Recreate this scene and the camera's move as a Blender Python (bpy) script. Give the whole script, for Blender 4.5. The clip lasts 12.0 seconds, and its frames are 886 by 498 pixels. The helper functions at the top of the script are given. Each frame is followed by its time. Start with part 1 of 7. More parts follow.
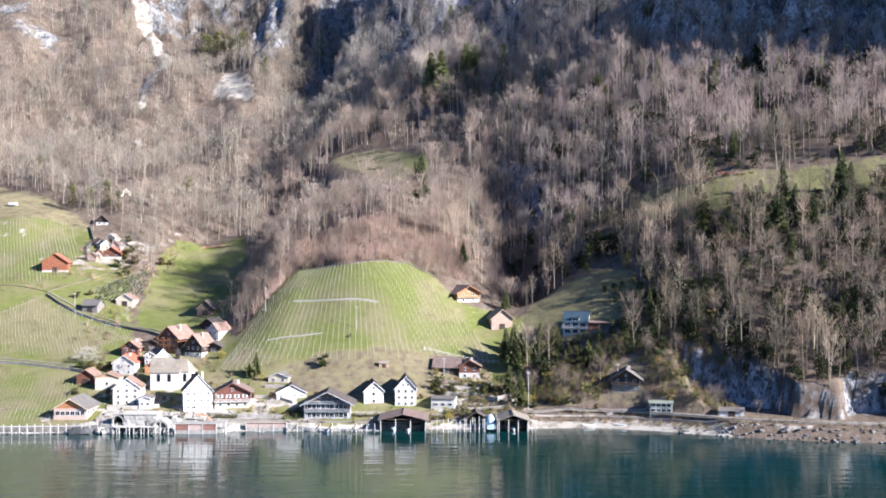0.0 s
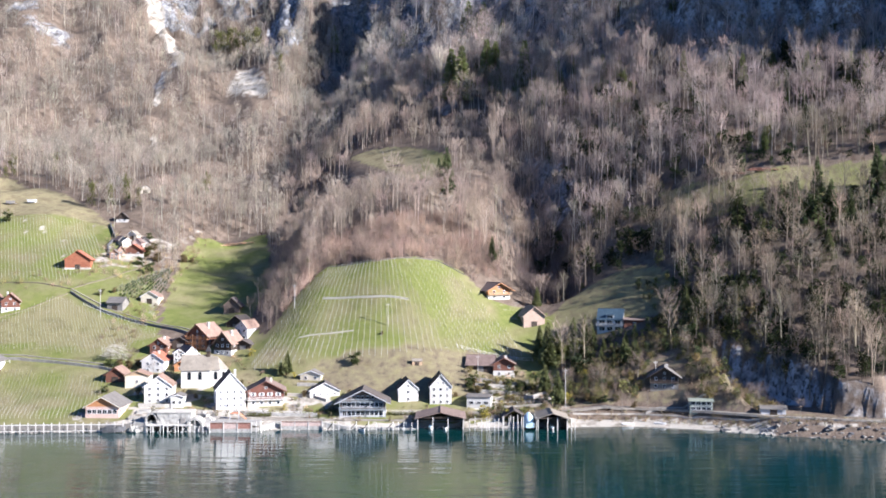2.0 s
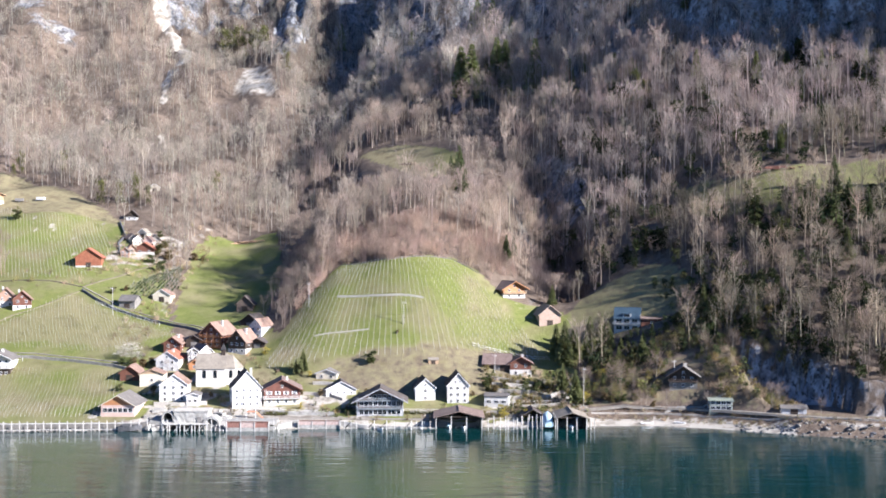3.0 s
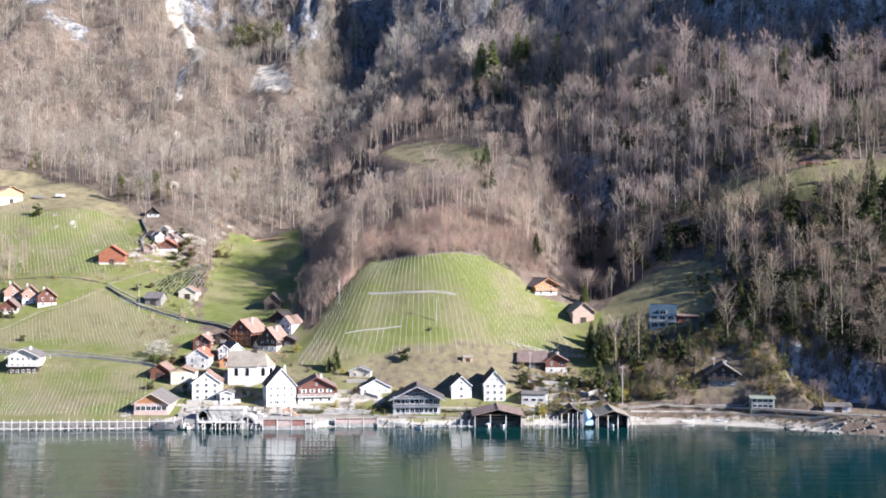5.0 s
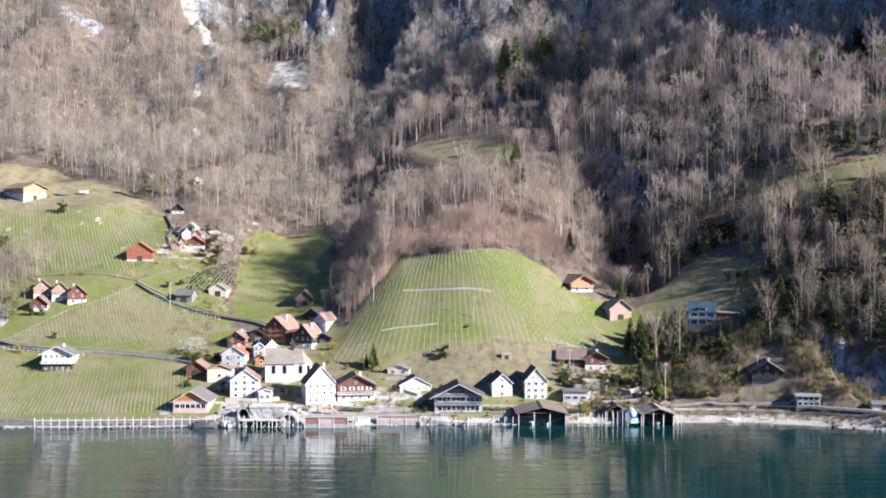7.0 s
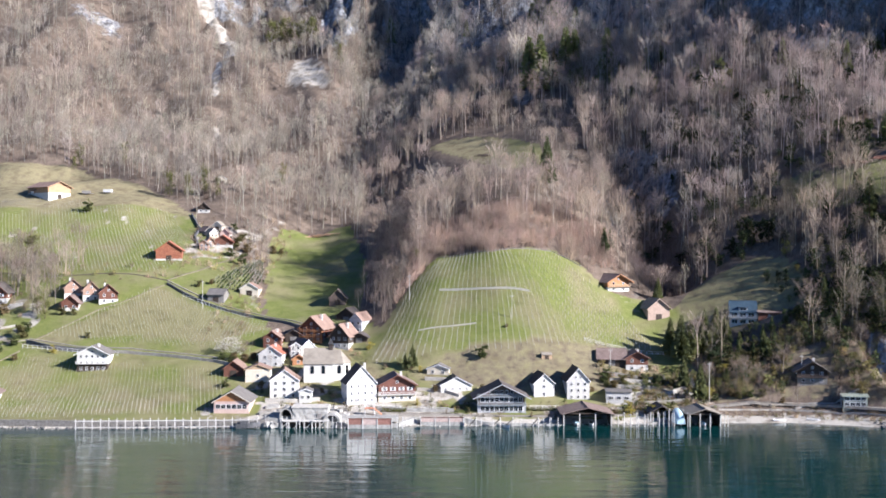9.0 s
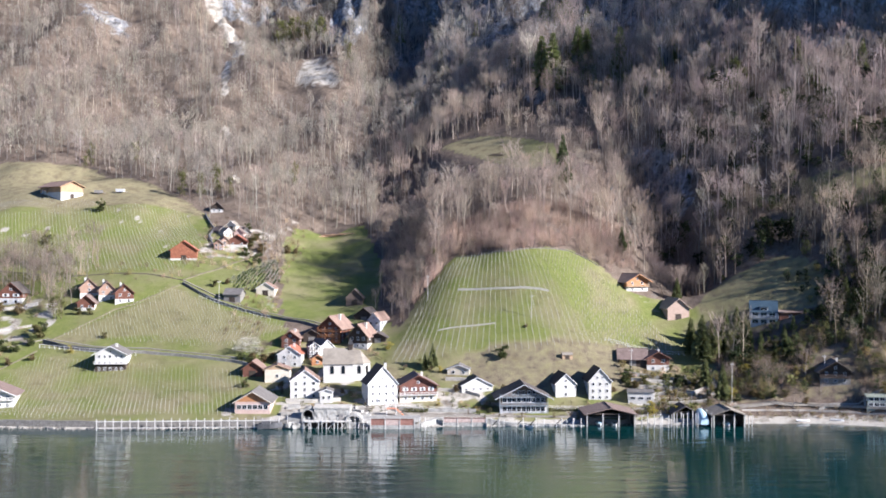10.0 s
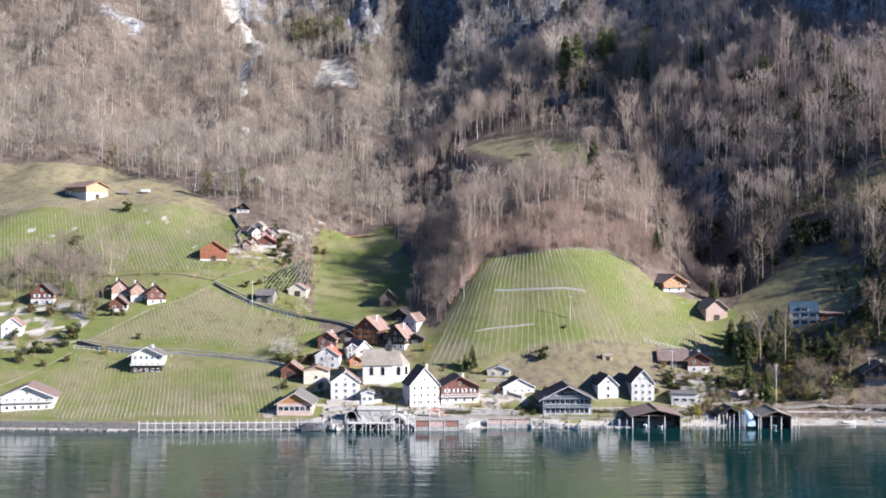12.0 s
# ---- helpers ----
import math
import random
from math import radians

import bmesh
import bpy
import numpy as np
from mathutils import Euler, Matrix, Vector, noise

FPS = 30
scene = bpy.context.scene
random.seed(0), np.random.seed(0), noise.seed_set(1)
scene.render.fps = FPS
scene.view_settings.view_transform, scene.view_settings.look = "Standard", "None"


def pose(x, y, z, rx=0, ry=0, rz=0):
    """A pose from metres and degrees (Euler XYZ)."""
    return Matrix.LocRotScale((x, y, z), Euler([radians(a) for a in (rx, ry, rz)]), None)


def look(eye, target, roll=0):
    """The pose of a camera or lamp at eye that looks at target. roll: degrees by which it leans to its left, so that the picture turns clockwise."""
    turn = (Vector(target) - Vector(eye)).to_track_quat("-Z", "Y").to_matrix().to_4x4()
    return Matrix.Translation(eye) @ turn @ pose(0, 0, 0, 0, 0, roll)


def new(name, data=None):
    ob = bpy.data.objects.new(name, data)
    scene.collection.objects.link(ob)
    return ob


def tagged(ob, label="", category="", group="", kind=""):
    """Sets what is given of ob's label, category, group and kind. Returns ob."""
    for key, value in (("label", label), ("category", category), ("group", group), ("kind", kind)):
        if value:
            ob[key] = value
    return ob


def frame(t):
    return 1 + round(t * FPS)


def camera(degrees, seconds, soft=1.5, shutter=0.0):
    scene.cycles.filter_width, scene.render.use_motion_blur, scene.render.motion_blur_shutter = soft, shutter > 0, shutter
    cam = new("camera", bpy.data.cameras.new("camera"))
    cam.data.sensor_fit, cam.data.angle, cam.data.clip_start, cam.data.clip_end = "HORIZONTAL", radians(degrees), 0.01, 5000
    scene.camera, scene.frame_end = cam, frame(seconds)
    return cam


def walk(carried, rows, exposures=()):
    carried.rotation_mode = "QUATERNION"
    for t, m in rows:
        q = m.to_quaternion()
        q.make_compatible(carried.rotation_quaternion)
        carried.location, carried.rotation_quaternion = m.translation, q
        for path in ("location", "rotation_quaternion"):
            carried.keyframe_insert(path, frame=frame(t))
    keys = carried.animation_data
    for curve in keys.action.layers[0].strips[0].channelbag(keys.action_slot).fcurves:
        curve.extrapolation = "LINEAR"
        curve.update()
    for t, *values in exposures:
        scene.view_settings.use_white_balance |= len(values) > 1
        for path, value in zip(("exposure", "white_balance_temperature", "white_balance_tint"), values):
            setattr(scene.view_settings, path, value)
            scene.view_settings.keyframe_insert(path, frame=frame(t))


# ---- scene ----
cam = camera(46.0, 12.0, 1.75)
walk(cam, [
    (0.0, pose(0.00, 0.00, 68.50, 90.000, 0.000, 0.000)),
    (0.5, pose(-3.51, 1.35, 68.14, 90.000, 0.000, 0.000)),
    (1.0, pose(-7.29, 2.82, 67.78, 90.000, 0.000, 0.000)),
    (1.5, pose(-10.80, 4.16, 67.42, 90.000, 0.000, -0.074)),
    (2.0, pose(-14.58, 5.63, 66.97, 90.000, 0.000, -0.074)),
    (2.5, pose(-18.18, 6.98, 66.52, 90.000, -0.100, -0.074)),
    (3.0, pose(-21.96, 8.45, 66.16, 90.000, -0.100, -0.147)),
    (5.0, pose(-36.54, 14.20, 64.54, 90.000, -0.100, -0.221)),
    (5.5, pose(-38.70, 14.81, 64.36, 90.000, -0.100, -0.147)),
    (6.0, pose(-44.28, 16.53, 64.00, 89.926, -0.100, -0.221)),
    (6.5, pose(-48.06, 17.63, 63.73, 89.926, -0.100, -0.221)),
    (7.0, pose(-52.02, 18.73, 63.55, 89.926, -0.100, -0.221)),
    (9.0, pose(-67.68, 22.77, 63.10, 89.926, -0.100, -0.221)),
    (9.5, pose(-71.46, 23.75, 63.01, 89.926, -0.100, -0.221)),
    (10.0, pose(-75.60, 24.85, 62.92, 89.926, -0.100, -0.221)),
    (10.5, pose(-79.38, 25.71, 62.83, 89.926, -0.100, -0.221)),
    (11.0, pose(-83.52, 26.56, 62.83, 89.926, -0.100, -0.221)),
    (11.5, pose(-87.39, 27.30, 62.65, 90.000, -0.100, -0.221)),
    (12.0, pose(-91.08, 28.03, 62.47, 90.000, -0.100, -0.221)),
], [(0.0, 1.57, 5550, 18), (6.0, 1.47, 5550, 18), (12.0, 1.30, 5500, 18)])

# ---- sky and sun ----
SUN = Vector((0.88, -0.37, 0.46)).normalized()
world = bpy.data.worlds.new("sky")
scene.world = world
world.use_nodes = True
sky = world.node_tree.nodes.new("ShaderNodeTexSky")
sky.sky_type, sky.sun_disc = "NISHITA", False
sky.sun_elevation = math.asin(SUN.z)
sky.sun_rotation = math.atan2(SUN.x, SUN.y)
sky.air_density, sky.dust_density, sky.ozone_density = 1.0, 0.0, 9.0
backing = world.node_tree.nodes["Background"]
backing.inputs["Strength"].default_value = 0.042
world.node_tree.links.new(sky.outputs["Color"], backing.inputs["Color"])
sun = new("sun", bpy.data.lights.new("sun", "SUN"))
sun.data.energy, sun.data.angle, sun.data.color = 5.0, radians(0.6), (1.0, 0.905, 0.745)
sun.matrix_world = look(SUN * 900, (0, 0, 0))

# ---- materials ----
def nodes_of(name):
    m = bpy.data.materials.new(name)
    m.use_nodes = True
    t = m.node_tree
    return m, t, t.nodes["Principled BSDF"]


def mixed(t, fac, a, b, kind="MIX"):
    n = t.nodes.new("ShaderNodeMix")
    n.data_type, n.blend_type = "RGBA", kind
    for sock, v in ((n.inputs[0], fac), (n.inputs[6], a), (n.inputs[7], b)):
        if isinstance(v, (int, float)):
            sock.default_value = v
        elif isinstance(v, tuple):
            sock.default_value = (*v, 1)
        else:
            t.links.new(v, sock)
    return n.outputs[2]


def grain(t, size, detail=4.0, where="Object", stretch=None, rough=0.6):
    """Noise whose blotches are about size metres wide."""
    co = t.nodes.new("ShaderNodeTexCoord").outputs[where] if where == "Object" else t.nodes.new("ShaderNodeNewGeometry").outputs["Position"]
    if stretch:
        mp = t.nodes.new("ShaderNodeMapping")
        mp.inputs["Scale"].default_value = stretch
        t.links.new(co, mp.inputs["Vector"])
        co = mp.outputs[0]
    n = t.nodes.new("ShaderNodeTexNoise")
    n.inputs["Scale"].default_value, n.inputs["Detail"].default_value, n.inputs["Roughness"].default_value = 1 / size, detail, rough
    t.links.new(co, n.inputs["Vector"])
    return n.outputs["Fac"]


def ramp(t, fac, lo, hi):
    n = t.nodes.new("ShaderNodeMapRange")
    n.inputs["From Min"].default_value, n.inputs["From Max"].default_value = lo, hi
    t.links.new(fac, n.inputs["Value"])
    return n.outputs["Result"]


def bumped(t, bsdf, height, strength, distance):
    n = t.nodes.new("ShaderNodeBump")
    n.inputs["Strength"].default_value, n.inputs["Distance"].default_value = strength, distance
    t.links.new(height, n.inputs["Height"])
    t.links.new(n.outputs[0], bsdf.inputs["Normal"])


def surface(name, dark, light, big=2.0, fine=0.15, rough=0.85, bump=0.3, depth=0.03, stretch=None, metal=0.0, own=0.12):
    """A worn surface: stains about big metres wide, grain about fine metres, and a slight change of tone from object to object."""
    m, t, b = nodes_of(name)
    coarse, small = grain(t, big, 3), grain(t, fine, 4, stretch=stretch)
    c = mixed(t, ramp(t, coarse, 0.32, 0.68), dark, light)
    worn = tuple(v * 0.72 for v in dark)
    c = mixed(t, ramp(t, small, 0.52, 0.75), c, worn)
    if own:
        info = t.nodes.new("ShaderNodeObjectInfo")
        c = mixed(t, own, c, info.outputs["Random"], "OVERLAY")
    t.links.new(c, b.inputs["Base Color"])
    b.inputs["Roughness"].default_value, b.inputs["Metallic"].default_value = rough, metal
    bumped(t, b, small, bump, depth)
    return m


def roofing(name, dark, light, rough=0.8, course=0.35):
    """Tiles in courses down the slope, mossy and uneven in tone."""
    m, t, b = nodes_of(name)
    c = mixed(t, ramp(t, grain(t, 2.5, 3), 0.3, 0.7), dark, light)
    c = mixed(t, ramp(t, grain(t, 0.3, 3, stretch=(1, 1, 0.5)), 0.5, 0.8), c, tuple(v * 0.55 for v in dark))
    w = t.nodes.new("ShaderNodeTexWave")
    w.wave_type, w.bands_direction, w.wave_profile = "BANDS", "Z", "SAW"
    w.inputs["Scale"].default_value, w.inputs["Distortion"].default_value = 0.314 / course, 0.4
    t.links.new(t.nodes.new("ShaderNodeTexCoord").outputs["Object"], w.inputs["Vector"])
    c = mixed(t, 0.16, c, w.outputs["Color"], "MULTIPLY")
    t.links.new(c, b.inputs["Base Color"])
    b.inputs["Roughness"].default_value = rough
    bumped(t, b, w.outputs["Fac"], 0.5, 0.05)
    return m


def boards(name, dark, light, width=0.22, rough=0.8):
    """Weathered planks with dark joints and streaks."""
    m, t, b = nodes_of(name)
    c = mixed(t, ramp(t, grain(t, 1.8, 3), 0.3, 0.7), dark, light)
    c = mixed(t, ramp(t, grain(t, 0.2, 4, stretch=(4, 4, 0.4)), 0.5, 0.8), c, tuple(v * 0.55 for v in dark))
    w = t.nodes.new("ShaderNodeTexWave")
    w.wave_type, w.bands_direction, w.wave_profile = "BANDS", "Z", "SAW"
    w.inputs["Scale"].default_value = 0.314 / width
    t.links.new(t.nodes.new("ShaderNodeTexCoord").outputs["Object"], w.inputs["Vector"])
    c = mixed(t, 0.2, c, w.outputs["Color"], "MULTIPLY")
    t.links.new(c, b.inputs["Base Color"])
    b.inputs["Roughness"].default_value = rough
    bumped(t, b, w.outputs["Fac"], 0.4, 0.03)
    return m


PLASTER = surface("white_plaster", (0.55, 0.535, 0.50), (0.66, 0.645, 0.61), 1.6, 0.3, 0.9, 0.12, 0.02, own=0.05)
PLASTER_CREAM = surface("cream_plaster", (0.58, 0.52, 0.41), (0.70, 0.64, 0.52), 1.6, 0.3, 0.9, 0.12, 0.02, own=0.05)
PLASTER_GREY = surface("grey_plaster", (0.42, 0.43, 0.45), (0.55, 0.56, 0.58), 1.6, 0.3, 0.9, 0.12, 0.02, own=0.05)
WOOD_UMBER = boards("umber_boards", (0.10, 0.075, 0.062), (0.18, 0.135, 0.11))
PLASTER_PINK = surface("pink_plaster", (0.50, 0.36, 0.31), (0.62, 0.47, 0.41), 1.6, 0.3, 0.9, 0.12, 0.02, own=0.05)
WOOD_DARK = boards("dark_boards", (0.035, 0.026, 0.020), (0.085, 0.060, 0.045))
WOOD_RED = boards("red_brown_boards", (0.13, 0.050, 0.032), (0.22, 0.095, 0.060))
WOOD_BARN = boards("barn_red_boards", (0.25, 0.085, 0.045), (0.38, 0.15, 0.080))
WOOD_ORANGE = boards("orange_boards", (0.40, 0.18, 0.075), (0.55, 0.27, 0.12))
WOOD_HONEY = boards("honey_boards", (0.40, 0.25, 0.14), (0.52, 0.35, 0.21))
GREENHOUSE = surface("greenhouse_panes", (0.22, 0.25, 0.205), (0.32, 0.35, 0.30), 1.0, 0.3, 0.3)
MOSSY = surface("mossy_concrete", (0.27, 0.26, 0.235), (0.46, 0.45, 0.42), 1.6, 0.5, 0.92, 0.9, 0.15)
WOOD_PALE = boards("pale_boards", (0.45, 0.31, 0.19), (0.58, 0.42, 0.27))
WOOD_PINK = boards("faded_boards", (0.34, 0.21, 0.15), (0.46, 0.31, 0.23))
WOOD_WASHED = boards("washed_boards", (0.44, 0.32, 0.25), (0.57, 0.43, 0.35))
WOOD_ROSE = boards("rose_brown_boards", (0.14, 0.055, 0.04), (0.23, 0.10, 0.07))
WOOD_GREY = boards("grey_boards", (0.19, 0.18, 0.17), (0.32, 0.30, 0.28))
WOOD_POST = surface("pale_post_wood", (0.47, 0.45, 0.42), (0.66, 0.64, 0.60), 0.8, 0.1, 0.85)
TIMBER_BLUE = surface("blue_grey_paint", (0.22, 0.25, 0.28), (0.34, 0.375, 0.40), 1.2, 0.2, 0.6)
TILE_TAN = roofing("tan_tiles", (0.235, 0.155, 0.12), (0.34, 0.235, 0.185))
TILE_RED = roofing("red_tiles", (0.35, 0.11, 0.065), (0.47, 0.18, 0.11))
TILE_BROWN = roofing("brown_tiles", (0.17, 0.122, 0.105), (0.28, 0.205, 0.175))
TILE_DARK = roofing("dark_tiles", (0.075, 0.062, 0.056), (0.13, 0.11, 0.10))
TILE_BLACK = roofing("black_tiles", (0.024, 0.023, 0.025), (0.055, 0.052, 0.053))
TILE_GREY = roofing("grey_slates", (0.135, 0.124, 0.115), (0.215, 0.20, 0.185))
TILE_STONE = roofing("stone_slabs", (0.235, 0.205, 0.165), (0.345, 0.305, 0.25))
TILE_BLUE = roofing("blue_roof_panels", (0.045, 0.075, 0.105), (0.075, 0.115, 0.15), 0.3)
STONE = surface("masonry", (0.25, 0.235, 0.21), (0.40, 0.38, 0.34), 1.3, 0.35, 0.92, 0.8, 0.1)
STONE_MID = surface("dark_rubble", (0.15, 0.14, 0.125), (0.27, 0.255, 0.23), 1.0, 0.4, 0.92, 0.9, 0.15)
STONE_PALE = surface("pale_masonry", (0.40, 0.375, 0.33), (0.56, 0.53, 0.475), 1.3, 0.35, 0.92, 0.8, 0.1)
STONE_DARK = surface("dark_masonry", (0.085, 0.085, 0.09), (0.16, 0.16, 0.165), 1.3, 0.35, 0.92, 0.8, 0.1)
DIRT = surface("trodden_earth", (0.13, 0.112, 0.075), (0.215, 0.188, 0.13), 2.4, 0.3, 0.95)
ASPHALT = surface("path_surface", (0.23, 0.205, 0.17), (0.34, 0.31, 0.265), 2, 0.2, 0.9)
WHITE_PAINT = surface("white_paint", (0.72, 0.72, 0.72), (0.82, 0.82, 0.82), 0.8, 0.2, 0.5, 0.05, 0.01, own=0)
METAL = surface("galvanised_steel", (0.42, 0.43, 0.44), (0.58, 0.59, 0.60), 0.6, 0.1, 0.4, 0.05, 0.01, metal=0.8)
TARP = surface("pale_blue_tarpaulin", (0.36, 0.52, 0.62), (0.52, 0.68, 0.76), 0.8, 0.2, 0.45)
RUST = surface("rusty_red_panel", (0.22, 0.10, 0.075), (0.36, 0.19, 0.15), 0.7, 0.15, 0.75)
PINK_PANEL = surface("faded_pink_panel", (0.42, 0.30, 0.26), (0.60, 0.48, 0.43), 0.9, 0.2, 0.75)
TIMBER_FRESH = surface("fresh_sawn_timber", (0.50, 0.31, 0.19), (0.66, 0.45, 0.30), 0.9, 0.2, 0.8)
ORANGE = surface("orange_sheet", (0.55, 0.22, 0.12), (0.70, 0.34, 0.20), 0.9, 0.2, 0.6)


def glazing():
    m, t, b = nodes_of("window_glass")
    b.inputs["Base Color"].default_value = (0.012, 0.014, 0.017, 1)
    b.inputs["Roughness"].default_value = 0.12
    b.inputs["IOR"].default_value = 1.5
    return m


GLASS = glazing()


def leafwood(name, rough=0.9):
    """Bark, twigs and leaves: the tone is kept on each tree."""
    m, t, b = nodes_of(name)
    at = t.nodes.new("ShaderNodeAttribute")
    at.attribute_name = "tone"
    isle = t.nodes.new("ShaderNodeNewGeometry").outputs["Random Per Island"]
    c = mixed(t, 0.2, at.outputs["Color"], isle, "OVERLAY")
    t.links.new(c, b.inputs["Base Color"])
    b.inputs["Roughness"].default_value = rough
    b.inputs["Specular IOR Level"].default_value = 0.2
    # thin twigs and leaves let part of the light pass
    thin = t.nodes.new("ShaderNodeBsdfTranslucent")
    t.links.new(c, thin.inputs["Color"])
    both = t.nodes.new("ShaderNodeMixShader")
    both.inputs[0].default_value = 0.38
    t.links.new(b.outputs[0], both.inputs[1])
    t.links.new(thin.outputs[0], both.inputs[2])
    t.links.new(both.outputs[0], t.nodes["Material Output"].inputs["Surface"])
    return m


PLANT = leafwood("bark_and_leaf")


def ground_material():
    m, t, b = nodes_of("ground_cover")
    at = t.nodes.new("ShaderNodeAttribute")
    at.attribute_name = "cover"
    sep = t.nodes.new("ShaderNodeSeparateColor")
    t.links.new(at.outputs["Color"], sep.inputs[0])
    big, mid, fine = grain(t, 22, 4, "World"), grain(t, 3.5, 4, "World"), grain(t, 0.5, 4, "World")
    litter = mixed(t, ramp(t, mid, 0.3, 0.7), (0.125, 0.096, 0.074), (0.235, 0.187, 0.146))
    litter = mixed(t, ramp(t, fine, 0.45, 0.75), litter, (0.08, 0.06, 0.046))
    lush = mixed(t, ramp(t, mid, 0.3, 0.7), (0.142, 0.165, 0.043), (0.198, 0.215, 0.068))
    dry = mixed(t, ramp(t, fine, 0.3, 0.7), (0.212, 0.185, 0.104), (0.288, 0.254, 0.148))
    dry = mixed(t, ramp(t, grain(t, 6, 5, "World"), 0.5, 0.68), dry, (0.165, 0.135, 0.08))
    grass = mixed(t, ramp(t, big, 0.42, 0.72), lush, dry)
    grass = mixed(t, ramp(t, fine, 0.5, 0.8), grass, (0.085, 0.115, 0.03))
    rock = mixed(t, ramp(t, mid, 0.35, 0.65), (0.225, 0.235, 0.26), (0.475, 0.48, 0.485))
    rock = mixed(t, ramp(t, grain(t, 6, 7, "World", (1, 1, 0.45)), 0.44, 0.62), rock, (0.075, 0.075, 0.08))
    rock = mixed(t, ramp(t, grain(t, 1.4, 7, "World", (1, 1, 0.6), 0.7), 0.50, 0.60), rock, (0.07, 0.068, 0.068))
    rock = mixed(t, ramp(t, grain(t, 9, 5, "World"), 0.56, 0.66), rock, (0.15, 0.12, 0.085))
    gravel = mixed(t, ramp(t, fine, 0.3, 0.7), (0.34, 0.315, 0.27), (0.52, 0.485, 0.425))
    gravel = mixed(t, ramp(t, grain(t, 7, 5, "World"), 0.48, 0.62), gravel, (0.21, 0.185, 0.15))

    def edge(channel):
        n = t.nodes.new("ShaderNodeMath")
        n.operation, n.inputs[1].default_value = "ADD", 0
        add = t.nodes.new("ShaderNodeMath")
        add.operation = "MULTIPLY_ADD"
        t.links.new(mid, add.inputs[0])
        add.inputs[1].default_value = 0.8
        t.links.new(sep.outputs[channel], add.inputs[2])
        return ramp(t, add.outputs[0], 0.72, 1.02)

    dryer = t.nodes.new("ShaderNodeAttribute")
    dryer.attribute_name = "dry"
    grass = mixed(t, dryer.outputs["Fac"], grass, dry)
    c = mixed(t, edge(0), litter, grass)
    c = mixed(t, edge(1), c, rock)
    c = mixed(t, edge(2), c, gravel)
    t.links.new(c, b.inputs["Base Color"])
    b.inputs["Roughness"].default_value = 0.95
    b.inputs["Specular IOR Level"].default_value = 0.15
    rough = t.nodes.new("ShaderNodeMath")
    rough.operation = "ADD"
    t.links.new(mid, rough.inputs[0])
    t.links.new(fine, rough.inputs[1])
    bumped(t, b, rough.outputs[0], 0.6, 0.5)
    return m


GROUND = ground_material()


def water_material():
    m, t, b = nodes_of("lake_water")
    c = mixed(t, ramp(t, grain(t, 60, 2, "World"), 0.3, 0.7), (0.003, 0.027, 0.030), (0.004, 0.036, 0.037))
    t.links.new(c, b.inputs["Base Color"])
    b.inputs["Roughness"].default_value = 0.03
    b.inputs["IOR"].default_value = 2.0
    swell = grain(t, 4.2, 1, "World", (0.11, 1, 1), 0.4)
    ripple = grain(t, 1.1, 2, "World", (0.12, 1, 1), 0.5)
    both = t.nodes.new("ShaderNodeMath")
    both.operation, both.inputs[1].default_value = "MULTIPLY_ADD", 0.4
    t.links.new(ripple, both.inputs[0])
    t.links.new(swell, both.inputs[2])
    bumped(t, b, both.outputs[0], 1.0, 0.14)
    return m


WATER = water_material()


# ---- the lie of the land: heights by station along the shore and distance from it ----
SHORE_X = [-1125, -400, -293.75, -187.5, -125, -62.5, 0, 70, 95, 126.25, 162.5, 250, 400, 1125]
SHORE_Y = [412.5, 397.5, 392.5, 385, 388.75, 392.5, 397.5, 398.75, 383.75, 372.5, 366.25, 355, 337.5, 300]
DIST = [0, 18.75, 43.75, 87.5, 137.5, 212.5, 300, 412.5, 537.5, 700, 1000]
STATIONS = [-400, -293.75, -206.25, -137.5, -97, -75, -31.25, 25, 75, 137.5, 250, 412.5]
RISE_WEST = np.array([
    [1.5, 5, 11.25, 25, 45, 75, 112.5, 168.75, 250, 375, 562.5],
    [1.5, 5, 11.25, 25, 47.5, 85, 112.5, 147.5, 237.5, 375, 600],
    [1.5, 4.38, 7.5, 26.25, 50, 76.25, 113.75, 142.5, 218.75, 362.5, 600],
    [1.5, 5, 11.25, 28.75, 41.25, 65, 100, 160, 260, 412.5, 650],
    [1.5, 4.6, 12, 31, 45, 69, 103, 164, 264, 412, 650],
    [1.5, 4, 15, 50, 71.25, 100, 125, 175, 275, 412.5, 650],
])
RISE_EAST = np.array([
    [1.5, 4, 20, 62.5, 86.25, 123.75, 161.25, 192, 290, 440, 700],
    [1.5, 5, 15, 41.25, 71.25, 118.75, 163.75, 240, 335, 470, 720],
    [1.5, 11.25, 32.5, 57.5, 87.5, 140, 206.25, 312.5, 412.5, 537.5, 775],
    [1.5, 8, 31, 70, 108.75, 150, 222.5, 331.25, 437.5, 562.5, 800],
    [1.5, 12, 40, 78, 120, 172.5, 256.25, 387.5, 500, 625, 850],
    [1.5, 22, 65, 115, 170, 235, 305, 400, 510, 640, 850],
])
CRAG_X = [-200, -150, -75, 0, 100, 200, 320, 420]
CRAG_Y = [980, 890, 812, 732, 640, 590, 540, 500]
RISE = np.vstack([RISE_WEST, RISE_EAST])


def shore(x):
    """The waterline's y at x."""
    return (np.interp(x - 10, SHORE_X, SHORE_Y) + np.interp(x + 10, SHORE_X, SHORE_Y)) / 2


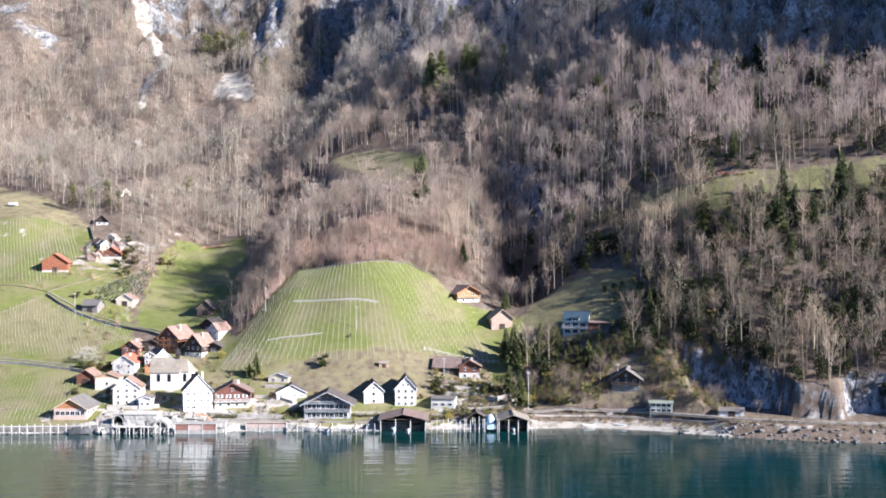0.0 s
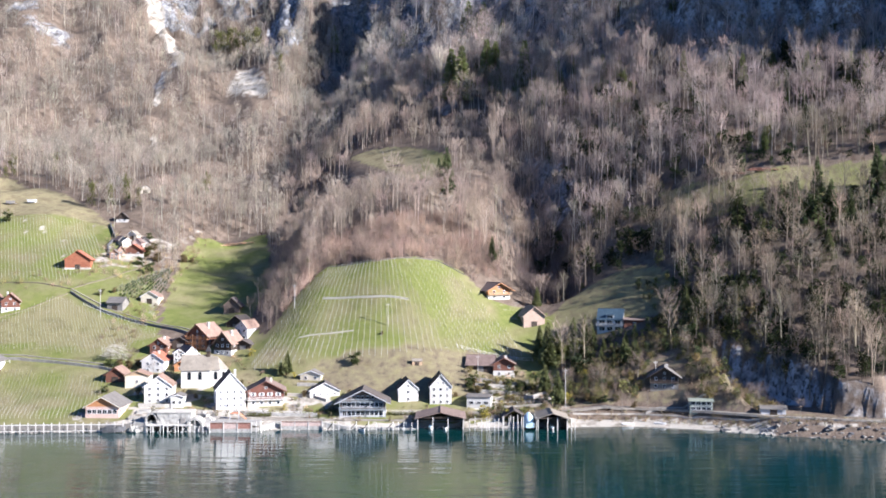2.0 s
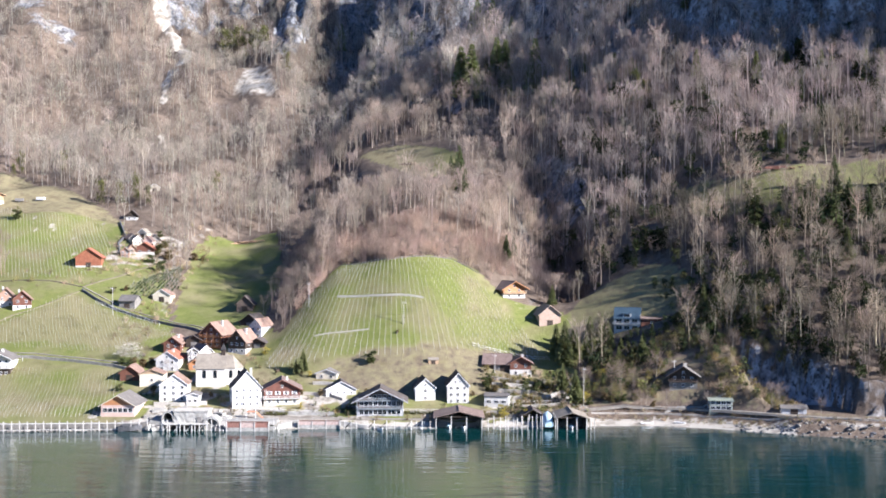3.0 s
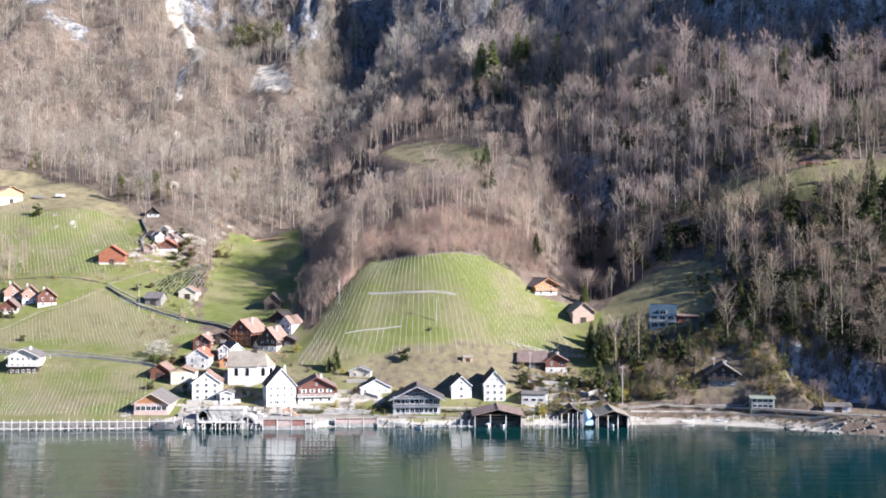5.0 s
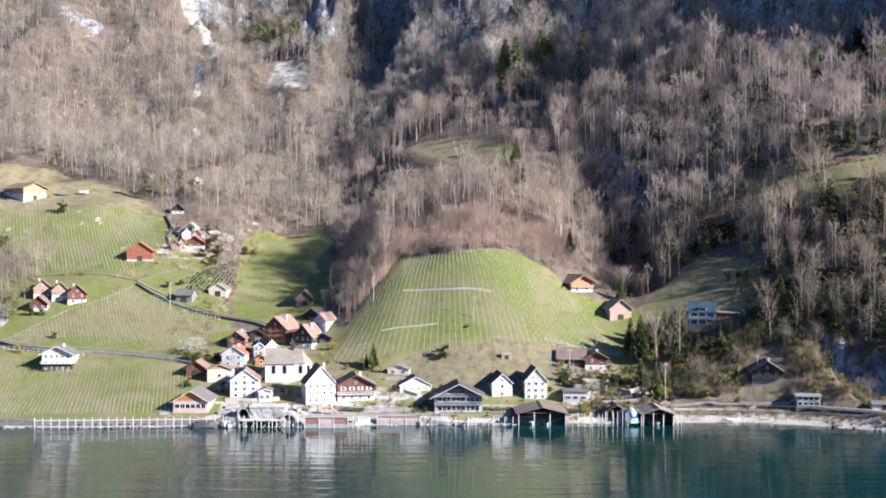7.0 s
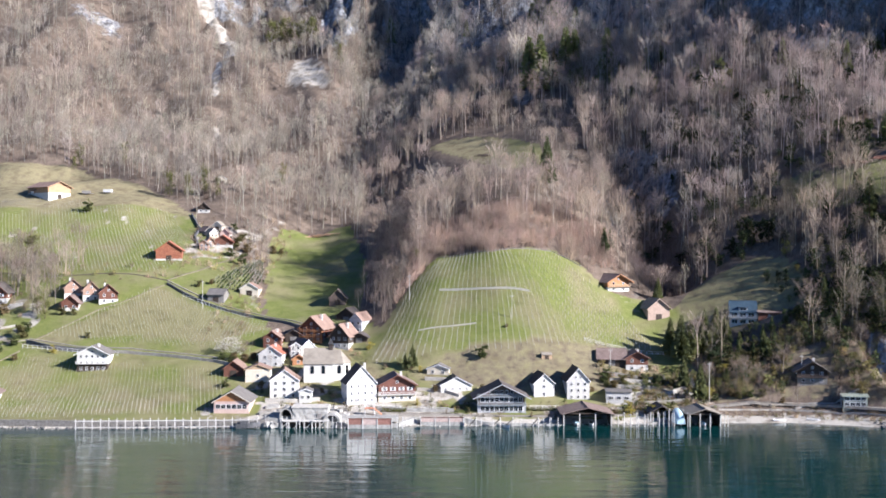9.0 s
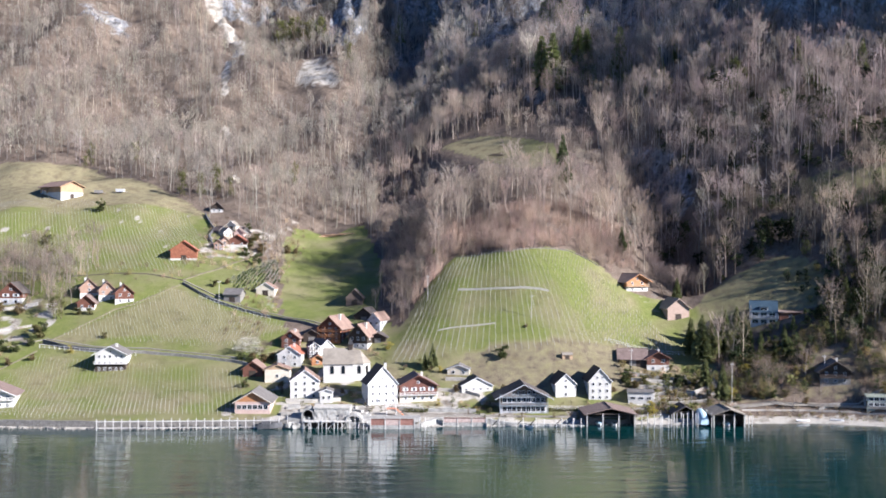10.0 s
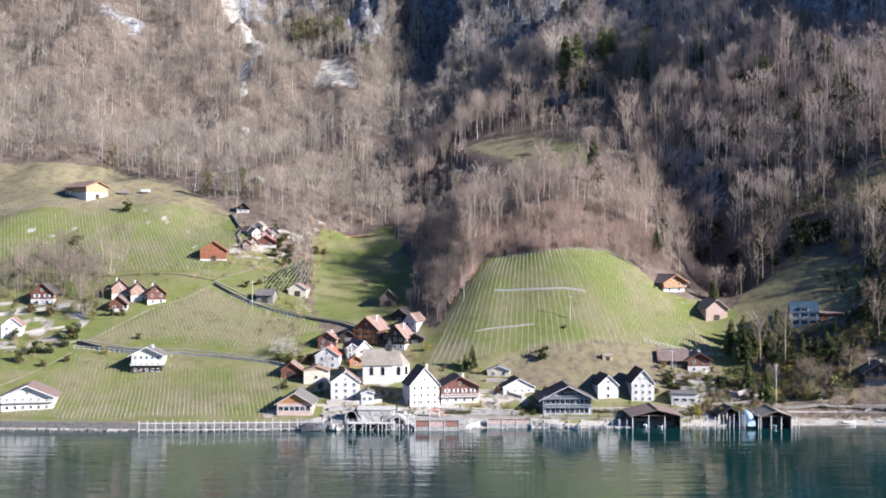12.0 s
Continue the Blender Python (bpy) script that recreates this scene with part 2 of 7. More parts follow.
def rough_rise(x, d):
    a = np.clip(np.interp(x, STATIONS, np.arange(len(STATIONS))), 0, len(STATIONS) - 1.001)
    b = np.clip(np.interp(d, DIST, np.arange(len(DIST))), 0, len(DIST) - 1.001)
    i, j = a.astype(int), b.astype(int)
    u, v = a - i, b - j
    u = u * u * (3 - 2 * u)
    return (RISE[i, j] * (1 - u) + RISE[i + 1, j] * u) * (1 - v) + (RISE[i, j + 1] * (1 - u) + RISE[i + 1, j + 1] * u) * v


def waves(x, y, size, seed):
    """A smooth, uneven swell between about -1 and 1."""
    total = 0.0
    for k in range(5):
        a = seed * 1.7 + k * 2.399
        f = 6.283 / size * (0.7 + 0.21 * k)
        total = total + np.sin(f * (x * np.cos(a) + y * np.sin(a)) + 1.3 * seed + 2.1 * k)
    return total / 2.6


def cove(x, y):
    """How far behind the waterline the low lakeside cliff stands."""
    # past x = 176 an unseen jutting cliff is added to shade the recess
    return np.interp(x, [92, 100, 120, 129, 133, 148, 153, 170, 176, 200], [42, 37, 33, 28, 18, 17, 26, 28, 13, 13]) + 0.7 * waves(x, y, 12, 8) + 0.9 * waves(x, 0 * y, 6.5, 3)


def crag_foot(x, y):
    """The y at which the shaded crag rises."""
    return np.interp(x, CRAG_X, CRAG_Y) + 13 * waves(x, y, 70, 6) + 7 * waves(x, y, 24, 7)


def ravine(x, y):
    """Distance east of the line of the narrow ravine."""
    return x - np.interp(y, [800, 850, 900, 1000], [-114, -100, -86, -66]) + 4 * waves(x, y, 30, 2)


def land(x, y):
    """Height of the ground at (x, y); below the water in front of the shore."""
    x, y = np.asarray(x, float), np.asarray(y, float)
    d = y - shore(x)
    z = 0.0
    for ox in (-9, 0, 9):
        for od in (-5, 0, 5):
            z = z + rough_rise(x + ox, np.maximum(d + od, 0)) / 9
    wild = np.clip((d - 75) / 200, 0, 1)
    calm = 1 - 0.9 * np.exp(-(((x + 178) / 50) ** 2) - ((y - 872) / 55) ** 2)
    z = z + wild * (2.7 * waves(x, y, 76, 1) + 1.5 * np.where((x < -150) & (y < 690), 0.3, 1) * waves(x, y, 29, 2)) + np.clip((d - 240) / 250, 0, 1) * calm * (8.7 * waves(x, 0.6 * y, 112, 3) + 3.7 * waves(x, y, 39, 4))
    # a ravine that runs down beside the vineyard knoll
    z = z - 23 * np.exp(-(((x - np.interp(y, [480, 600, 700], [42, 29, 20])) / 13) ** 2)) * np.clip((y - 482) / 30, 0, 1) * np.clip((640 - y) / 60, 0, 1)
    # the flattened top of the vineyard knoll
    z = z - 2.8 * np.exp(-(((x + 26) / 20) ** 2) - ((y - 490) / 14) ** 2)
    # the hollow of the upper clearing behind the knoll
    dip = np.clip((y - 540) / 80, 0, 1) * np.clip((735 - y) / 45, 0, 1)
    z = z - 14 * np.exp(-(((x + 40) / 52) ** 2)) * dip * dip * (3 - 2 * dip)
    along, across = 0.857 * (y - 655) - 0.515 * (x + 42), 0.857 * (x + 42) + 0.515 * (y - 655)
    w = np.clip(1.7 - np.hypot(along / 62, across / 24), 0, 1)
    z = z + w * w * (3 - 2 * w) * (115 + 0.42 * (y - 615) + 0.30 * (x + 15) - z)
    # the shaded crag: a steep wall that runs down from the north-west
    foot = crag_foot(x, y)
    up = np.clip((y - foot) / 42, 0, 1)
    z = z + np.interp(x, [-30, 60, 110, 160, 260], [0, 3, 10, 66, 120]) * up * up * (3 - 2 * up)
    # a narrow ravine beside it, whose eastern bank lies in shade
    run = np.clip((y - 806) / 60, 0, 1) * np.clip((1010 - y) / 60, 0, 1)
    off = ravine(x, y)
    z = z - 50 * run * np.exp(-((off / np.where(off < 0, 48, 13)) ** 2))
    z = z + up * (3.2 * waves(x, 0.5 * y, 26, 9) + 2.2 * waves(x, y, 13, 2))
    # unseen heights: cut down to let sun in, raised far back to add shade
    top = 72 + 0.243 * y + 4 * waves(x, y, 60, 5) + 34 * np.clip((y - 830) / 30, 0, 1) * np.clip((x - 5) / 20, 0, 1)
    z = np.where((x > -110) & (x < 700) & (z > top), top + (z - top) * 0.12, z)
    # a saddle cut in the wooded slope below the crag to let sun through
    z = z - 12 * np.exp(-(((x - 85) / 35) ** 2) - ((y - 705) / 55) ** 2)
    # a horn of rock added above the ravine, mostly out of view, for shade
    z = z + 62 * np.exp(-(((x - 2) / 26) ** 2) - ((y - 915) / 34) ** 2)
    # the sunlit rib that shades the ravine
    z = z + 42 * np.exp(-(((x + 10) / 24) ** 2) - ((y - 876) / 24) ** 2)
    # a bright rock above the scree
    z = z + 5 * np.clip((y - 906 + 5 * waves(x, y, 22, 4)) / 9, 0, 1) * np.clip(1.4 - np.abs(x + 152) / 12, 0, 1)
    # the scree: a cone of fallen stones
    z = z + 20 * np.exp(-(((x + 212) / 34) ** 2) - ((y - 884) / 40) ** 2)
    # ribs and ledges on the sunlit cliffs above it
    face = np.clip(1.5 - np.hypot((x + 153) / 22, (y - 942) / 50), 0, 1) + np.clip((y - 945) / 25, 0, 1) * np.clip(1.6 - np.abs(x + 282 + 0.35 * (y - 980)) / 14, 0, 1)
    z = z + np.clip(face, 0, 1) * (3.0 * waves(x, 0.35 * y, 13, 4) + 2.2 * waves(x, y, 9, 6))
    # unseen high ridge added to the east, shaped to shade the crags
    shade_spine = np.interp(y, [470, 527, 540, 592, 623, 645, 665, 690, 737, 800, 1100], [120, 262, 276, 318, 352, 386, 430, 430, 430, 440, 500])
    z = np.maximum(z, shade_spine + 6 * waves(x, y, 55, 3) - np.where(x < 345, 2.0, 0.9) * np.abs(x - 345))
    # unseen mountain shoulder, added east of the valley to block the sun
    z = z + 62 * np.exp(-(((x - 345) / 60) ** 2) - ((y - 548) / 55) ** 2)
    # the low cliff beside the lake road: a shaded cove and a bright buttress
    back = cove(x, y)
    z = np.where((d < back) & (x > 88), np.minimum(z, 5 + np.clip(d - 13, 0, 30) * 0.12 + np.clip(106 - x, 0, 18) ** 2 * 0.12), z)
    brow = np.interp(x, [88, 92, 106, 128, 134, 150, 158, 250], [90, 50, 24, 22, 20, 21, 19, 24]) + 1.6 * waves(x, 0.2 * y, 19, 8)
    z = np.where((d >= back) & (x > 88) & (x < 260), np.minimum(z, brow * np.clip((d - back) / 4, 0.15, 1) + np.maximum(d - back - 4, 0) * 1.12), z)
    z = np.where(d >= back, np.maximum(z, np.where((x > 112) & (x < 200), brow - 1.5, 0) * np.clip((d - back) / 3, 0, 1)), z)
    # the shelf that carries the lake road
    z = np.where((d < 24) & (x > 34), np.minimum(z, 5.3 + np.maximum(d - 14.5, 0) * 1.7 + 25 * np.clip((50 - x) / 14, 0, 1)), z)
    beach = np.clip((x - 30) / 8, 0, 1) * np.clip((108 - x) / 8, 0, 1)
    steep = np.where(d < 3, 0.5 * d, np.minimum(z, 1.5 + (d - 3) * 2.5))
    flat = np.where(d < 8.5, 0.2 * d, np.minimum(z, 1.7 + (d - 8.5) * 1.1))
    z = steep * (1 - beach) + flat * beach
    return np.where(d < 0, np.maximum(d * 0.6, -8), z)


# ---- building blocks ----
def mesh_from(name, bm, material):
    data = bpy.data.meshes.new(name)
    bm.normal_update()
    bm.to_mesh(data)
    bm.free()
    data.materials.append(material)
    return data


def part(name, bm, material, parent, label=""):
    """One mesh under a thing or a part; bm is a bmesh or ready mesh data."""
    ob = new(name, mesh_from(name, bm, material) if isinstance(bm, bmesh.types.BMesh) else bm)
    ob.parent = parent
    return tagged(ob, label) if label else ob


def thing(name, m, label, category, group="", kind=""):
    ob = new(name)
    ob.matrix_world = m
    ob.empty_display_size = 0.5
    return tagged(ob, label, category, group, kind)


def box(bm, x0, x1, y0, y1, z0, z1):
    v = [bm.verts.new((x, y, z)) for z in (z0, z1) for x, y in ((x0, y0), (x1, y0), (x1, y1), (x0, y1))]
    for f in ((3, 2, 1, 0), (4, 5, 6, 7), (0, 1, 5, 4), (1, 2, 6, 5), (2, 3, 7, 6), (3, 0, 4, 7)):
        bm.faces.new([v[i] for i in f])
    return bm


def prism(bm, outline, y0, y1, turn=False):
    """An outline in x, z drawn out along y; turned: an outline in y, z drawn out along x."""
    rings = []
    for y in (y0, y1):
        rings.append([bm.verts.new((y, a, z) if turn else (a, y, z)) for a, z in outline])
    n = len(outline)
    bm.faces.new(rings[0])
    bm.faces.new(rings[1][::-1])
    for i in range(n):
        bm.faces.new((rings[0][i], rings[1][i], rings[1][(i + 1) % n], rings[0][(i + 1) % n]))
    bmesh.ops.recalc_face_normals(bm, faces=bm.faces)
    return bm


def beam(bm, a, b, r0, r1=None, sides=5):
    """A tapered bar from a to b."""
    a, b = Vector(a), Vector(b)
    r1 = r0 if r1 is None else r1
    q = (b - a).to_track_quat("Z", "Y")
    rings = []
    for p, r in ((a, r0), (b, r1)):
        rings.append([bm.verts.new(p + q @ Vector((r * math.cos(6.2832 * i / sides), r * math.sin(6.2832 * i / sides), 0))) for i in range(sides)])
    for i in range(sides):
        bm.faces.new((rings[0][i], rings[0][(i + 1) % sides], rings[1][(i + 1) % sides], rings[1][i]))
    bm.faces.new(rings[0][::-1])
    bm.faces.new(rings[1])
    return bm


def height(x, y):
    return float(land(np.array([x]), np.array([y]))[0])


# ---- plan of the open ground ----
def inside(x, y, outline):
    hit = np.zeros(np.shape(x), bool)
    for (x0, y0), (x1, y1) in zip(outline, outline[1:] + outline[:1]):
        if y0 != y1:
            hit ^= ((y0 > y) != (y1 > y)) & (x < (x1 - x0) * (y - y0) / (y1 - y0) + x0)
    return hit


FIELDS_WEST = [(-700, 380), (-700, 790), (-490, 754), (-372, 706), (-296, 697), (-236, 645), (-206, 612), (-190, 577), (-168, 560), (-140, 470), (-95, 436), (-95, 380)]
MEADOW = [(-158, 618), (-118, 622), (-106, 566), (-102, 512), (-104, 472), (-117, 470), (-145, 490), (-152, 532), (-160, 596)]
HILL = [(-97, 430), (-95, 459), (-83, 479), (-68, 498), (-43, 488), (-17, 495), (-4, 492), (6, 482), (24, 482), (40, 470), (36, 440), (30, 425), (-30, 415)]
BENCH = [(-76, 688), (-53, 684), (-38, 672), (-22, 652), (-10, 632), (-8, 604), (-16, 598), (-30, 606), (-44, 630), (-66, 668)]
FIELD_EAST = [(35, 476), (46, 486), (78, 486), (88, 473), (88, 440), (60, 436), (36, 446)]
BENCH_EAST = [(92, 530), (106, 520), (128, 504), (150, 504), (166, 499), (225, 489), (222, 460), (157, 467), (124, 479), (100, 498)]
VILLAGE = [(-320, 380), (-320, 440), (-150, 452), (-100, 475), (-70, 440), (60, 432), (92, 424), (108, 398), (150, 384), (220, 372), (300, 330)]
SCREE = [(-194, 862), (-174, 850), (-148, 838), (-158, 862), (-174, 893), (-182, 904), (-188, 890)]
BENCH_FOOT = [(-74, 684), (-64, 668), (-30, 606), (-16, 598), (-8, 604), (-8, 575), (-30, 572), (-52, 604), (-74, 652)]
SCREE_FOOT = [(-205, 842), (-147, 808), (-146, 834), (-203, 862)]
OPEN = (FIELDS_WEST, MEADOW, HILL, BENCH, FIELD_EAST, BENCH_EAST, VILLAGE)


def gully(x, y):
    """Distance from the bare stream bed that falls from the crags."""
    mid = np.interp(y, [780, 804, 890, 928, 966, 1012, 1200], [-228, -235, -253, -246, -266, -298, -340])
    return np.abs(x - mid)


# ---- the ground: one sheet ----
def steps(*spans):
    out = []
    for a, b, n in spans:
        out += list(np.linspace(a, b, n, endpoint=False))
    return np.array(out + [spans[-1][1]])


def make_ground():
    xs = steps((-2600, -520, 24), (-520, -330, 30), (-330, 230, 226), (230, 420, 26), (420, 2200, 22))
    ys = steps((-1800, 340, 10), (340, 372, 8), (372, 430, 42), (430, 660, 100), (660, 1100, 126), (1100, 3600, 40))
    gx, gy = np.meshgrid(xs, ys)
    gz = land(gx, gy)
    d = gy - shore(gx)
    dzx = np.gradient(gz, axis=1) / np.gradient(gx, axis=1)
    dzy = np.gradient(gz, axis=0) / np.gradient(gy, axis=0)
    steep = np.hypot(dzx, dzy)
    grass = np.zeros(gx.shape)
    for area in OPEN:
        grass = np.maximum(grass, inside(gx, gy, area))
    grass *= np.where(inside(gx, gy, BENCH), 0.9, np.where(inside(gx, gy, BENCH_EAST), 0.55, 1))
    grass *= np.where(inside(gx, gy, [(-62, 425), (-66, 443), (-10, 448), (14, 450), (24, 436), (0, 424), (-30, 418)]), 0.5, 1)
    grass *= np.where(inside(gx, gy, FIELD_EAST), 0.6, 1)
    grass *= np.where(inside(gx, gy, [(-34, 486), (-15, 492), (2, 480), (16, 462), (20, 450), (-9, 446)]), 0.74, 1)
    grass *= np.where((gx > 33) & (gy < 450), np.where(d < 15, 0.1, 0.42), 1)
    rock = np.clip((steep - 1.0) * 2.2, 0, 1) * (d > 150) * (gx > -60)
    rock = np.maximum(rock, np.hypot((gx + 155) / 17, (gy - 945) / 44) < 1)
    rock = np.maximum(rock, (gy > 990) * (gx > -285) * (gx < -165) * np.clip(0.7 + 0.8 * waves(gx, gy, 30, 2), 0, 1))
    pale = np.minimum(np.hypot((gx + 371) / 20, (gy - 949) / 11), np.hypot((gx + 404) / 14, (gy - 984) / 9)) + 0.45 * np.clip(waves(gx, gy, 11, 3) + 0.6 * waves(gx, gy, 6, 7), -0.6, 2)
    rock = np.maximum(rock, np.clip(1.5 - pale, 0, 1))
    rock = np.maximum(rock, np.clip((d - 285) / 60, 0, 1) * np.clip((steep - 0.8) * 2.5, 0, 1) * (gx > -70))
    rock *= np.where((gx > -60) & (d > 150), np.clip(0.72 + 0.35 * waves(gx, 0.4 * gy, 34, 6), 0.3, 1), 1)
    rock = np.maximum(rock, np.clip(1.5 - (gully(gx, gy) + 2.5 * waves(gx, gy, 16, 5)) / 4.0, 0, 1) * (gy > 780) * (waves(0 * gx, gy, 75, 3) > np.where(gy > 915, -2, 0.3)))
    rock = np.maximum(rock, (gx > -118) * (gx < -25) * (gy > 842) * np.clip(0.8 + 0.3 * waves(gx, gy, 17, 6), 0.4, 1))
    bank = ravine(gx, gy)
    rock = np.maximum(rock, (bank > 2) * (bank < 13) * (gy > 815) * np.clip(0.75 + 0.5 * waves(gx, gy, 18, 2), 0, 1))
    behind = d - cove(gx, gy)
    rock = np.maximum(rock, (behind > -2) * (behind < 5.0) * (gx > 97) * (gx < 180) * np.where((gx > 132) & (gx < 151), 0.42, 0.74))
    bare = sum(inside(gx + ox, gy + oy, SCREE) for ox, oy in ((0, 0), (4, 2), (-4, 2), (3, -4), (-3, -4), (7, 0), (-7, 0), (0, 7), (0, -8))) / 9
    bare = bare * np.clip(0.8 + 0.25 * waves(gx, gy, 8, 4), 0.5, 1)
    bare = np.maximum(bare, np.clip(1.4 - (gully(gx, gy) + 2.2 * waves(gx, gy, 14, 7)) / np.interp(gy, [800, 890, 925, 960, 1010], [1.5, 1.9, 3.2, 7.0, 10.0]), 0, 1) * (gy > 760) * (waves(0 * gx, gy, 60, 3) > np.where(gy > 925, -2, 0.1)))
    bare = np.maximum(bare, np.clip(1.2 - pale, 0, 0.5))
    bare = np.maximum(bare, (d < 2.5) * (d > -6) * (gx > -130) * (gx < 32))
    bare = np.maximum(bare, (d < 8.0) * (gx > 30) * (gx < 104) * (d > -6))
    bare = np.maximum(bare, (d < 1.6) * (d > -6) * (gx < -128))
    bare = np.maximum(bare, (d < 8) * (d > -6) * (gx > 98) * np.clip(0.12 + 0.6 * waves(0.35 * gx, gy, 7, 3), 0, 0.8))
    yards = np.clip(waves(gx, gy, 17, 9) * 0.9 + waves(gx, gy, 7, 5) * 0.5 + 0.35, 0, 1)
    bare = np.maximum(bare, inside(gx, gy, [(-152, 386), (-152, 404), (-130, 436), (-112, 444), (-100, 428), (-58, 425), (-50, 412), (32, 412), (32, 390)]) * yards)
    bare = np.maximum(bare, inside(gx, gy, [(-132, 386), (-132, 408), (-98, 408), (-55, 402), (-55, 386)]) * 0.8)
    dry = inside(gx, gy, [(-62, 425), (-66, 443), (-10, 448), (14, 450), (24, 436), (0, 424), (-30, 418)]) * 0.85
    dry = np.maximum(dry, inside(gx, gy, FIELD_EAST) * 0.75)
    dry = np.maximum(dry, inside(gx, gy, BENCH) * np.where(gx < -26, 1.0, 0.5))
    dry = np.maximum(dry, inside(gx, gy, [(-8, 494), (24, 484), (42, 472), (38, 442), (14, 448), (12, 466)]) * np.clip(0.2 + 0.5 * waves(gx, gy, 19, 3), 0, 0.8))
    dry = np.maximum(dry, inside(gx, gy, VILLAGE) * np.where(gx < -145, 0.65, 1) * np.clip(0.45 + 0.6 * waves(gx, gy, 21, 4), 0, 1))
    dry = np.maximum(dry, inside(gx, gy, BENCH_EAST) * 0.2)
    dry = np.maximum(dry, (gx > 33) * (gy < 450) * 0.9)
    dry = np.maximum(dry, inside(gx, gy, [(-700, 622), (-700, 790), (-296, 700), (-236, 645), (-200, 606), (-222, 614), (-323, 604)]) * 1.0)
    dry = np.maximum(dry, inside(gx, gy, [(-242, 468), (-198, 512), (-168, 492), (-140, 474), (-165, 462), (-200, 470)]) * 0.65)
    # the worn track beside the meadow and rubble terraces
    track = np.abs(gx - np.interp(gy, [500, 540, 575, 600, 625], [-152, -158, -166, -166, -158])) + 1.5 * waves(gx, gy, 9, 2)
    bare = np.maximum(bare, np.clip(1.2 - track / 1.8, 0, 0.5) * (gy > 500) * (gy < 625))
    bare = np.maximum(bare, inside(gx, gy, [(6, 404), (34, 404), (37, 438), (10, 433), (-4, 418)]) * np.clip(0.55 + 0.6 * waves(gx, gy, 11, 3), 0, 1))
    bare = np.maximum(bare, inside(gx, gy, [(0, 486), (2, 476), (14, 472), (30, 474), (28, 482), (18, 488)]) * np.clip(0.2 + 0.4 * waves(gx, gy, 9, 4), 0, 0.36))
    bare = np.maximum(bare, inside(gx, gy, [(-205, 548), (-172, 556), (-165, 606), (-190, 600)]) * np.clip(0.4 + 0.6 * waves(gx, gy, 10, 8), 0, 1))
    bare = np.maximum(bare, inside(gx, gy, [(-330, 455), (-252, 462), (-244, 482), (-250, 506), (-330, 506)]) * np.clip(0.3 + 0.6 * waves(gx, gy, 13, 6), 0, 0.9))
    bare = np.maximum(bare, inside(gx, gy, [(-345, 566), (-323, 600), (-222, 618), (-205, 606), (-194, 545), (-300, 545)]) * np.clip(0.9 * waves(gx, gy, 12, 5) * waves(gx, gy, 31, 2) - 0.35, 0, 0.7))
    grass *= np.where(inside(gx, gy, [(-700, 624), (-700, 790), (-296, 700), (-236, 645), (-204, 612), (-323, 606)]), 0.62, 1)
    ny, nx = gx.shape
    data = bpy.data.meshes.new("ground")
    index = np.arange(nx * ny).reshape(ny, nx)
    quads = np.stack([index[:-1, :-1], index[:-1, 1:], index[1:, 1:], index[1:, :-1]], -1).reshape(-1, 4)
    data.vertices.add(nx * ny)
    data.vertices.foreach_set("co", np.stack([gx, gy, gz], -1).ravel())
    data.loops.add(quads.size)
    data.loops.foreach_set("vertex_index", quads.ravel())
    data.polygons.add(len(quads))
    data.polygons.foreach_set("loop_start", np.arange(len(quads)) * 4)
    data.polygons.foreach_set("use_smooth", np.ones(len(quads), bool))
    cover = data.attributes.new("cover", "FLOAT_COLOR", "POINT")
    cover.data.foreach_set("color", np.stack([grass, rock, bare, 1 + 0 * grass], -1).ravel())
    data.attributes.new("dry", "FLOAT", "POINT").data.foreach_set("value", dry.ravel())
    data.update(calc_edges=True)
    data.materials.append(GROUND)
    return tagged(new("ground", data), "steep valley side of meadow, leaf litter and pale rock", "ground", kind="structure")


make_ground()
bm = bmesh.new()
lake = [bm.verts.new(p) for p in ((-2600, -1800, 0), (2200, -1800, 0), (2200, 500, 0), (-2600, 500, 0))]
bm.faces.new(lake)
tagged(new("water", mesh_from("water", bm, WATER)), "calm teal lake with fine ripples", "lake", kind="structure")


# ---- houses ----
WINDOWS = {}
HOUSE_SPOTS = []


def window_meshes(w, h):
    """A frame with a cross bar and its pane, shared by all windows of that size."""
    if (w, h) not in WINDOWS:
        bm = bmesh.new()
        e, d = 0.11, 0.10
        box(bm, -w / 2 - e, -w / 2, -d, 0.05, -h / 2 - e, h / 2 + e)
        box(bm, w / 2, w / 2 + e, -d, 0.05, -h / 2 - e, h / 2 + e)
        box(bm, -w / 2, w / 2, -d, 0.05, h / 2, h / 2 + e)
        box(bm, -w / 2, w / 2, -d - 0.06, 0.05, -h / 2 - e, -h / 2)
        box(bm, -0.03, 0.03, -d + 0.03, 0.02, -h / 2, h / 2)
        pane = bmesh.new()
        box(pane, -w / 2, w / 2, -0.045, -0.012, -h / 2, h / 2)
        WINDOWS[w, h] = mesh_from("window", bm, WHITE_PAINT), mesh_from("pane", pane, GLASS)
    return WINDOWS[w, h]


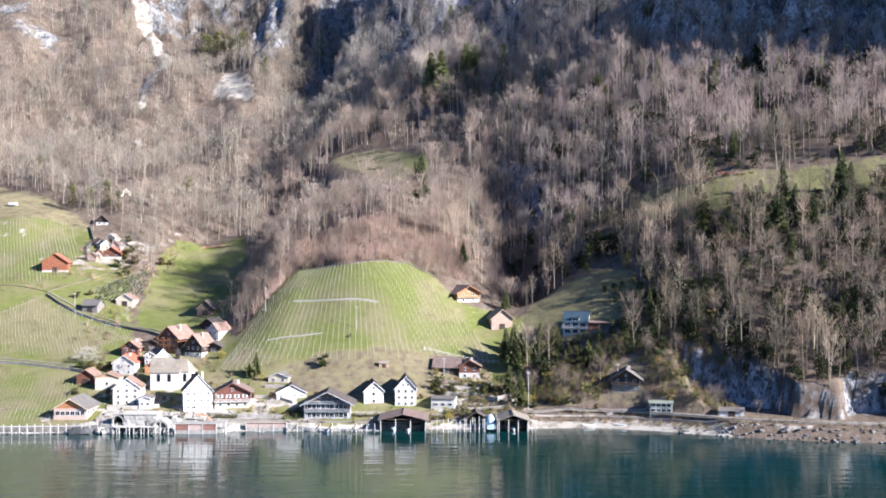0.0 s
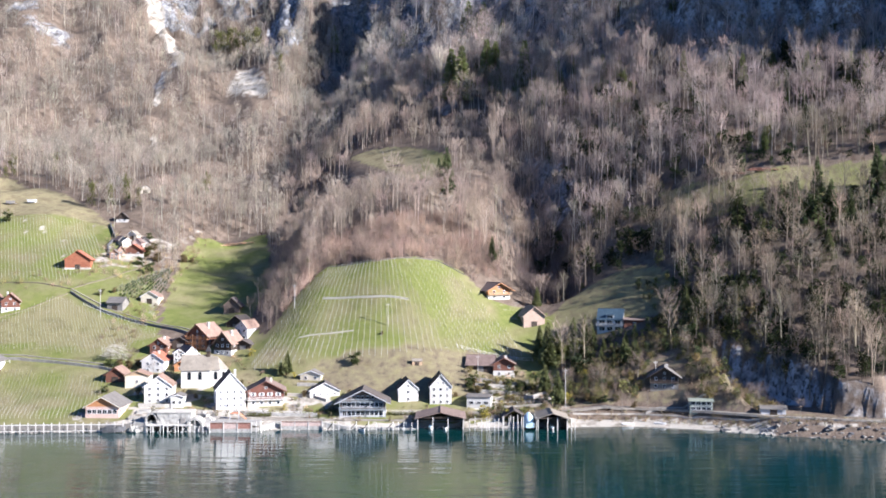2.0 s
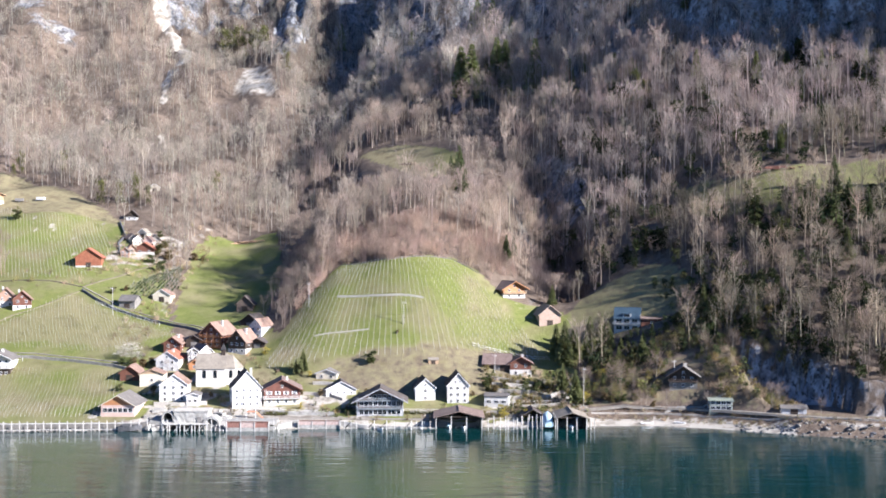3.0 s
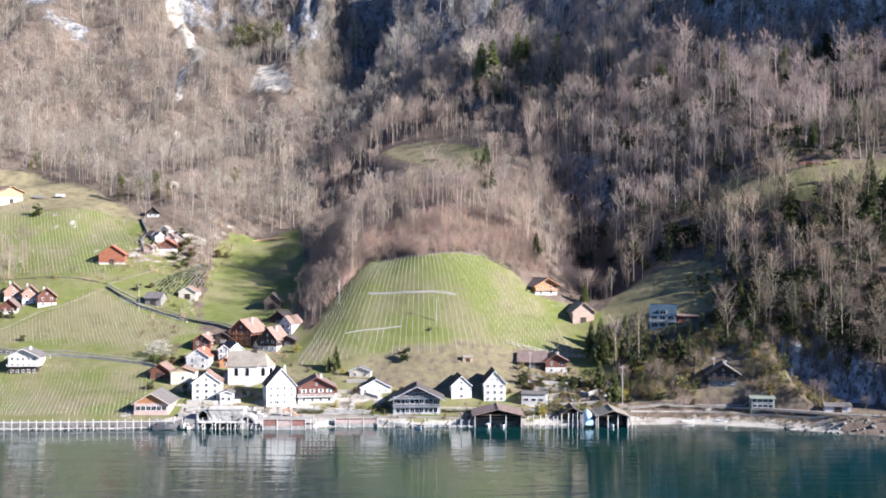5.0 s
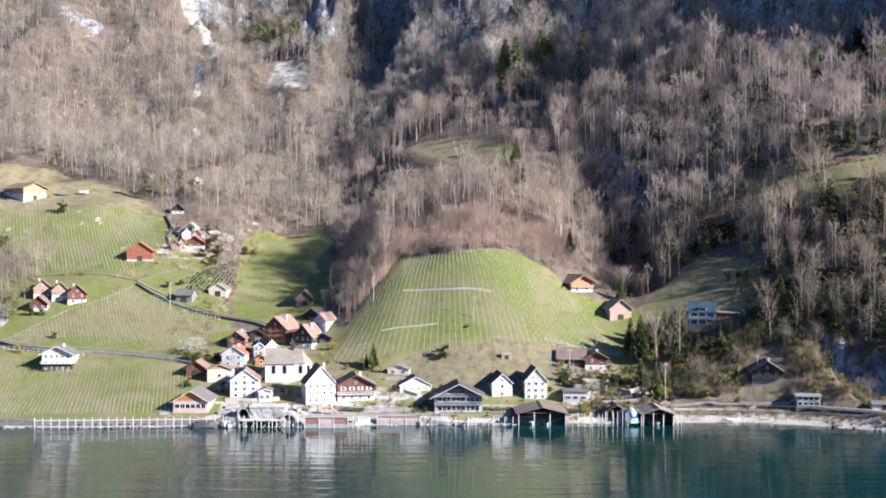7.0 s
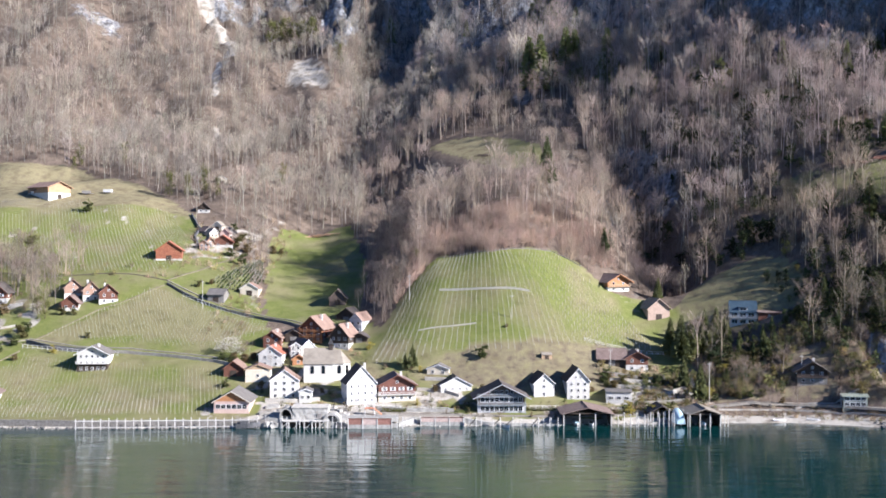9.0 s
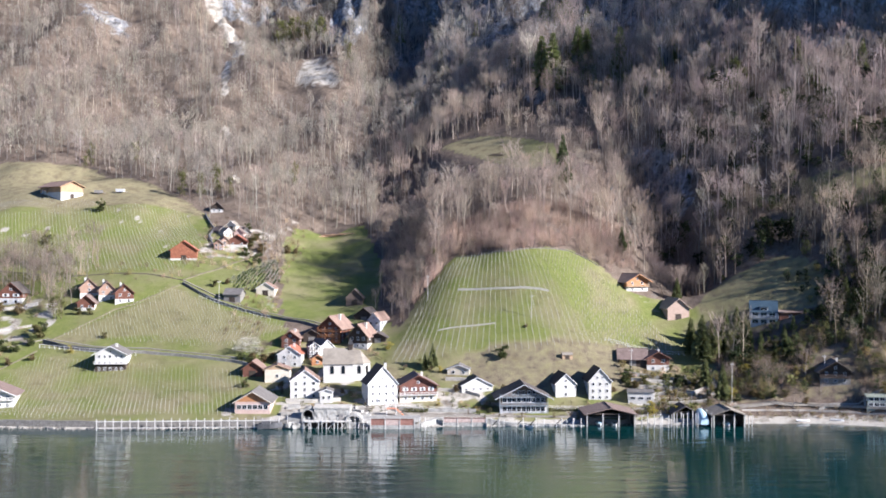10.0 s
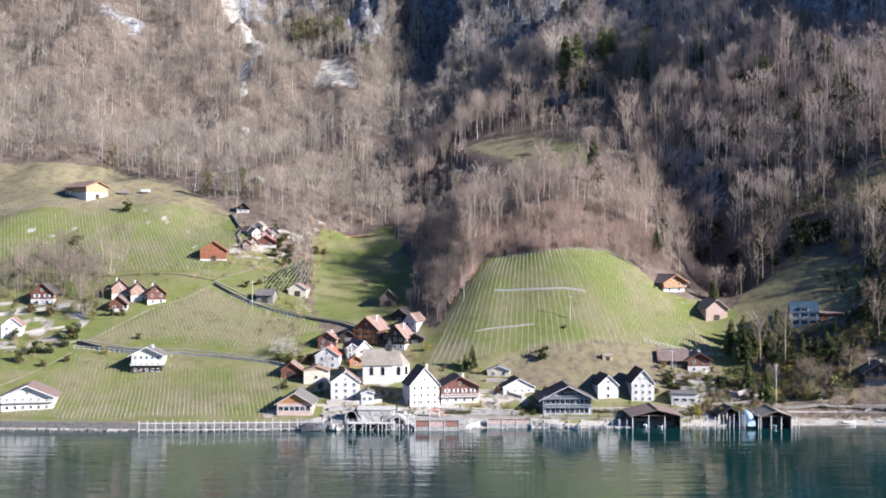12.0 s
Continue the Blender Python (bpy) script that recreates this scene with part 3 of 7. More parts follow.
def add_window(parent, m, w, h, shutters=None):
    frame_mesh, pane_mesh = window_meshes(round(w, 1), round(h, 1))
    win = part("window", frame_mesh, None, parent)
    win.matrix_local = m
    part("pane", pane_mesh, None, win)
    if shutters:
        for s in (-1, 1):
            key = ("shutter", round(w, 1), round(h, 1), shutters.name)
            if key not in WINDOWS:
                WINDOWS[key] = mesh_from("shutter", box(bmesh.new(), -w * 0.26, w * 0.26, -0.09, 0.02, -h / 2 - 0.05, h / 2 + 0.05), shutters)
            part("shutter", WINDOWS[key], None, win).matrix_local = pose(s * (w * 0.78 + 0.1), 0, 0)


def slab(bm, a, b, thick, y0, y1, turn=False):
    """A sloping roof slab between two points of the cross-section."""
    (x0, z0), (x1, z1) = a, b
    prism(bm, [(x0, z0), (x1, z1), (x1, z1 + thick), (x0, z0 + thick)], y0, y1, turn)


def balcony(parent, x0, x1, y, z, material, deep=1.1):
    deck = part("balcony", box(bmesh.new(), x0, x1, y - deep, y + 0.02, z - 0.18, z), material, parent)
    bm = bmesh.new()
    box(bm, x0, x1, y - deep - 0.05, y - deep + 0.03, z + 0.92, z + 1.05)
    box(bm, x0, x1, y - deep - 0.03, y - deep + 0.01, z + 0.10, z + 0.20)
    n = max(3, int((x1 - x0) / 0.45))
    for i in range(n + 1):
        x = x0 + (x1 - x0) * i / n
        box(bm, x - 0.08, x + 0.08, y - deep - 0.03, y - deep + 0.01, z, z + 0.95)
    for x in (x0, x1):
        box(bm, x - 0.05, x + 0.05, y - deep, y, z + 0.92, z + 1.03)
    part("railing", bm, material, deck)


def house(name, x, y, z, w, l, h, rise, turn, wall, label, roof=None, base=None, base_h=0.0, floors=2, per=2, win=None, balconies=(), balcony_mat=None,
          chimney=None, over=0.8, gable=None, side=False, timbered=False, attic=0, first=None, doorway=False, side_mat=None, dormer=False, shutters=None):
    """A house whose front middle stands at x, y, z; side: its ridge runs along the front."""
    root = thing(name, pose(x, y, z - 0.3, 0, 0, turn), label, "house" if name in ("house", "chalet", "cottage") else name)
    HOUSE_SPOTS.append((x, y))
    h, half = h + 0.3, w / 2
    foot = -3.5
    low = base_h if base else foot
    if side:
        outline = [(0, low), (l, low), (l, h), (l / 2, h + rise), (0, h)]
        part("wall", prism(bmesh.new(), outline, -half, half, True), wall, root)
    elif gable:
        part("wall", box(bmesh.new(), -half, half, 0, l, low, h), wall, root)
        part("gable", prism(bmesh.new(), [(-half, h), (half, h), (0, h + rise)], 0.02, l - 0.02), gable, root)
    else:
        part("wall", prism(bmesh.new(), [(-half, low), (half, low), (half, h), (0, h + rise), (-half, h)], 0, l), wall, root)
    if base:
        part("base_wall", box(bmesh.new(), -half - 0.06, half + 0.06, -0.06, l + 0.06, foot, base_h), base, root)
    if side_mat:
        part("side_wall", box(bmesh.new(), half, half + 0.05, 0.1, l - 0.1, foot, h - 0.15), side_mat, root)
    # roof: two slabs, barge boards and a ridge cap
    bm, trim, thick = bmesh.new(), bmesh.new(), 0.22
    span = (l if side else w) / 2
    slope = rise / span
    c = l / 2 if side else 0.0
    a, b = (-half - over * 0.6, half + over * 0.6) if side else (-over, l + over * 0.5)
    for s in (-1, 1):
        out = s * (span + over)
        slab(bm, (c, h + rise), (c + out, h - over * slope), thick, a, b, side)
        if not side:
            slab(trim, (c, h + rise - 0.12), (c + out, h - over * slope - 0.12), 0.3, a - 0.07, a - 0.004)
    part("roof", bm, roof, root)
    if not side:
        part("barge_board", trim, (PLASTER_CREAM if gable is WOOD_ORANGE else PLASTER_GREY if balconies else gable) if gable else (WHITE_PAINT if wall in (PLASTER, PLASTER_CREAM) else wall), root)
    cap = bmesh.new()
    if side:
        beam(cap, (a, c, h + rise + thick), (b, c, h + rise + thick), 0.13, sides=6)
    else:
        beam(cap, (c, a, h + rise + thick), (c, b, h + rise + thick), 0.13, sides=6)
    part("ridge_cap", cap, roof, root)
    if chimney is not None:
        bm = bmesh.new()
        cz = h + rise - abs(chimney) * slope
        box(bm, chimney - 0.4, chimney + 0.4, l * 0.4, l * 0.4 + 0.8, cz - 0.6, h + rise + 0.55)
        box(bm, chimney - 0.5, chimney + 0.5, l * 0.4 - 0.1, l * 0.4 + 0.9, h + rise + 0.55, h + rise + 0.7)
        part("chimney", bm, PLASTER, root)
    # windows, row by row
    ww, wh = win or (0.9, 1.15)
    storey = h / max(floors, 1)
    for i in range(floors):
        zc = (first or storey * 0.55) + i * storey if first is None else first + 0.75 + i * storey
        hh = min(wh, storey * 0.58)
        for k in range(per):
            xc = (k + 0.5) / per * w * 0.92 - w * 0.46
            add_window(root, pose(xc, -0.06 if base and zc - hh / 2 < base_h else 0, zc), ww, hh, shutters)
        n = max(2, int(l / 4.5))
        for k in range(n):
            yc = (k + 0.5) / n * l
            off = half + (0.06 if base and zc - hh / 2 < base_h else 0.05 if side_mat else 0)
            add_window(root, pose(off, yc, zc, 0, 0, 90), ww * 0.9, hh)
            add_window(root, pose(-off + (0.05 if side_mat and not base else 0), yc, zc, 0, 0, -90), ww * 0.9, hh)
    if not side:
        for k in range(attic or (1 if floors > 1 and rise > 2.4 else 0)):
            n = attic or 1
            add_window(root, pose((k - (n - 1) / 2) * 1.9, 0.02 if gable else 0, h + rise * 0.3), ww * 0.75, min(wh * 0.7, rise * 0.3))
    if floors == 0 or doorway:
        bm = bmesh.new()
        dw, dh = min(2.6, w * 0.4), min(2.6, h * 0.75)
        box(bm, -dw / 2, -0.02, -0.10, 0.0, 0.1, dh)
        box(bm, 0.02, dw / 2, -0.10, 0.0, 0.1, dh)
        box(bm, -dw / 2 - 0.15, dw / 2 + 0.15, -0.13, 0.0, dh, dh + 0.18)
        part("barn_door", bm, WOOD_DARK if wall is not WOOD_DARK else WOOD_GREY, root)
    else:
        bm = bmesh.new()
        box(bm, -0.5, 0.5, -0.12, 0.02, 0.1, 2.1)
        box(bm, -0.62, 0.62, -0.08, 0.02, 0.1, 2.22)
        part("door", bm, WOOD_DARK, root).matrix_local = pose(-half - (0.06 if base else 0), l * 0.18, 0.0, 0, 0, -90)
    for zb in balconies:
        balcony(root, -half - 0.3, half + 0.3, 0, zb, balcony_mat or wall)
        if len(balconies) > 1 or balcony_mat is None:
            for k in range(4):
                xp = -half - 0.2 + (w + 0.4) * k / 3
                part("balcony_post", box(bmesh.new(), xp - 0.1, xp + 0.1, -1.1, -0.92, zb if zb != balconies[0] else -0.5, min(zb + storey, h + 0.3)), balcony_mat or wall, root)
    if timbered:
        bm = bmesh.new()
        for k in range(5):
            xp = -half + 0.12 + (w - 0.24) * k / 4
            box(bm, xp - 0.1, xp + 0.1, -0.045, 0.0, 0.2, h + (rise * (1 - abs(xp) / half) if not side else 0) - 0.3)
        for zp in (h * 0.36, h * 0.72, h):
            box(bm, -half, half, -0.05, -0.005, zp - 0.1, zp + 0.1)
        part("timber_frame", bm, WOOD_DARK, root)
    if dormer:
        bm = bmesh.new()
        box(bm, -1.7, 1.7, 0.6, l * 0.42, h + 0.2, h + 1.9)
        d = part("dormer", bm, PLASTER_GREY, root)
        part("dormer_roof", box(bmesh.new(), -2.0, 2.0, 0.2, l * 0.5, h + 1.9, h + 2.08), roof, d)
        add_window(root, pose(0, 0.6, h + 1.15), 2.4, 1.0)
    return root


house("chalet", -121.2, 461.0, 23.5, 9.6, 14.0, 6.2, 4.4, -17, WOOD_RED, label='large three-storey chalet with orange-brown timber balconies', floors=3, balcony_mat=WOOD_ORANGE, balconies=(0.3, 2.5, 4.7), roof=TILE_TAN, per=3, chimney=2.0, over=1.3)
house("chalet", -109.0, 455.5, 21.2, 8.2, 11.5, 5.4, 4.6, -18, WOOD_DARK, label='dark timber chalet with a white plastered base', base=PLASTER, base_h=2.4, roof=TILE_TAN, floors=2, per=3, chimney=1.5)
house("house", -103.2, 468.0, 26.7, 5.6, 11.0, 5.4, 3.0, -20, PLASTER_GREY, label='small grey plastered house with a tan tiled roof', roof=TILE_TAN, floors=2, per=2, over=0.45)
house("barn", -108.4, 481.0, 31.1, 8.8, 11.2, 2.0, 3.3, -13, WOOD_DARK, label='dark weathered barn in the shade of the wood', roof=TILE_DARK, floors=0)
# dark boards and tiles carry the shade that falls on this barn
house("barn", -114.0, 500.0, 36.6, 7.5, 10.0, 3.6, 3.6, 1, WOOD_UMBER, label='timber barn beside the meadow, shade put into its dark umber walls', roof=TILE_DARK, floors=0)
house("shed", -101.0, 459.0, 23.1, 6.9, 6.2, 2.6, 1.7, -9, WOOD_DARK, label='low dark timber shed beside the chalets', roof=TILE_DARK, floors=0)
house("house", -137.0, 456.5, 21.1, 7.3, 12.5, 4.5, 2.6, -3, WOOD_RED, label='red-brown timber house with a tan tiled roof', roof=TILE_TAN, floors=2, per=2, chimney=1.0)
house("barn", -128.8, 461.5, 23.1, 6.8, 8.8, 3.4, 1.9, 0, WOOD_DARK, label='black-stained timber barn in the village', roof=TILE_DARK, floors=0)
house("house", -135.3, 442.0, 15.2, 9.5, 11.2, 5.0, 3.2, -3, PLASTER, label='white plastered house with a bright red tiled roof', roof=TILE_RED, floors=2, per=2, chimney=1.0, over=0.45)
house("house", -125.9, 447.5, 17.4, 4.2, 7.5, 5.6, 1.4, 15, PLASTER, label='narrow white house with dark timber frames', roof=TILE_DARK, floors=3, per=2, timbered=True, over=0.45)
house("house", -121.4, 452.0, 19.3, 6.5, 10.0, 2.8, 3.0, 34, PLASTER, label='white house with a grey roof behind the church', roof=TILE_GREY, floors=1, per=2, over=0.45)
house("shed", -148.6, 434.0, 12.1, 7.6, 10.0, 3.4, 2.7, 1, WOOD_RED, label='red-brown timber barn with a faded tiled roof', roof=TILE_TAN, floors=0)
house("house", -138.1, 429.0, 10.5, 9.6, 7.5, 5.1, 1.8, 4, PLASTER_CREAM, label='cream garage building with a pale timber gable', roof=TILE_TAN, gable=WOOD_PALE, floors=1, per=1, over=0.45)
house("shed", -124.2, 443.0, 15.6, 4.6, 5.0, 2.8, 1.4, 10, WOOD_ORANGE, label='small orange timber annex beside the church', roof=TILE_TAN, floors=1, per=1)
house("house", -125.6, 414.5, 6.6, 10.7, 11.2, 6.6, 3.9, 7, PLASTER, label='white three-storey gabled house with a red-tan roof', roof=TILE_TAN, floors=3, per=3, over=0.45)
house("annex", -117.1, 410.0, 5.3, 4.7, 7.5, 4.4, 0.8, 5, PLASTER, label='low white annex with a grey flat roof', roof=TILE_GREY, floors=1, per=2, over=0.45)
house("inn", -142.2, 398.0, 3.4, 12.4, 15.0, 4.3, 3.6, 0, PLASTER_PINK, label='lakeside inn with a wide grey roof and a window band', gable=WOOD_ORANGE, base=PLASTER_PINK, base_h=1.9, roof=TILE_GREY, floors=1, per=6, win=(1.5, 1.5), first=2.0, over=0.9)
house("house", -96.2, 410.0, 5.3, 11.2, 10.5, 7.5, 6.3, 17, PLASTER, label='tall white gabled house with a black tiled roof', roof=TILE_BLACK, floors=3, per=4, win=(0.7, 1.0), shutters=WHITE_PAINT, chimney=2.0, over=0.45)
house("chalet", -83.2, 413.0, 5.4, 13.9, 12.5, 6.4, 3.6, 9, WOOD_ROSE, label='rose-brown timber chalet with white window surrounds and base', base=PLASTER_CREAM, base_h=3.0, roof=TILE_BROWN, floors=2, per=4, shutters=WHITE_PAINT, balconies=(3.1,), balcony_mat=PLASTER, chimney=2.0, over=1.1)
house("cottage", -61.0, 420.0, 8.0, 11.8, 10.0, 2.8, 3.0, 7, PLASTER, label='low white cottage with a dark roof', roof=TILE_DARK, floors=1, per=4, win=(0.7, 0.5), over=0.45)
house("cottage", -68.0, 431.0, 13.2, 8.6, 7.5, 2.5, 1.6, -8, PLASTER_CREAM, label='small cream outbuilding under the hill', roof=TILE_GREY, floors=1, per=2, over=0.45)
house("inn", -44.7, 404.0, 2.8, 17.0, 12.5, 6.3, 4.2, 2, WOOD_UMBER, base=PLASTER_GREY, base_h=2.9, balcony_mat=TIMBER_BLUE, label='broad lakeside inn with a glazed blue-grey veranda and dark brown roof', roof=TILE_DARK, floors=2, per=9, win=(1.4, 1.7), balconies=(3.2, 6.2), over=2.2, attic=5, gable=WOOD_UMBER)
house("house", -27.7, 418.0, 6.4, 7.9, 11.2, 5.4, 3.5, 8, PLASTER, label='white gabled house with a dark roof', roof=TILE_BLACK, floors=2, per=1, attic=1, over=0.45)
house("house", -14.9, 417.0, 5.7, 8.5, 12.5, 7.1, 4.7, 3, PLASTER, label='tall white gabled house with small windows in three rows', roof=TILE_BLACK, floors=3, per=3, attic=2, win=(0.8, 1.0), over=0.45)
house("chalet", 11.7, 484.0, 43.9, 11.4, 11.0, 4.6, 2.9, 27, WOOD_ORANGE, label='orange timber chalet with a balcony above the vineyard', base=PLASTER, base_h=2.2, roof=TILE_BROWN, floors=2, per=2, balconies=(2.4,), balcony_mat=WOOD_PALE, over=1.7)
house("barn", 26.6, 469.5, 32.3, 9.7, 11.2, 5.1, 3.9, 10, WOOD_WASHED, label='pale reddish timber barn beside the vineyard', roof=TILE_STONE, floors=0, doorway=True)
house("chalet", 11.2, 437.5, 14.1, 8.7, 11.2, 5.4, 2.3, -1, WOOD_RED, label='brown-red timber chalet with a white base', base=PLASTER, base_h=2.8, roof=TILE_BROWN, floors=2, per=2, chimney=1.0, over=1.0)
house("barn", 1.4, 439.0, 16.0, 11.4, 10.0, 3.0, 3.4, -7, WOOD_DARK, label='long brown timber barn joined to a chalet', roof=TILE_BROWN, floors=0, side=True)
house("house", 57.1, 450.5, 31.8, 10.8, 10.6, 5.1, 4.2, -15, PLASTER, label='grey house with a shining blue roof and white balconies', roof=TILE_BLUE, floors=2, per=3, side=True, win=(2.3, 2.0), balconies=(3.0,), balcony_mat=PLASTER, dormer=True, over=0.45)
house("annex", 67.2, 448.0, 33.6, 8.6, 8.8, 3.2, 0.5, -6, WOOD_RED, label='flat-roofed brown garage annex with a terrace', roof=TILE_BROWN, floors=1, per=1, side=True)
house("annex", -0.1, 414.0, 4.5, 9.4, 8.8, 4.5, 0.4, -7, PLASTER, label='white flat-roofed garage with a window band', roof=TILE_GREY, floors=1, per=3, side=True, win=(1.6, 0.9), over=0.45)
house("chalet", 72.6, 414.0, 12.3, 10.6, 11.2, 5.0, 3.4, -12, WOOD_DARK, label='dark timber chalet above the beach', base=STONE_MID, base_h=2.4, roof=TILE_GREY, floors=2, per=3, balconies=(2.8,), balcony_mat=WOOD_UMBER, over=1.5, chimney=1.0)
house("house", -236.1, 504.5, 40.0, 7.9, 11.2, 4.5, 3.7, 21, WOOD_PINK, label='terraced house with a pale timber gable', base=PLASTER, base_h=2.0, roof=TILE_TAN, floors=2, per=1, chimney=-1.5)
house("house", -226.7, 501.0, 38.6, 7.3, 11.2, 5.0, 3.7, 20, WOOD_PINK, label='terraced house with a brown timber gable', base=PLASTER, base_h=2.8, roof=TILE_TAN, floors=2, per=2, chimney=-1.5)
house("house", -218.1, 498.5, 37.5, 8.1, 11.2, 4.9, 3.6, 19, WOOD_RED, label='terraced house with a red-brown timber gable', base=PLASTER, base_h=2.2, roof=TILE_TAN, floors=2, per=2, chimney=-1.5)
house("house", -233.9, 493.5, 34.4, 7.5, 10.0, 3.6, 3.3, 5, WOOD_RED, label='small red-brown house with a white side wall', base=PLASTER, base_h=1.6, roof=TILE_BROWN, floors=1, per=2, side_mat=PLASTER)
house("house", -207.2, 443.5, 13.1, 12.0, 10.0, 7.1, 3.0, 4, PLASTER, label='white house with a dark lower storey above the road', base=WOOD_DARK, base_h=3.2, roof=TILE_GREY, floors=3, per=5, win=(0.8, 1.0), balconies=(3.4,), balcony_mat=PLASTER, over=1.2, chimney=1.5)
house("barn", -202.7, 545.0, 56.5, 12.8, 11.0, 5.2, 4.4, 9, WOOD_BARN, label='bright red-brown timber barn on the vineyard slope', roof=TILE_RED, floors=0, base=PLASTER, base_h=1.1)
house("barn", -286.2, 624.5, 90.9, 14.5, 20.0, 6.8, 3.0, 54, WOOD_HONEY, label='honey-coloured farm barn with a white base', base=PLASTER, base_h=3.6, roof=TILE_TAN, floors=0, over=1.4)
house("shed", -170.3, 503.0, 37.7, 7.6, 8.0, 3.9, 2.2, -5, WOOD_GREY, label='weathered grey timber shed beside the path', roof=TILE_GREY, floors=0, side=True)
house("barn", -157.0, 514.5, 40.3, 8.6, 7.5, 3.4, 2.6, -4, PLASTER_CREAM, label='small cream stone barn by the meadow', roof=TILE_TAN, floors=0, doorway=True, over=0.45)
house("house", -188.8, 561.0, 61.5, 4.7, 6.2, 3.3, 1.8, 3, WOOD_PINK, label='old faded timber hamlet house with a grey roof', roof=TILE_GREY, floors=2, per=2, over=0.45)
house("house", -186.6, 566.0, 63.2, 3.7, 6.2, 3.1, 2.1, 28, WOOD_PINK, base=PLASTER, base_h=1.6, label='narrow faded timber hamlet house with a tan roof', roof=TILE_TAN, floors=2, per=1)
house("house", -180.8, 569.0, 63.2, 10.2, 7.5, 2.8, 3.4, 3, WOOD_RED, base=PLASTER, base_h=1.4, label='red timber hamlet house with a white base', roof=TILE_RED, floors=1, per=2)
house("house", -187.1, 578.0, 68.1, 5.3, 6.2, 2.8, 2.2, 38, PLASTER_CREAM, label='cream hamlet house with a stone roof', roof=TILE_STONE, floors=1, per=2, over=0.45)
house("house", -181.9, 579.0, 67.5, 5.0, 6.2, 3.1, 2.5, -3, PLASTER_PINK, label='faded hamlet house with a brown tiled roof', roof=TILE_BROWN, floors=1, per=1, over=0.45)
house("house", -179.2, 586.0, 68.8, 4.5, 6.2, 2.5, 2.2, 25, WOOD_GREY, label='small weathered hamlet house by the wood', roof=TILE_BROWN, floors=1, per=1)
house("shed", -188.8, 593.0, 72.3, 5.6, 5.0, 2.6, 2.2, -13, PLASTER_CREAM, label='ruined stone hamlet shed with a slab roof', roof=TILE_STONE, floors=0, over=0.45)
house("shed", -191.4, 583.5, 70.3, 4.4, 5.0, 1.9, 1.9, 48, WOOD_GREY, label='small grey hamlet shed with a rusty roof', roof=TILE_BROWN, floors=0)
house("house", -201.4, 616.0, 82.4, 6.4, 7.5, 3.0, 3.0, 8, WOOD_DARK, label='little dark house with a white base beside the wood', base=PLASTER, base_h=2.2, roof=TILE_DARK, floors=1, per=2)
house("hut", -199.8, 658.0, 101.6, 6.5, 5.0, 2.8, 2.1, 27, PLASTER_CREAM, label='pale hut half hidden in the wood', roof=TILE_STONE, floors=0, over=0.45)
house("house", -271.6, 503.5, 36.5, 10.0, 11.2, 5.7, 4.4, 3, WOOD_RED, base=PLASTER, base_h=3.2, label='dark red timber house with white panels and base', roof=TILE_DARK, floors=2, per=2, win=(1.3, 1.2), shutters=WHITE_PAINT)
house("house", -274.2, 476.0, 24.1, 8.6, 11.2, 5.1, 3.4, 13, PLASTER, label='white gabled house among gardens', roof=TILE_TAN, floors=2, per=2, over=0.45)
house("house", -239.4, 404.5, 4.0, 17.6, 13.8, 5.1, 3.9, 12, PLASTER, label='wide white lakeside house with a low grey-brown roof', roof=TILE_BROWN, floors=2, per=6, over=1.5, balconies=(3.4,), balcony_mat=PLASTER)
house("hut", -24.7, 437.5, 18.8, 4.1, 2.0, 1.8, 0.7, 6, WOOD_PALE, label='tiny hay hut on the dry hillside', roof=TILE_STONE, floors=0, over=0.2, side=True)


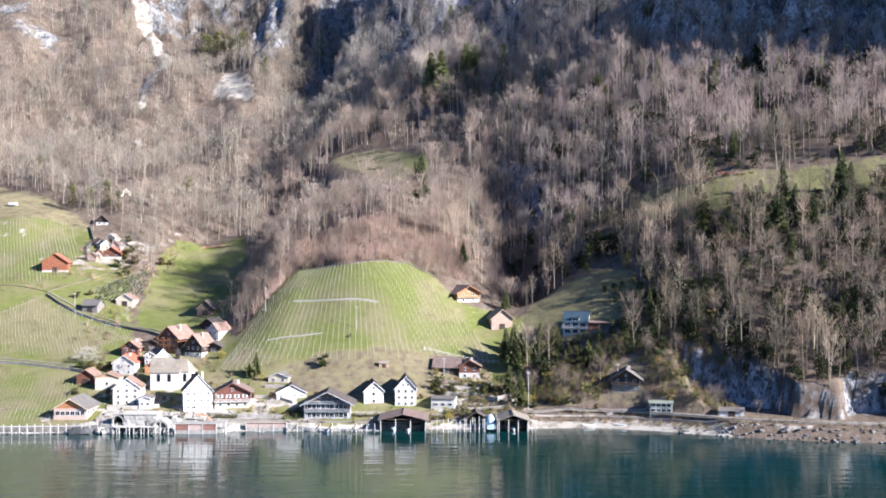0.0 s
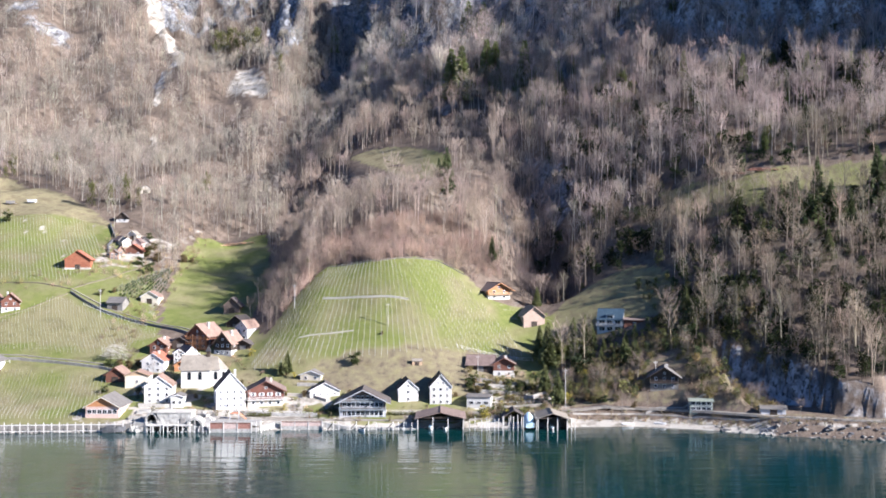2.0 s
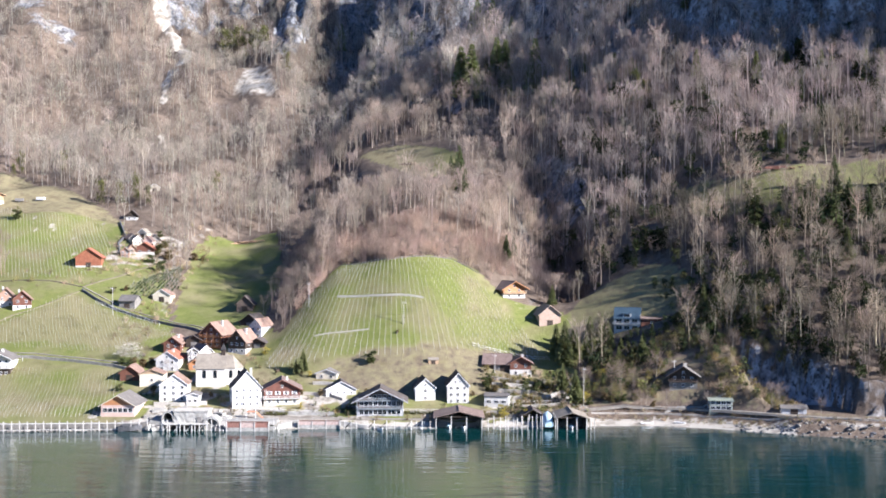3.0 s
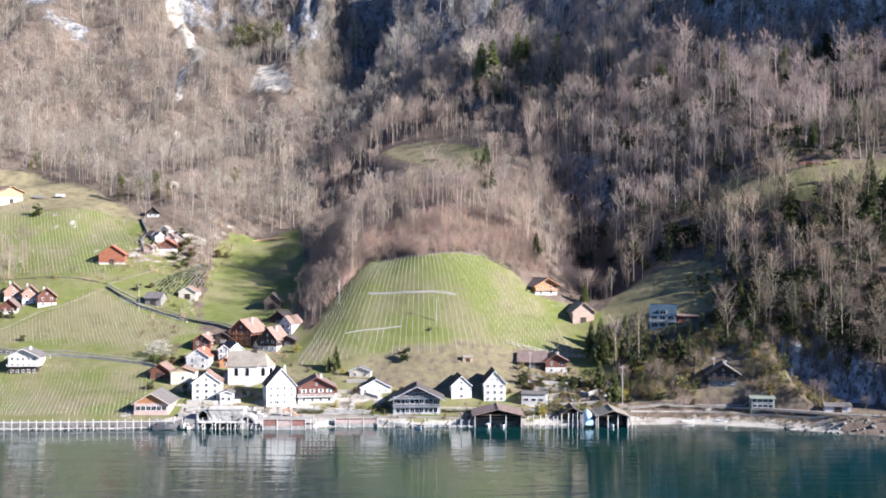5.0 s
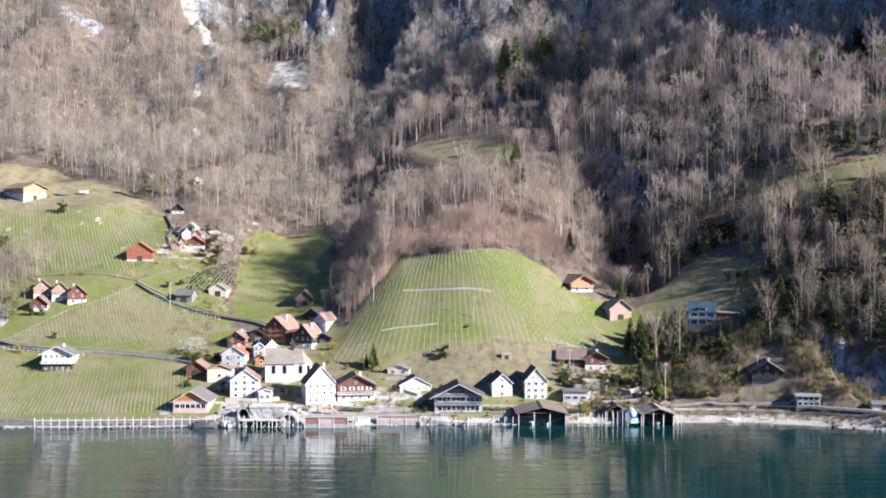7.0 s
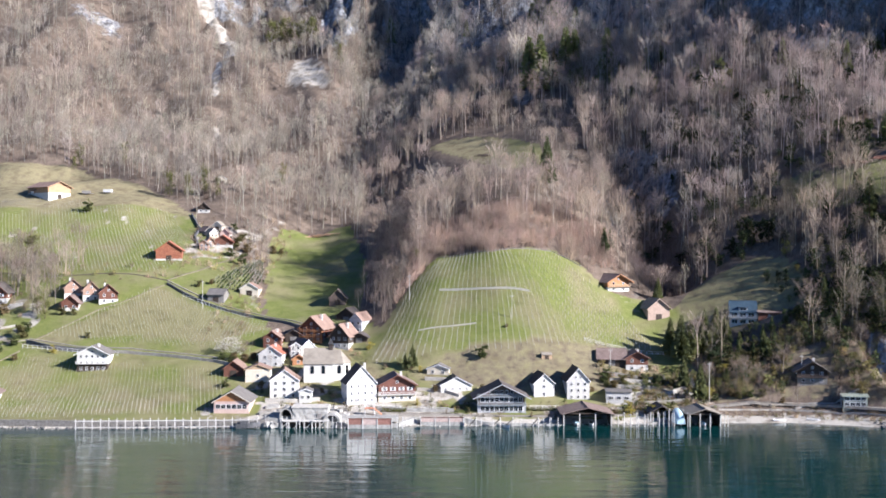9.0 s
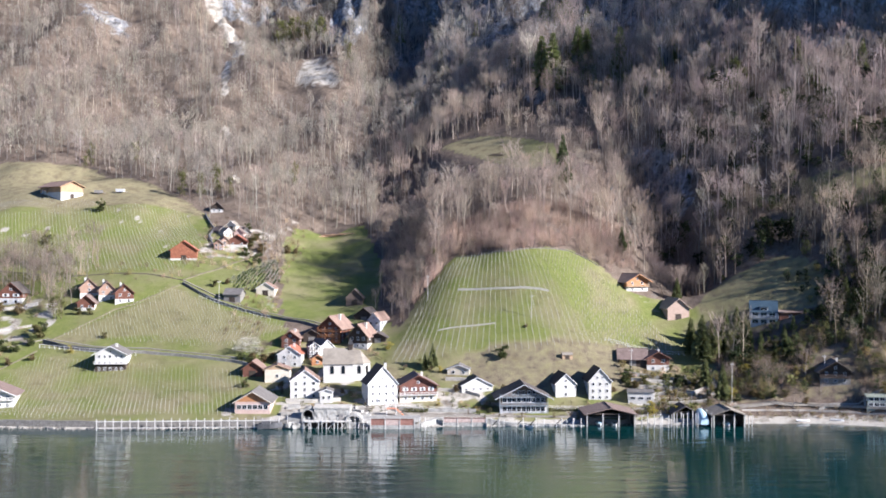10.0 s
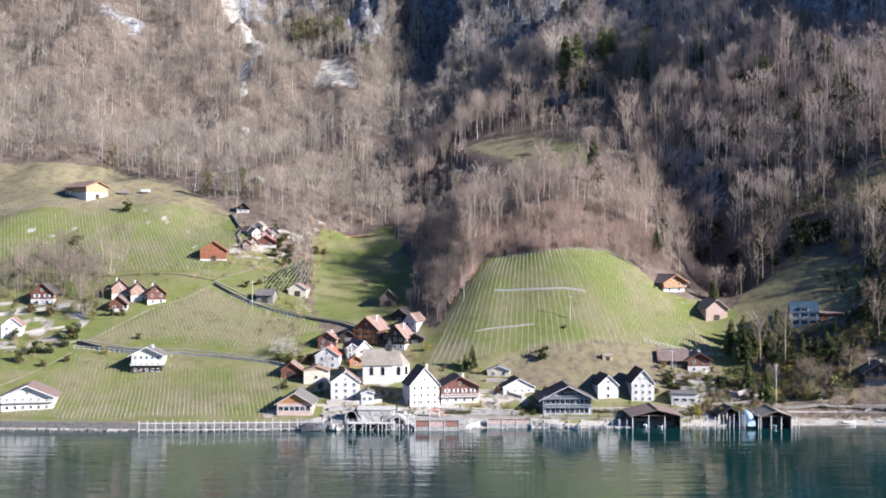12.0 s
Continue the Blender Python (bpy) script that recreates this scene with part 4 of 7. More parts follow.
# ---- the church ----
def church():
    root = thing("church", pose(-114.3, 429.0, 10.8, 0, 0, 4), "white village church with a tan stone roof and arched windows", "church")
    h, rise, half, l = 7.4, 5.2, 5.9, 9.5
    part("nave", prism(bmesh.new(), [(0, -3), (l, -3), (l, h), (l / 2, h + rise), (0, h)], -half, half, True), PLASTER, root)
    bm = bmesh.new()
    for s in (-1, 1):
        slab(bm, (l / 2, h + rise), (l / 2 + s * (l / 2 + 0.5), h - 0.55), 0.22, -half - 0.4, half + 0.3, True)
    part("nave_roof", bm, TILE_STONE, root)
    # choir: five sides of an octagon with a hipped roof
    ring = [(half, 1.2), (half + 3.6, 1.2), (half + 6.2, 3.3), (half + 6.2, 6.2), (half + 3.6, l - 1.2), (half, l - 1.2)]
    bm = bmesh.new()
    lo, hi = ([bm.verts.new((x, y, z)) for x, y in ring] for z in (-3, h - 0.4))
    bm.faces.new(hi)
    for i in range(6):
        bm.faces.new((lo[i], lo[(i + 1) % 6], hi[(i + 1) % 6], hi[i]))
    part("choir", bm, PLASTER, root)
    bm = bmesh.new()
    cx, cy = half + 2.6, l / 2
    rim = [bm.verts.new((cx + (x - cx) * 1.1, cy + (y - cy) * 1.1, h - 0.55)) for x, y in ring]
    a, b = bm.verts.new((half, cy, h + rise - 0.5)), bm.verts.new((half + 2.2, cy, h + rise - 0.5))
    for f in ((rim[0], rim[1], b, a), (rim[1], rim[2], b), (rim[2], rim[3], b), (rim[3], rim[4], b), (rim[4], rim[5], a, b), tuple(rim[::-1]), (rim[5], rim[0], a)):
        bm.faces.new(f)
    part("choir_roof", bm, TILE_STONE, root)
    bm = bmesh.new()
    box(bm, 3.6, 5.2, cy - 0.8, cy + 0.8, h + rise - 1.0, h + rise + 1.6)
    turret = part("ridge_turret", bm, WOOD_DARK, root, "small dark bell turret")
    bm = bmesh.new()
    tip = bm.verts.new((4.4, cy, h + rise + 4.2))
    rim = [bm.verts.new(p) for p in ((3.3, cy - 1.1, h + rise + 1.6), (5.5, cy - 1.1, h + rise + 1.6), (5.5, cy + 1.1, h + rise + 1.6), (3.3, cy + 1.1, h + rise + 1.6))]
    for i in range(4):
        bm.faces.new((rim[i], rim[(i + 1) % 4], tip))
    bm.faces.new(rim[::-1])
    part("turret_cap", bm, TILE_BLACK, turret)

    def arched(m):
        n, w, hh = 8, 0.65, 2.0
        arch = [(-w, -1.1), (w, -1.1), (w, hh - w)] + [(w * math.cos(math.pi * i / n), hh - w + w * math.sin(math.pi * i / n)) for i in range(1, n)] + [(-w, hh - w)]
        big = [(x * 1.25, z * 1.07) for x, z in arch]
        win = part("arched_window", prism(bmesh.new(), big, -0.07, 0.05), STONE_PALE, root)
        win.matrix_local = m
        part("pane", prism(bmesh.new(), arch, -0.1, 0.04), GLASS, win)

    for x in (-2.6, 1.7):
        arched(pose(x, 0, 4.3))
    arched(pose(half + 1.9, 1.2, 4.2))
    arched(pose(half + 4.9, 2.25, 4.2, 0, 0, 39))


church()


# ---- boathouses, piers and the quay ----
def boathouse(x0, x1, y, l, h, rise, roof, label, hip=0.0):
    w = x1 - x0
    root = thing("boathouse", pose((x0 + x1) / 2, y, 0), label, "boathouse")
    half, over = w / 2, 0.9
    bm = bmesh.new()
    box(bm, -half + 0.15, -half + 0.35, 1.2, l, -1, h)
    part("side_wall", bm, WOOD_DARK, root)
    part("side_wall", box(bmesh.new(), half - 0.35, half - 0.15, 1.2, l, -1, h), WOOD_DARK, root)
    part("back_wall", box(bmesh.new(), -half, half, l - 0.2, l, -1, h), WOOD_DARK, root)
    part("gable", prism(bmesh.new(), [(-half, h), (half, h), (0, h + rise)], l - 0.4, l - 0.2), WOOD_DARK, root)
    for k in range(4):
        x = -half + 0.2 + (w - 0.4) * k / 3
        part("post", box(bmesh.new(), x - 0.17, x + 0.17, 0.0, 0.34, -2.5, h + 0.1), WOOD_POST, root)
    part("tie_beam", box(bmesh.new(), -half, half, 0.02, 0.3, h - 0.25, h + 0.1), WOOD_DARK, root)
    bm = bmesh.new()
    ridge = [bm.verts.new((0, yy, h + rise)) for yy in (-over + hip, l + over)]
    eave = [[bm.verts.new((s * (half + over), yy, h - over * rise / half)) for yy in (-over, l + over)] for s in (-1, 1)]
    bm.faces.new((eave[0][0], ridge[0], ridge[1], eave[0][1]))
    bm.faces.new((eave[1][1], ridge[1], ridge[0], eave[1][0]))
    if hip:
        bm.faces.new((eave[1][0], ridge[0], eave[0][0]))
    bmesh.ops.recalc_face_normals(bm, faces=bm.faces)
    bmesh.ops.solidify(bm, geom=bm.faces[:], thickness=0.22)
    part("roof", bm, roof, root)
    bm = bmesh.new()
    beam(bm, (0, -over + hip, h + rise + 0.1), (0, l + over, h + rise + 0.1), 0.14, sides=6)
    part("ridge_cap", bm, roof, root)
    return root


def hull(length, wide, deep):
    """A small boat's hull with a hollow inside, bow towards +x."""
    bm, rings = bmesh.new(), []
    for k in range(7):
        u = k / 6
        b = wide / 2 * (1 - max(0, u - 0.45) ** 2 * 3.2)
        x, lift = (u - 0.5) * length, deep * 0.3 * u * u
        rings.append([bm.verts.new(p) for p in ((x, -b, deep + lift), (x, -b * 0.6, lift * 1.3), (x, b * 0.6, lift * 1.3), (x, b, deep + lift), (x, b * 0.82, deep + lift), (x, b * 0.5, deep * 0.45 + lift), (x, -b * 0.5, deep * 0.45 + lift), (x, -b * 0.82, deep + lift))])
    for a, b in zip(rings, rings[1:]):
        for i in range(8):
            bm.faces.new((a[i], b[i], b[(i + 1) % 8], a[(i + 1) % 8]))
    bm.faces.new(rings[0])
    bm.faces.new(rings[-1][::-1])
    bmesh.ops.recalc_face_normals(bm, faces=bm.faces)
    return bm


def motor_boat(m, label, cover=None):
    root = thing("boat", m, label, "boat")
    part("hull", hull(5.2, 2.0, 0.9), WHITE_PAINT, root)
    if cover:
        bm = bmesh.new()
        prism(bm, [(-0.95, 0.9), (0.95, 0.9), (0.55, 1.35), (0, 1.55), (-0.55, 1.35)], -2.3, 1.5, True)
        for v in bm.verts:
            v.co.x, v.co.y = v.co.x, v.co.y
        part("cover", bm, cover, root)
    else:
        part("windscreen", prism(bmesh.new(), [(-0.75, 0.85), (0.75, 0.85), (0.55, 1.4), (-0.55, 1.4)], 0.2, 0.28, True), GLASS, root)
        part("seat", box(bmesh.new(), -1.5, -0.9, -0.7, 0.7, 0.45, 0.95), TIMBER_BLUE, root)
    part("outboard_motor", box(bmesh.new(), -2.95, -2.6, -0.18, 0.18, 0.2, 1.25), STONE_DARK, root)
    return root


boathouse(-23.6, -6.4, 391.5, 15, 4.6, 2.1, TILE_BROWN, "wide open-fronted timber boathouse with a low brown roof")
boathouse(20.8, 32.0, 390.5, 13, 4.6, 1.9, TILE_STONE, "open-fronted timber boathouse with a weathered grey roof")
boathouse(8.6, 16.8, 398.5, 9, 4.2, 2.2, TILE_DARK, "small boathouse with a dark roof set back from the water")
motor_boat(pose(-13.2, 394.5, -0.2, 0, 0, -92), "white motor boat moored in the boathouse")
motor_boat(pose(-18.6, 395.0, -0.2, 0, 0, -88), "covered white boat in the boathouse", TARP)
motor_boat(pose(26.5, 394.0, -0.2, 0, 0, -90), "white boat in the grey-roofed boathouse", TARP)
motor_boat(pose(-43.8, 390.0, -0.2, 0, 0, -70), "small white motor boat in front of the inn")


def rowing_boat(m, label):
    root = thing("rowing_boat", m, label, "boat")
    part("hull", hull(4.6, 1.5, 0.55), WHITE_PAINT, root)
    for x in (-1.1, 0.1, 1.2):
        part("bench", box(bmesh.new(), x - 0.14, x + 0.14, -0.6, 0.6, 0.42, 0.5), WOOD_GREY, root)


rowing_boat(pose(56.0, 400.8, 0.45, 0, 4, 10), "white rowing boat drawn up on the gravel beach")
rowing_boat(pose(68.0, 400.2, 0.7, 0, 3, -16), "white rowing boat lying on the gravel beach")


def boat_tent():
    """A boat on a lift under a rounded pale blue cover."""
    root = thing("boat_lift", pose(18.0, 391.2, 0), "boat on a lift under a pale blue tarpaulin", "boat")
    bm, rings = bmesh.new(), []
    for k in range(7):
        u = k / 6
        top = 5.6 - 2.4 * (1 - u) ** 2
        half = 2.2 * math.sqrt(max(0.05, 1 - (u - 0.6) ** 2 * 1.6))
        rings.append([bm.verts.new((half * math.cos(math.pi * i / 8) * (1 if i else 1), 7.5 * u, 0.9 + (top - 0.9) * math.sin(math.pi * i / 8) ** 0.8)) for i in range(9)])
    for a, b in zip(rings, rings[1:]):
        for i in range(8):
            bm.faces.new((a[i], a[i + 1], b[i + 1], b[i]))
    bm.faces.new(rings[0][::-1])
    bm.faces.new(rings[-1])
    part("cover", bm, TARP, root)
    part("hull", hull(6.5, 2.6, 1.1), WHITE_PAINT, root).matrix_local = pose(0, 3.7, 0.1, 0, 0, -90)
    for x in (-2.4, 2.4):
        for y in (0.2, 7.2):
            part("lift_post", beam(bmesh.new(), (x, y, -2.5), (x, y, 5.0), 0.14), WOOD_POST, root)


boat_tent()


def mooring(x, y, tall, r=0.16, tilt=0.0):
    bm = bmesh.new()
    beam(bm, (0, 0, -3), (tilt, 0, tall), r, r * 0.9, 6)
    beam(bm, (tilt, 0, tall), (tilt, 0, tall + 0.12), r * 0.9, r * 0.4, 6)
    ob = new("mooring_post", mesh_from("mooring_post", bm, WOOD_POST))
    ob.matrix_world = pose(x, y, 0)
    return tagged(ob, "pale weathered wooden post standing in the lake", "post", "mooring posts along the shore")


rng = random.Random(7)
for x, y, tall in ((-4.2, 391, 4.2), (-2.2, 390.5, 5.0), (0.2, 391, 4.4), (2.0, 389.5, 5.4), (3.0, 391.5, 4.0), (5.0, 390, 4.6), (6.4, 392, 4.2), (8.0, 390.5, 5.2), (10.2, 391, 4.4), (12.0, 392, 4.8), (13.6, 390.5, 5.6), (15.0, 392, 4.4), (33.4, 391, 4.4), (34.8, 392, 4.0),
                   (-25.6, 391, 4.6), (-27.8, 392, 3.8), (-30.5, 391.5, 4.0), (-34.2, 391.5, 3.6), (-38.6, 391, 3.8), (-48.4, 391, 3.6), (-52.6, 391.4, 3.8), (-57.0, 391, 4.0), (-80.2, 385.5, 4.4), (-82.2, 386.2, 4.0), (-101.5, 385.5, 4.6), (-104.5, 386, 4.2), (-110.5, 385.5, 4.4), (-116.0, 386, 4.0), (-120.5, 385.5, 4.6), (-122.3, 387, 4.2), (-128.0, 387, 4.2)):
    mooring(x, y, tall * (0.7 if -60 < x < -24 else 1.0) + rng.uniform(-0.3, 0.3), 0.16, rng.uniform(-0.12, 0.12))


def breakwater(x0, x1, y0, y1, n):
    """A pale open timber fence that stands in the water in front of the sea wall."""
    root = thing("breakwater_fence", pose((x0 + x1) / 2, (y0 + y1) / 2, 0, 0, 0, math.degrees(math.atan2(y1 - y0, x1 - x0))), "long pale timber fence with two rails in the shallows", "fence")
    half = (x1 - x0) / 2
    data = mesh_from("post", box(bmesh.new(), -0.13, 0.13, -0.13, 0.13, -3, 3.9), WOOD_POST)
    for i in range(n + 1):
        p = part("post", data, None, root)
        p.matrix_local = pose(-half + 2 * half * i / n, 0.12 * math.sin(i * 2.1), 0.12 * math.sin(i * 3.7))
    for z in (0.8, 3.0):
        part("rail", box(bmesh.new(), -half - 0.3, half + 0.3, -0.26, -0.14, z - 0.12, z + 0.12), WOOD_POST, root)


breakwater(-193, -131, 383.2, 386.6, 22)


def wall_along(name, points, tall, thick, material, label, sink=1.0, category="wall", step=4.0):
    """A wall that follows the ground along a line of plan points."""
    line = []
    for (x0, y0), (x1, y1) in zip(points, points[1:]):
        n = max(1, int(math.hypot(x1 - x0, y1 - y0) / step))
        line += [(x0 + (x1 - x0) * i / n, y0 + (y1 - y0) * i / n) for i in range(n)]
    line.append(points[-1])
    bm, rings = bmesh.new(), []
    for i, (x, y) in enumerate(line):
        (xa, ya), (xb, yb) = line[max(0, i - 1)], line[min(len(line) - 1, i + 1)]
        d = math.hypot(xb - xa, yb - ya)
        nx, ny = -(yb - ya) / d * thick / 2, (xb - xa) / d * thick / 2
        z = height(x, y)
        top = z + tall * (1 + 0.05 * math.sin(i * 1.9))
        rings.append([bm.verts.new(p) for p in ((x - nx, y - ny, z - sink), (x - nx * 0.85, y - ny * 0.85, top), (x + nx * 0.85, y + ny * 0.85, top), (x + nx, y + ny, z - sink))])
    for a, b in zip(rings, rings[1:]):
        for i in range(4):
            bm.faces.new((a[i], a[(i + 1) % 4], b[(i + 1) % 4], b[i]))
    bm.faces.new(rings[0])
    bm.faces.new(rings[-1][::-1])
    bmesh.ops.recalc_face_normals(bm, faces=bm.faces)
    return tagged(new(name, mesh_from(name, bm, material)), label, category, kind="structure")


def path_along(name, points, wide, material, label, lift=0.22):
    """A path laid over the ground, a little proud of it."""
    return wall_along(name, points, lift, wide, material, label, 0.5, "path", 3.0)


def shoreline(x0, x1, off, n=12):
    return [(x0 + (x1 - x0) * i / n, float(shore(x0 + (x1 - x0) * i / n)) + off) for i in range(n + 1)]


wall_along("sea_wall", shoreline(-420, -128, 1.5, 30), 1.9, 1.2, STONE_MID, "rough grey stone sea wall above the lake", 3, step=3)
wall_along("quay_wall", [(-128, 390.5), (-104, 389.5), (-82, 389.5)], 2.2, 2.0, MOSSY, "stained concrete quay wall", 3)
wall_along("quay_wall", [(-82, 391), (-76, 394), (-58, 394.5), (-50, 393), (-24, 393.5)], 1.6, 1.4, MOSSY, "stained concrete quay wall", 3)
wall_along("quay_wall", [(-6, 394), (8, 396), (20, 398)], 1.5, 1.4, STONE, "stone quay wall behind the mooring posts", 3)
wall_along("road_wall", [(-196, 516), (-186, 508), (-175, 500), (-156, 490), (-135, 480), (-122, 470)], 1.2, 0.6, STONE_DARK, "dark retaining wall along the upper lane")
wall_along("road_wall", [(-243, 467), (-232, 462), (-220, 459), (-204, 457)], 1.7, 0.8, STONE_DARK, "dark retaining wall along the lower lane", 1.0, "wall")
wall_along("road_wall", [(-204, 457), (-197, 456), (-180, 452), (-159, 446), (-150, 442)], 1.1, 0.6, STONE, "grey retaining wall along the lower lane")
wall_along("field_wall", [(-244, 466), (-237, 474), (-228, 485), (-221, 493), (-214, 497), (-205, 506), (-197, 515)], 0.3, 0.6, DIRT, "low dry-stone wall beside the field path")
wall_along("field_wall", [(-262, 428), (-256, 438), (-251, 446), (-243, 460)], 0.3, 0.6, DIRT, "low dry-stone wall beside the vines")
wall_along("field_wall", [(-296, 494), (-280, 497), (-258, 501)], 1.3, 0.9, STONE_PALE, "pale rubble wall below the timber house")
wall_along("field_wall", [(-278, 478), (-266, 480), (-254, 483)], 0.9, 0.8, STONE_PALE, "pale rubble wall in the steep gardens")
wall_along("field_wall", [(-300, 462), (-282, 464), (-268, 465)], 0.9, 0.8, STONE_PALE, "pale rubble wall in the steep gardens")
wall_along("terrace_wall", [(-67.5, 471.5), (-46.6, 467.2), (-29.2, 465.2)], 0.65, 0.5, STONE_PALE, "low pale terrace wall across the vineyard")
wall_along("terrace_wall", [(-76, 454.2), (-65, 453.8), (-52.5, 453.2)], 0.35, 0.4, STONE_PALE, "short pale terrace wall in the vineyard")
wall_along("terrace_wall", [(-68, 497), (-56, 492.5), (-43, 488.5), (-30, 491), (-17, 494.5), (-4, 491)], 0.3, 0.5, STONE_MID, "low stone wall along the vineyard top")
wall_along("garden_wall", [(-92, 405), (-78, 404), (-62, 404)], 1.3, 0.6, MOSSY, "pale plastered garden wall above the quay")
wall_along("garden_wall", [(-34, 408), (-26, 408), (-8, 408)], 1.2, 0.6, STONE_PALE, "pale garden wall beside the white houses")
wall_along("garden_wall", [(-60, 412), (-54, 411), (-40, 414)], 1.0, 0.5, STONE, "stone garden wall behind the inn")
wall_along("garden_wall", [(0, 425), (14, 425), (22, 421)], 1.4, 0.6, STONE, "stone terrace wall under the chalet")
wall_along("garden_wall", [(-3, 433), (8, 432), (24, 430)], 1.4, 0.6, STONE, "stone terrace wall under the chalet")
wall_along("terrace_wall", [(64, 407.5), (74, 408), (88, 407)], 0.8, 0.5, STONE, "grey retaining wall under the dark chalet")
wall_along("field_wall", [(-207, 612), (-202, 602), (-197, 590), (-197, 576), (-193, 566)], 1.3, 0.8, STONE_DARK, "dark dry-stone wall along the vineyard's edge")
wall_along("garden_wall", [(-1, 429), (7, 429.5), (15, 429)], 1.3, 0.6, STONE_PALE, "pale terrace wall below the chalet garden")
wall_along("garden_wall", [(-2, 420), (9, 420.5), (20, 421), (28, 425)], 1.5, 0.6, STONE_PALE, "pale terrace wall below the chalet garden")
wall_along("garden_wall", [(7, 413), (15, 414), (25, 415.5)], 1.2, 0.6, STONE, "stone garden wall above the boathouses")
wall_along("garden_wall", [(-73, 428), (-64, 427), (-58, 424)], 1.2, 0.6, STONE_PALE, "pale terrace wall below the hillside")
wall_along("garden_wall", [(-76, 421), (-66, 420), (-60, 417)], 1.1, 0.6, STONE_PALE, "pale terrace wall beside the cottage")
wall_along("garden_wall", [(-132, 410), (-122, 410), (-112, 412)], 1.4, 0.7, STONE_PALE, "pale terrace wall above the quay")
wall_along("parapet", shoreline(36, 240, 9.8, 26), 0.5, 0.3, STONE_PALE, "pale parapet along the lake road", 2.0, step=4)
path_along("lane", [(-430, 560), (-330, 542), (-250, 528), (-215, 524), (-197, 520), (-186, 534), (-176, 552), (-172, 562)], 1.3, DIRT, "tan farm lane between the vineyards")
path_along("lane", [(-260, 463), (-243, 471), (-220, 463), (-197, 460), (-160, 450), (-148, 446)], 1.0, ASPHALT, "grey village lane above the lower vines")
path_along("lane", [(-197, 520), (-175, 505), (-156, 495), (-135, 485), (-118, 472)], 1.0, ASPHALT, "grey lane above the dark wall")
path_along("road", shoreline(30, 260, 12.6, 30), 4.0, ASPHALT, "narrow lake road below the cliff", 0.3)
path_along("quay", [(-128, 394), (-104, 393.5), (-82, 395)], 7.0, MOSSY, "stained concrete quay surface", 0.9)
path_along("promenade", [(-82, 399), (-60, 400), (-24, 400), (-4, 402), (30, 406)], 3.0, ASPHALT, "pale village path along the shore")


def screen(x0, x1, y, h, panel, label):
    """Harbour screen: panels between pale posts."""
    root = thing("harbour_screen", pose((x0 + x1) / 2, y, 0), label, "screen")
    n = max(2, round((x1 - x0) / 4.5))
    half = (x1 - x0) / 2
    for i in range(n + 1):
        x = -half + 2 * half * i / n
        part("post", box(bmesh.new(), x - 0.17, x + 0.17, -0.2, 0.2, -3, h + 0.4), WOOD_POST, root)
        if i < n:
            xb = x + 2 * half / n
            part("panel", box(bmesh.new(), x + 0.17, xb - 0.17, -0.06, 0.08, 1.4, h), panel[i % len(panel)], root)
            part("lower_panel", box(bmesh.new(), x + 0.17, xb - 0.17, -0.1, 0.06, -1, 1.35), MOSSY, root)
    part("top_rail", box(bmesh.new(), -half, half, -0.22, 0.22, h, h + 0.18), WOOD_RED, root)


screen(-99.2, -84.0, 386.4, 3.4, (RUST, PINK_PANEL, RUST), "rust-red and pink harbour screen between pale posts")
screen(-74.0, -58.8, 392.3, 2.9, (PINK_PANEL,), "faded pink-red harbour screen between pale posts")


def rough_block(bm, x0, x1, y0, y1, z0, z1, seed, rough=0.25, cut=1.1):
    """A weathered block of concrete or stone with uneven faces."""
    n = [max(1, int((b - a) / cut)) for a, b in ((x0, x1), (y0, y1), (z0, z1))]
    made = {}

    def at(i, j, k):
        if (i, j, k) not in made:
            p = Vector((x0 + (x1 - x0) * i / n[0], y0 + (y1 - y0) * j / n[1], z0 + (z1 - z0) * k / n[2]))
            made[i, j, k] = bm.verts.new(p + noise.noise_vector(p * 0.8 + Vector((seed * 3.1, 0, 0))) * rough)
        return made[i, j, k]

    for a, b, c in ((0, 1, 2), (1, 2, 0), (2, 0, 1)):
        for u in range(n[a]):
            for v in range(n[b]):
                for w in (0, n[c]):
                    quad = []
                    for du, dv in ((0, 0), (1, 0), (1, 1), (0, 1)):
                        ijk = [0, 0, 0]
                        ijk[a], ijk[b], ijk[c] = u + du, v + dv, w
                        quad.append(at(*ijk))
                    bm.faces.new(quad if w else quad[::-1])
    return bm


def vault(x, y, z, half, top, deep, label):
    """A pale concrete vault with a dark hollow."""
    root = thing("slip_vault", pose(x, y, z), label, "vault")
    outer = [(half * math.cos(math.pi * i / 8), top * 0.35 + top * 0.65 * math.sin(math.pi * i / 8)) for i in range(9)]
    inner = [(p[0] * 0.8, p[1] * 0.84) for p in outer]
    part("shell", prism(bmesh.new(), [(half, -2)] + outer + [(-half, -2), (-half * 0.8, -2)] + inner[::-1] + [(half * 0.8, -2)], 0, deep), MOSSY, root)
    # dark sheet in place of the shade deep in the vault
    part("back", box(bmesh.new(), -half * 0.8, half * 0.8, deep - 0.3, deep - 0.1, -2, top * 0.84), WOOD_DARK, root, "dark back sheet standing for the shade in the vault")


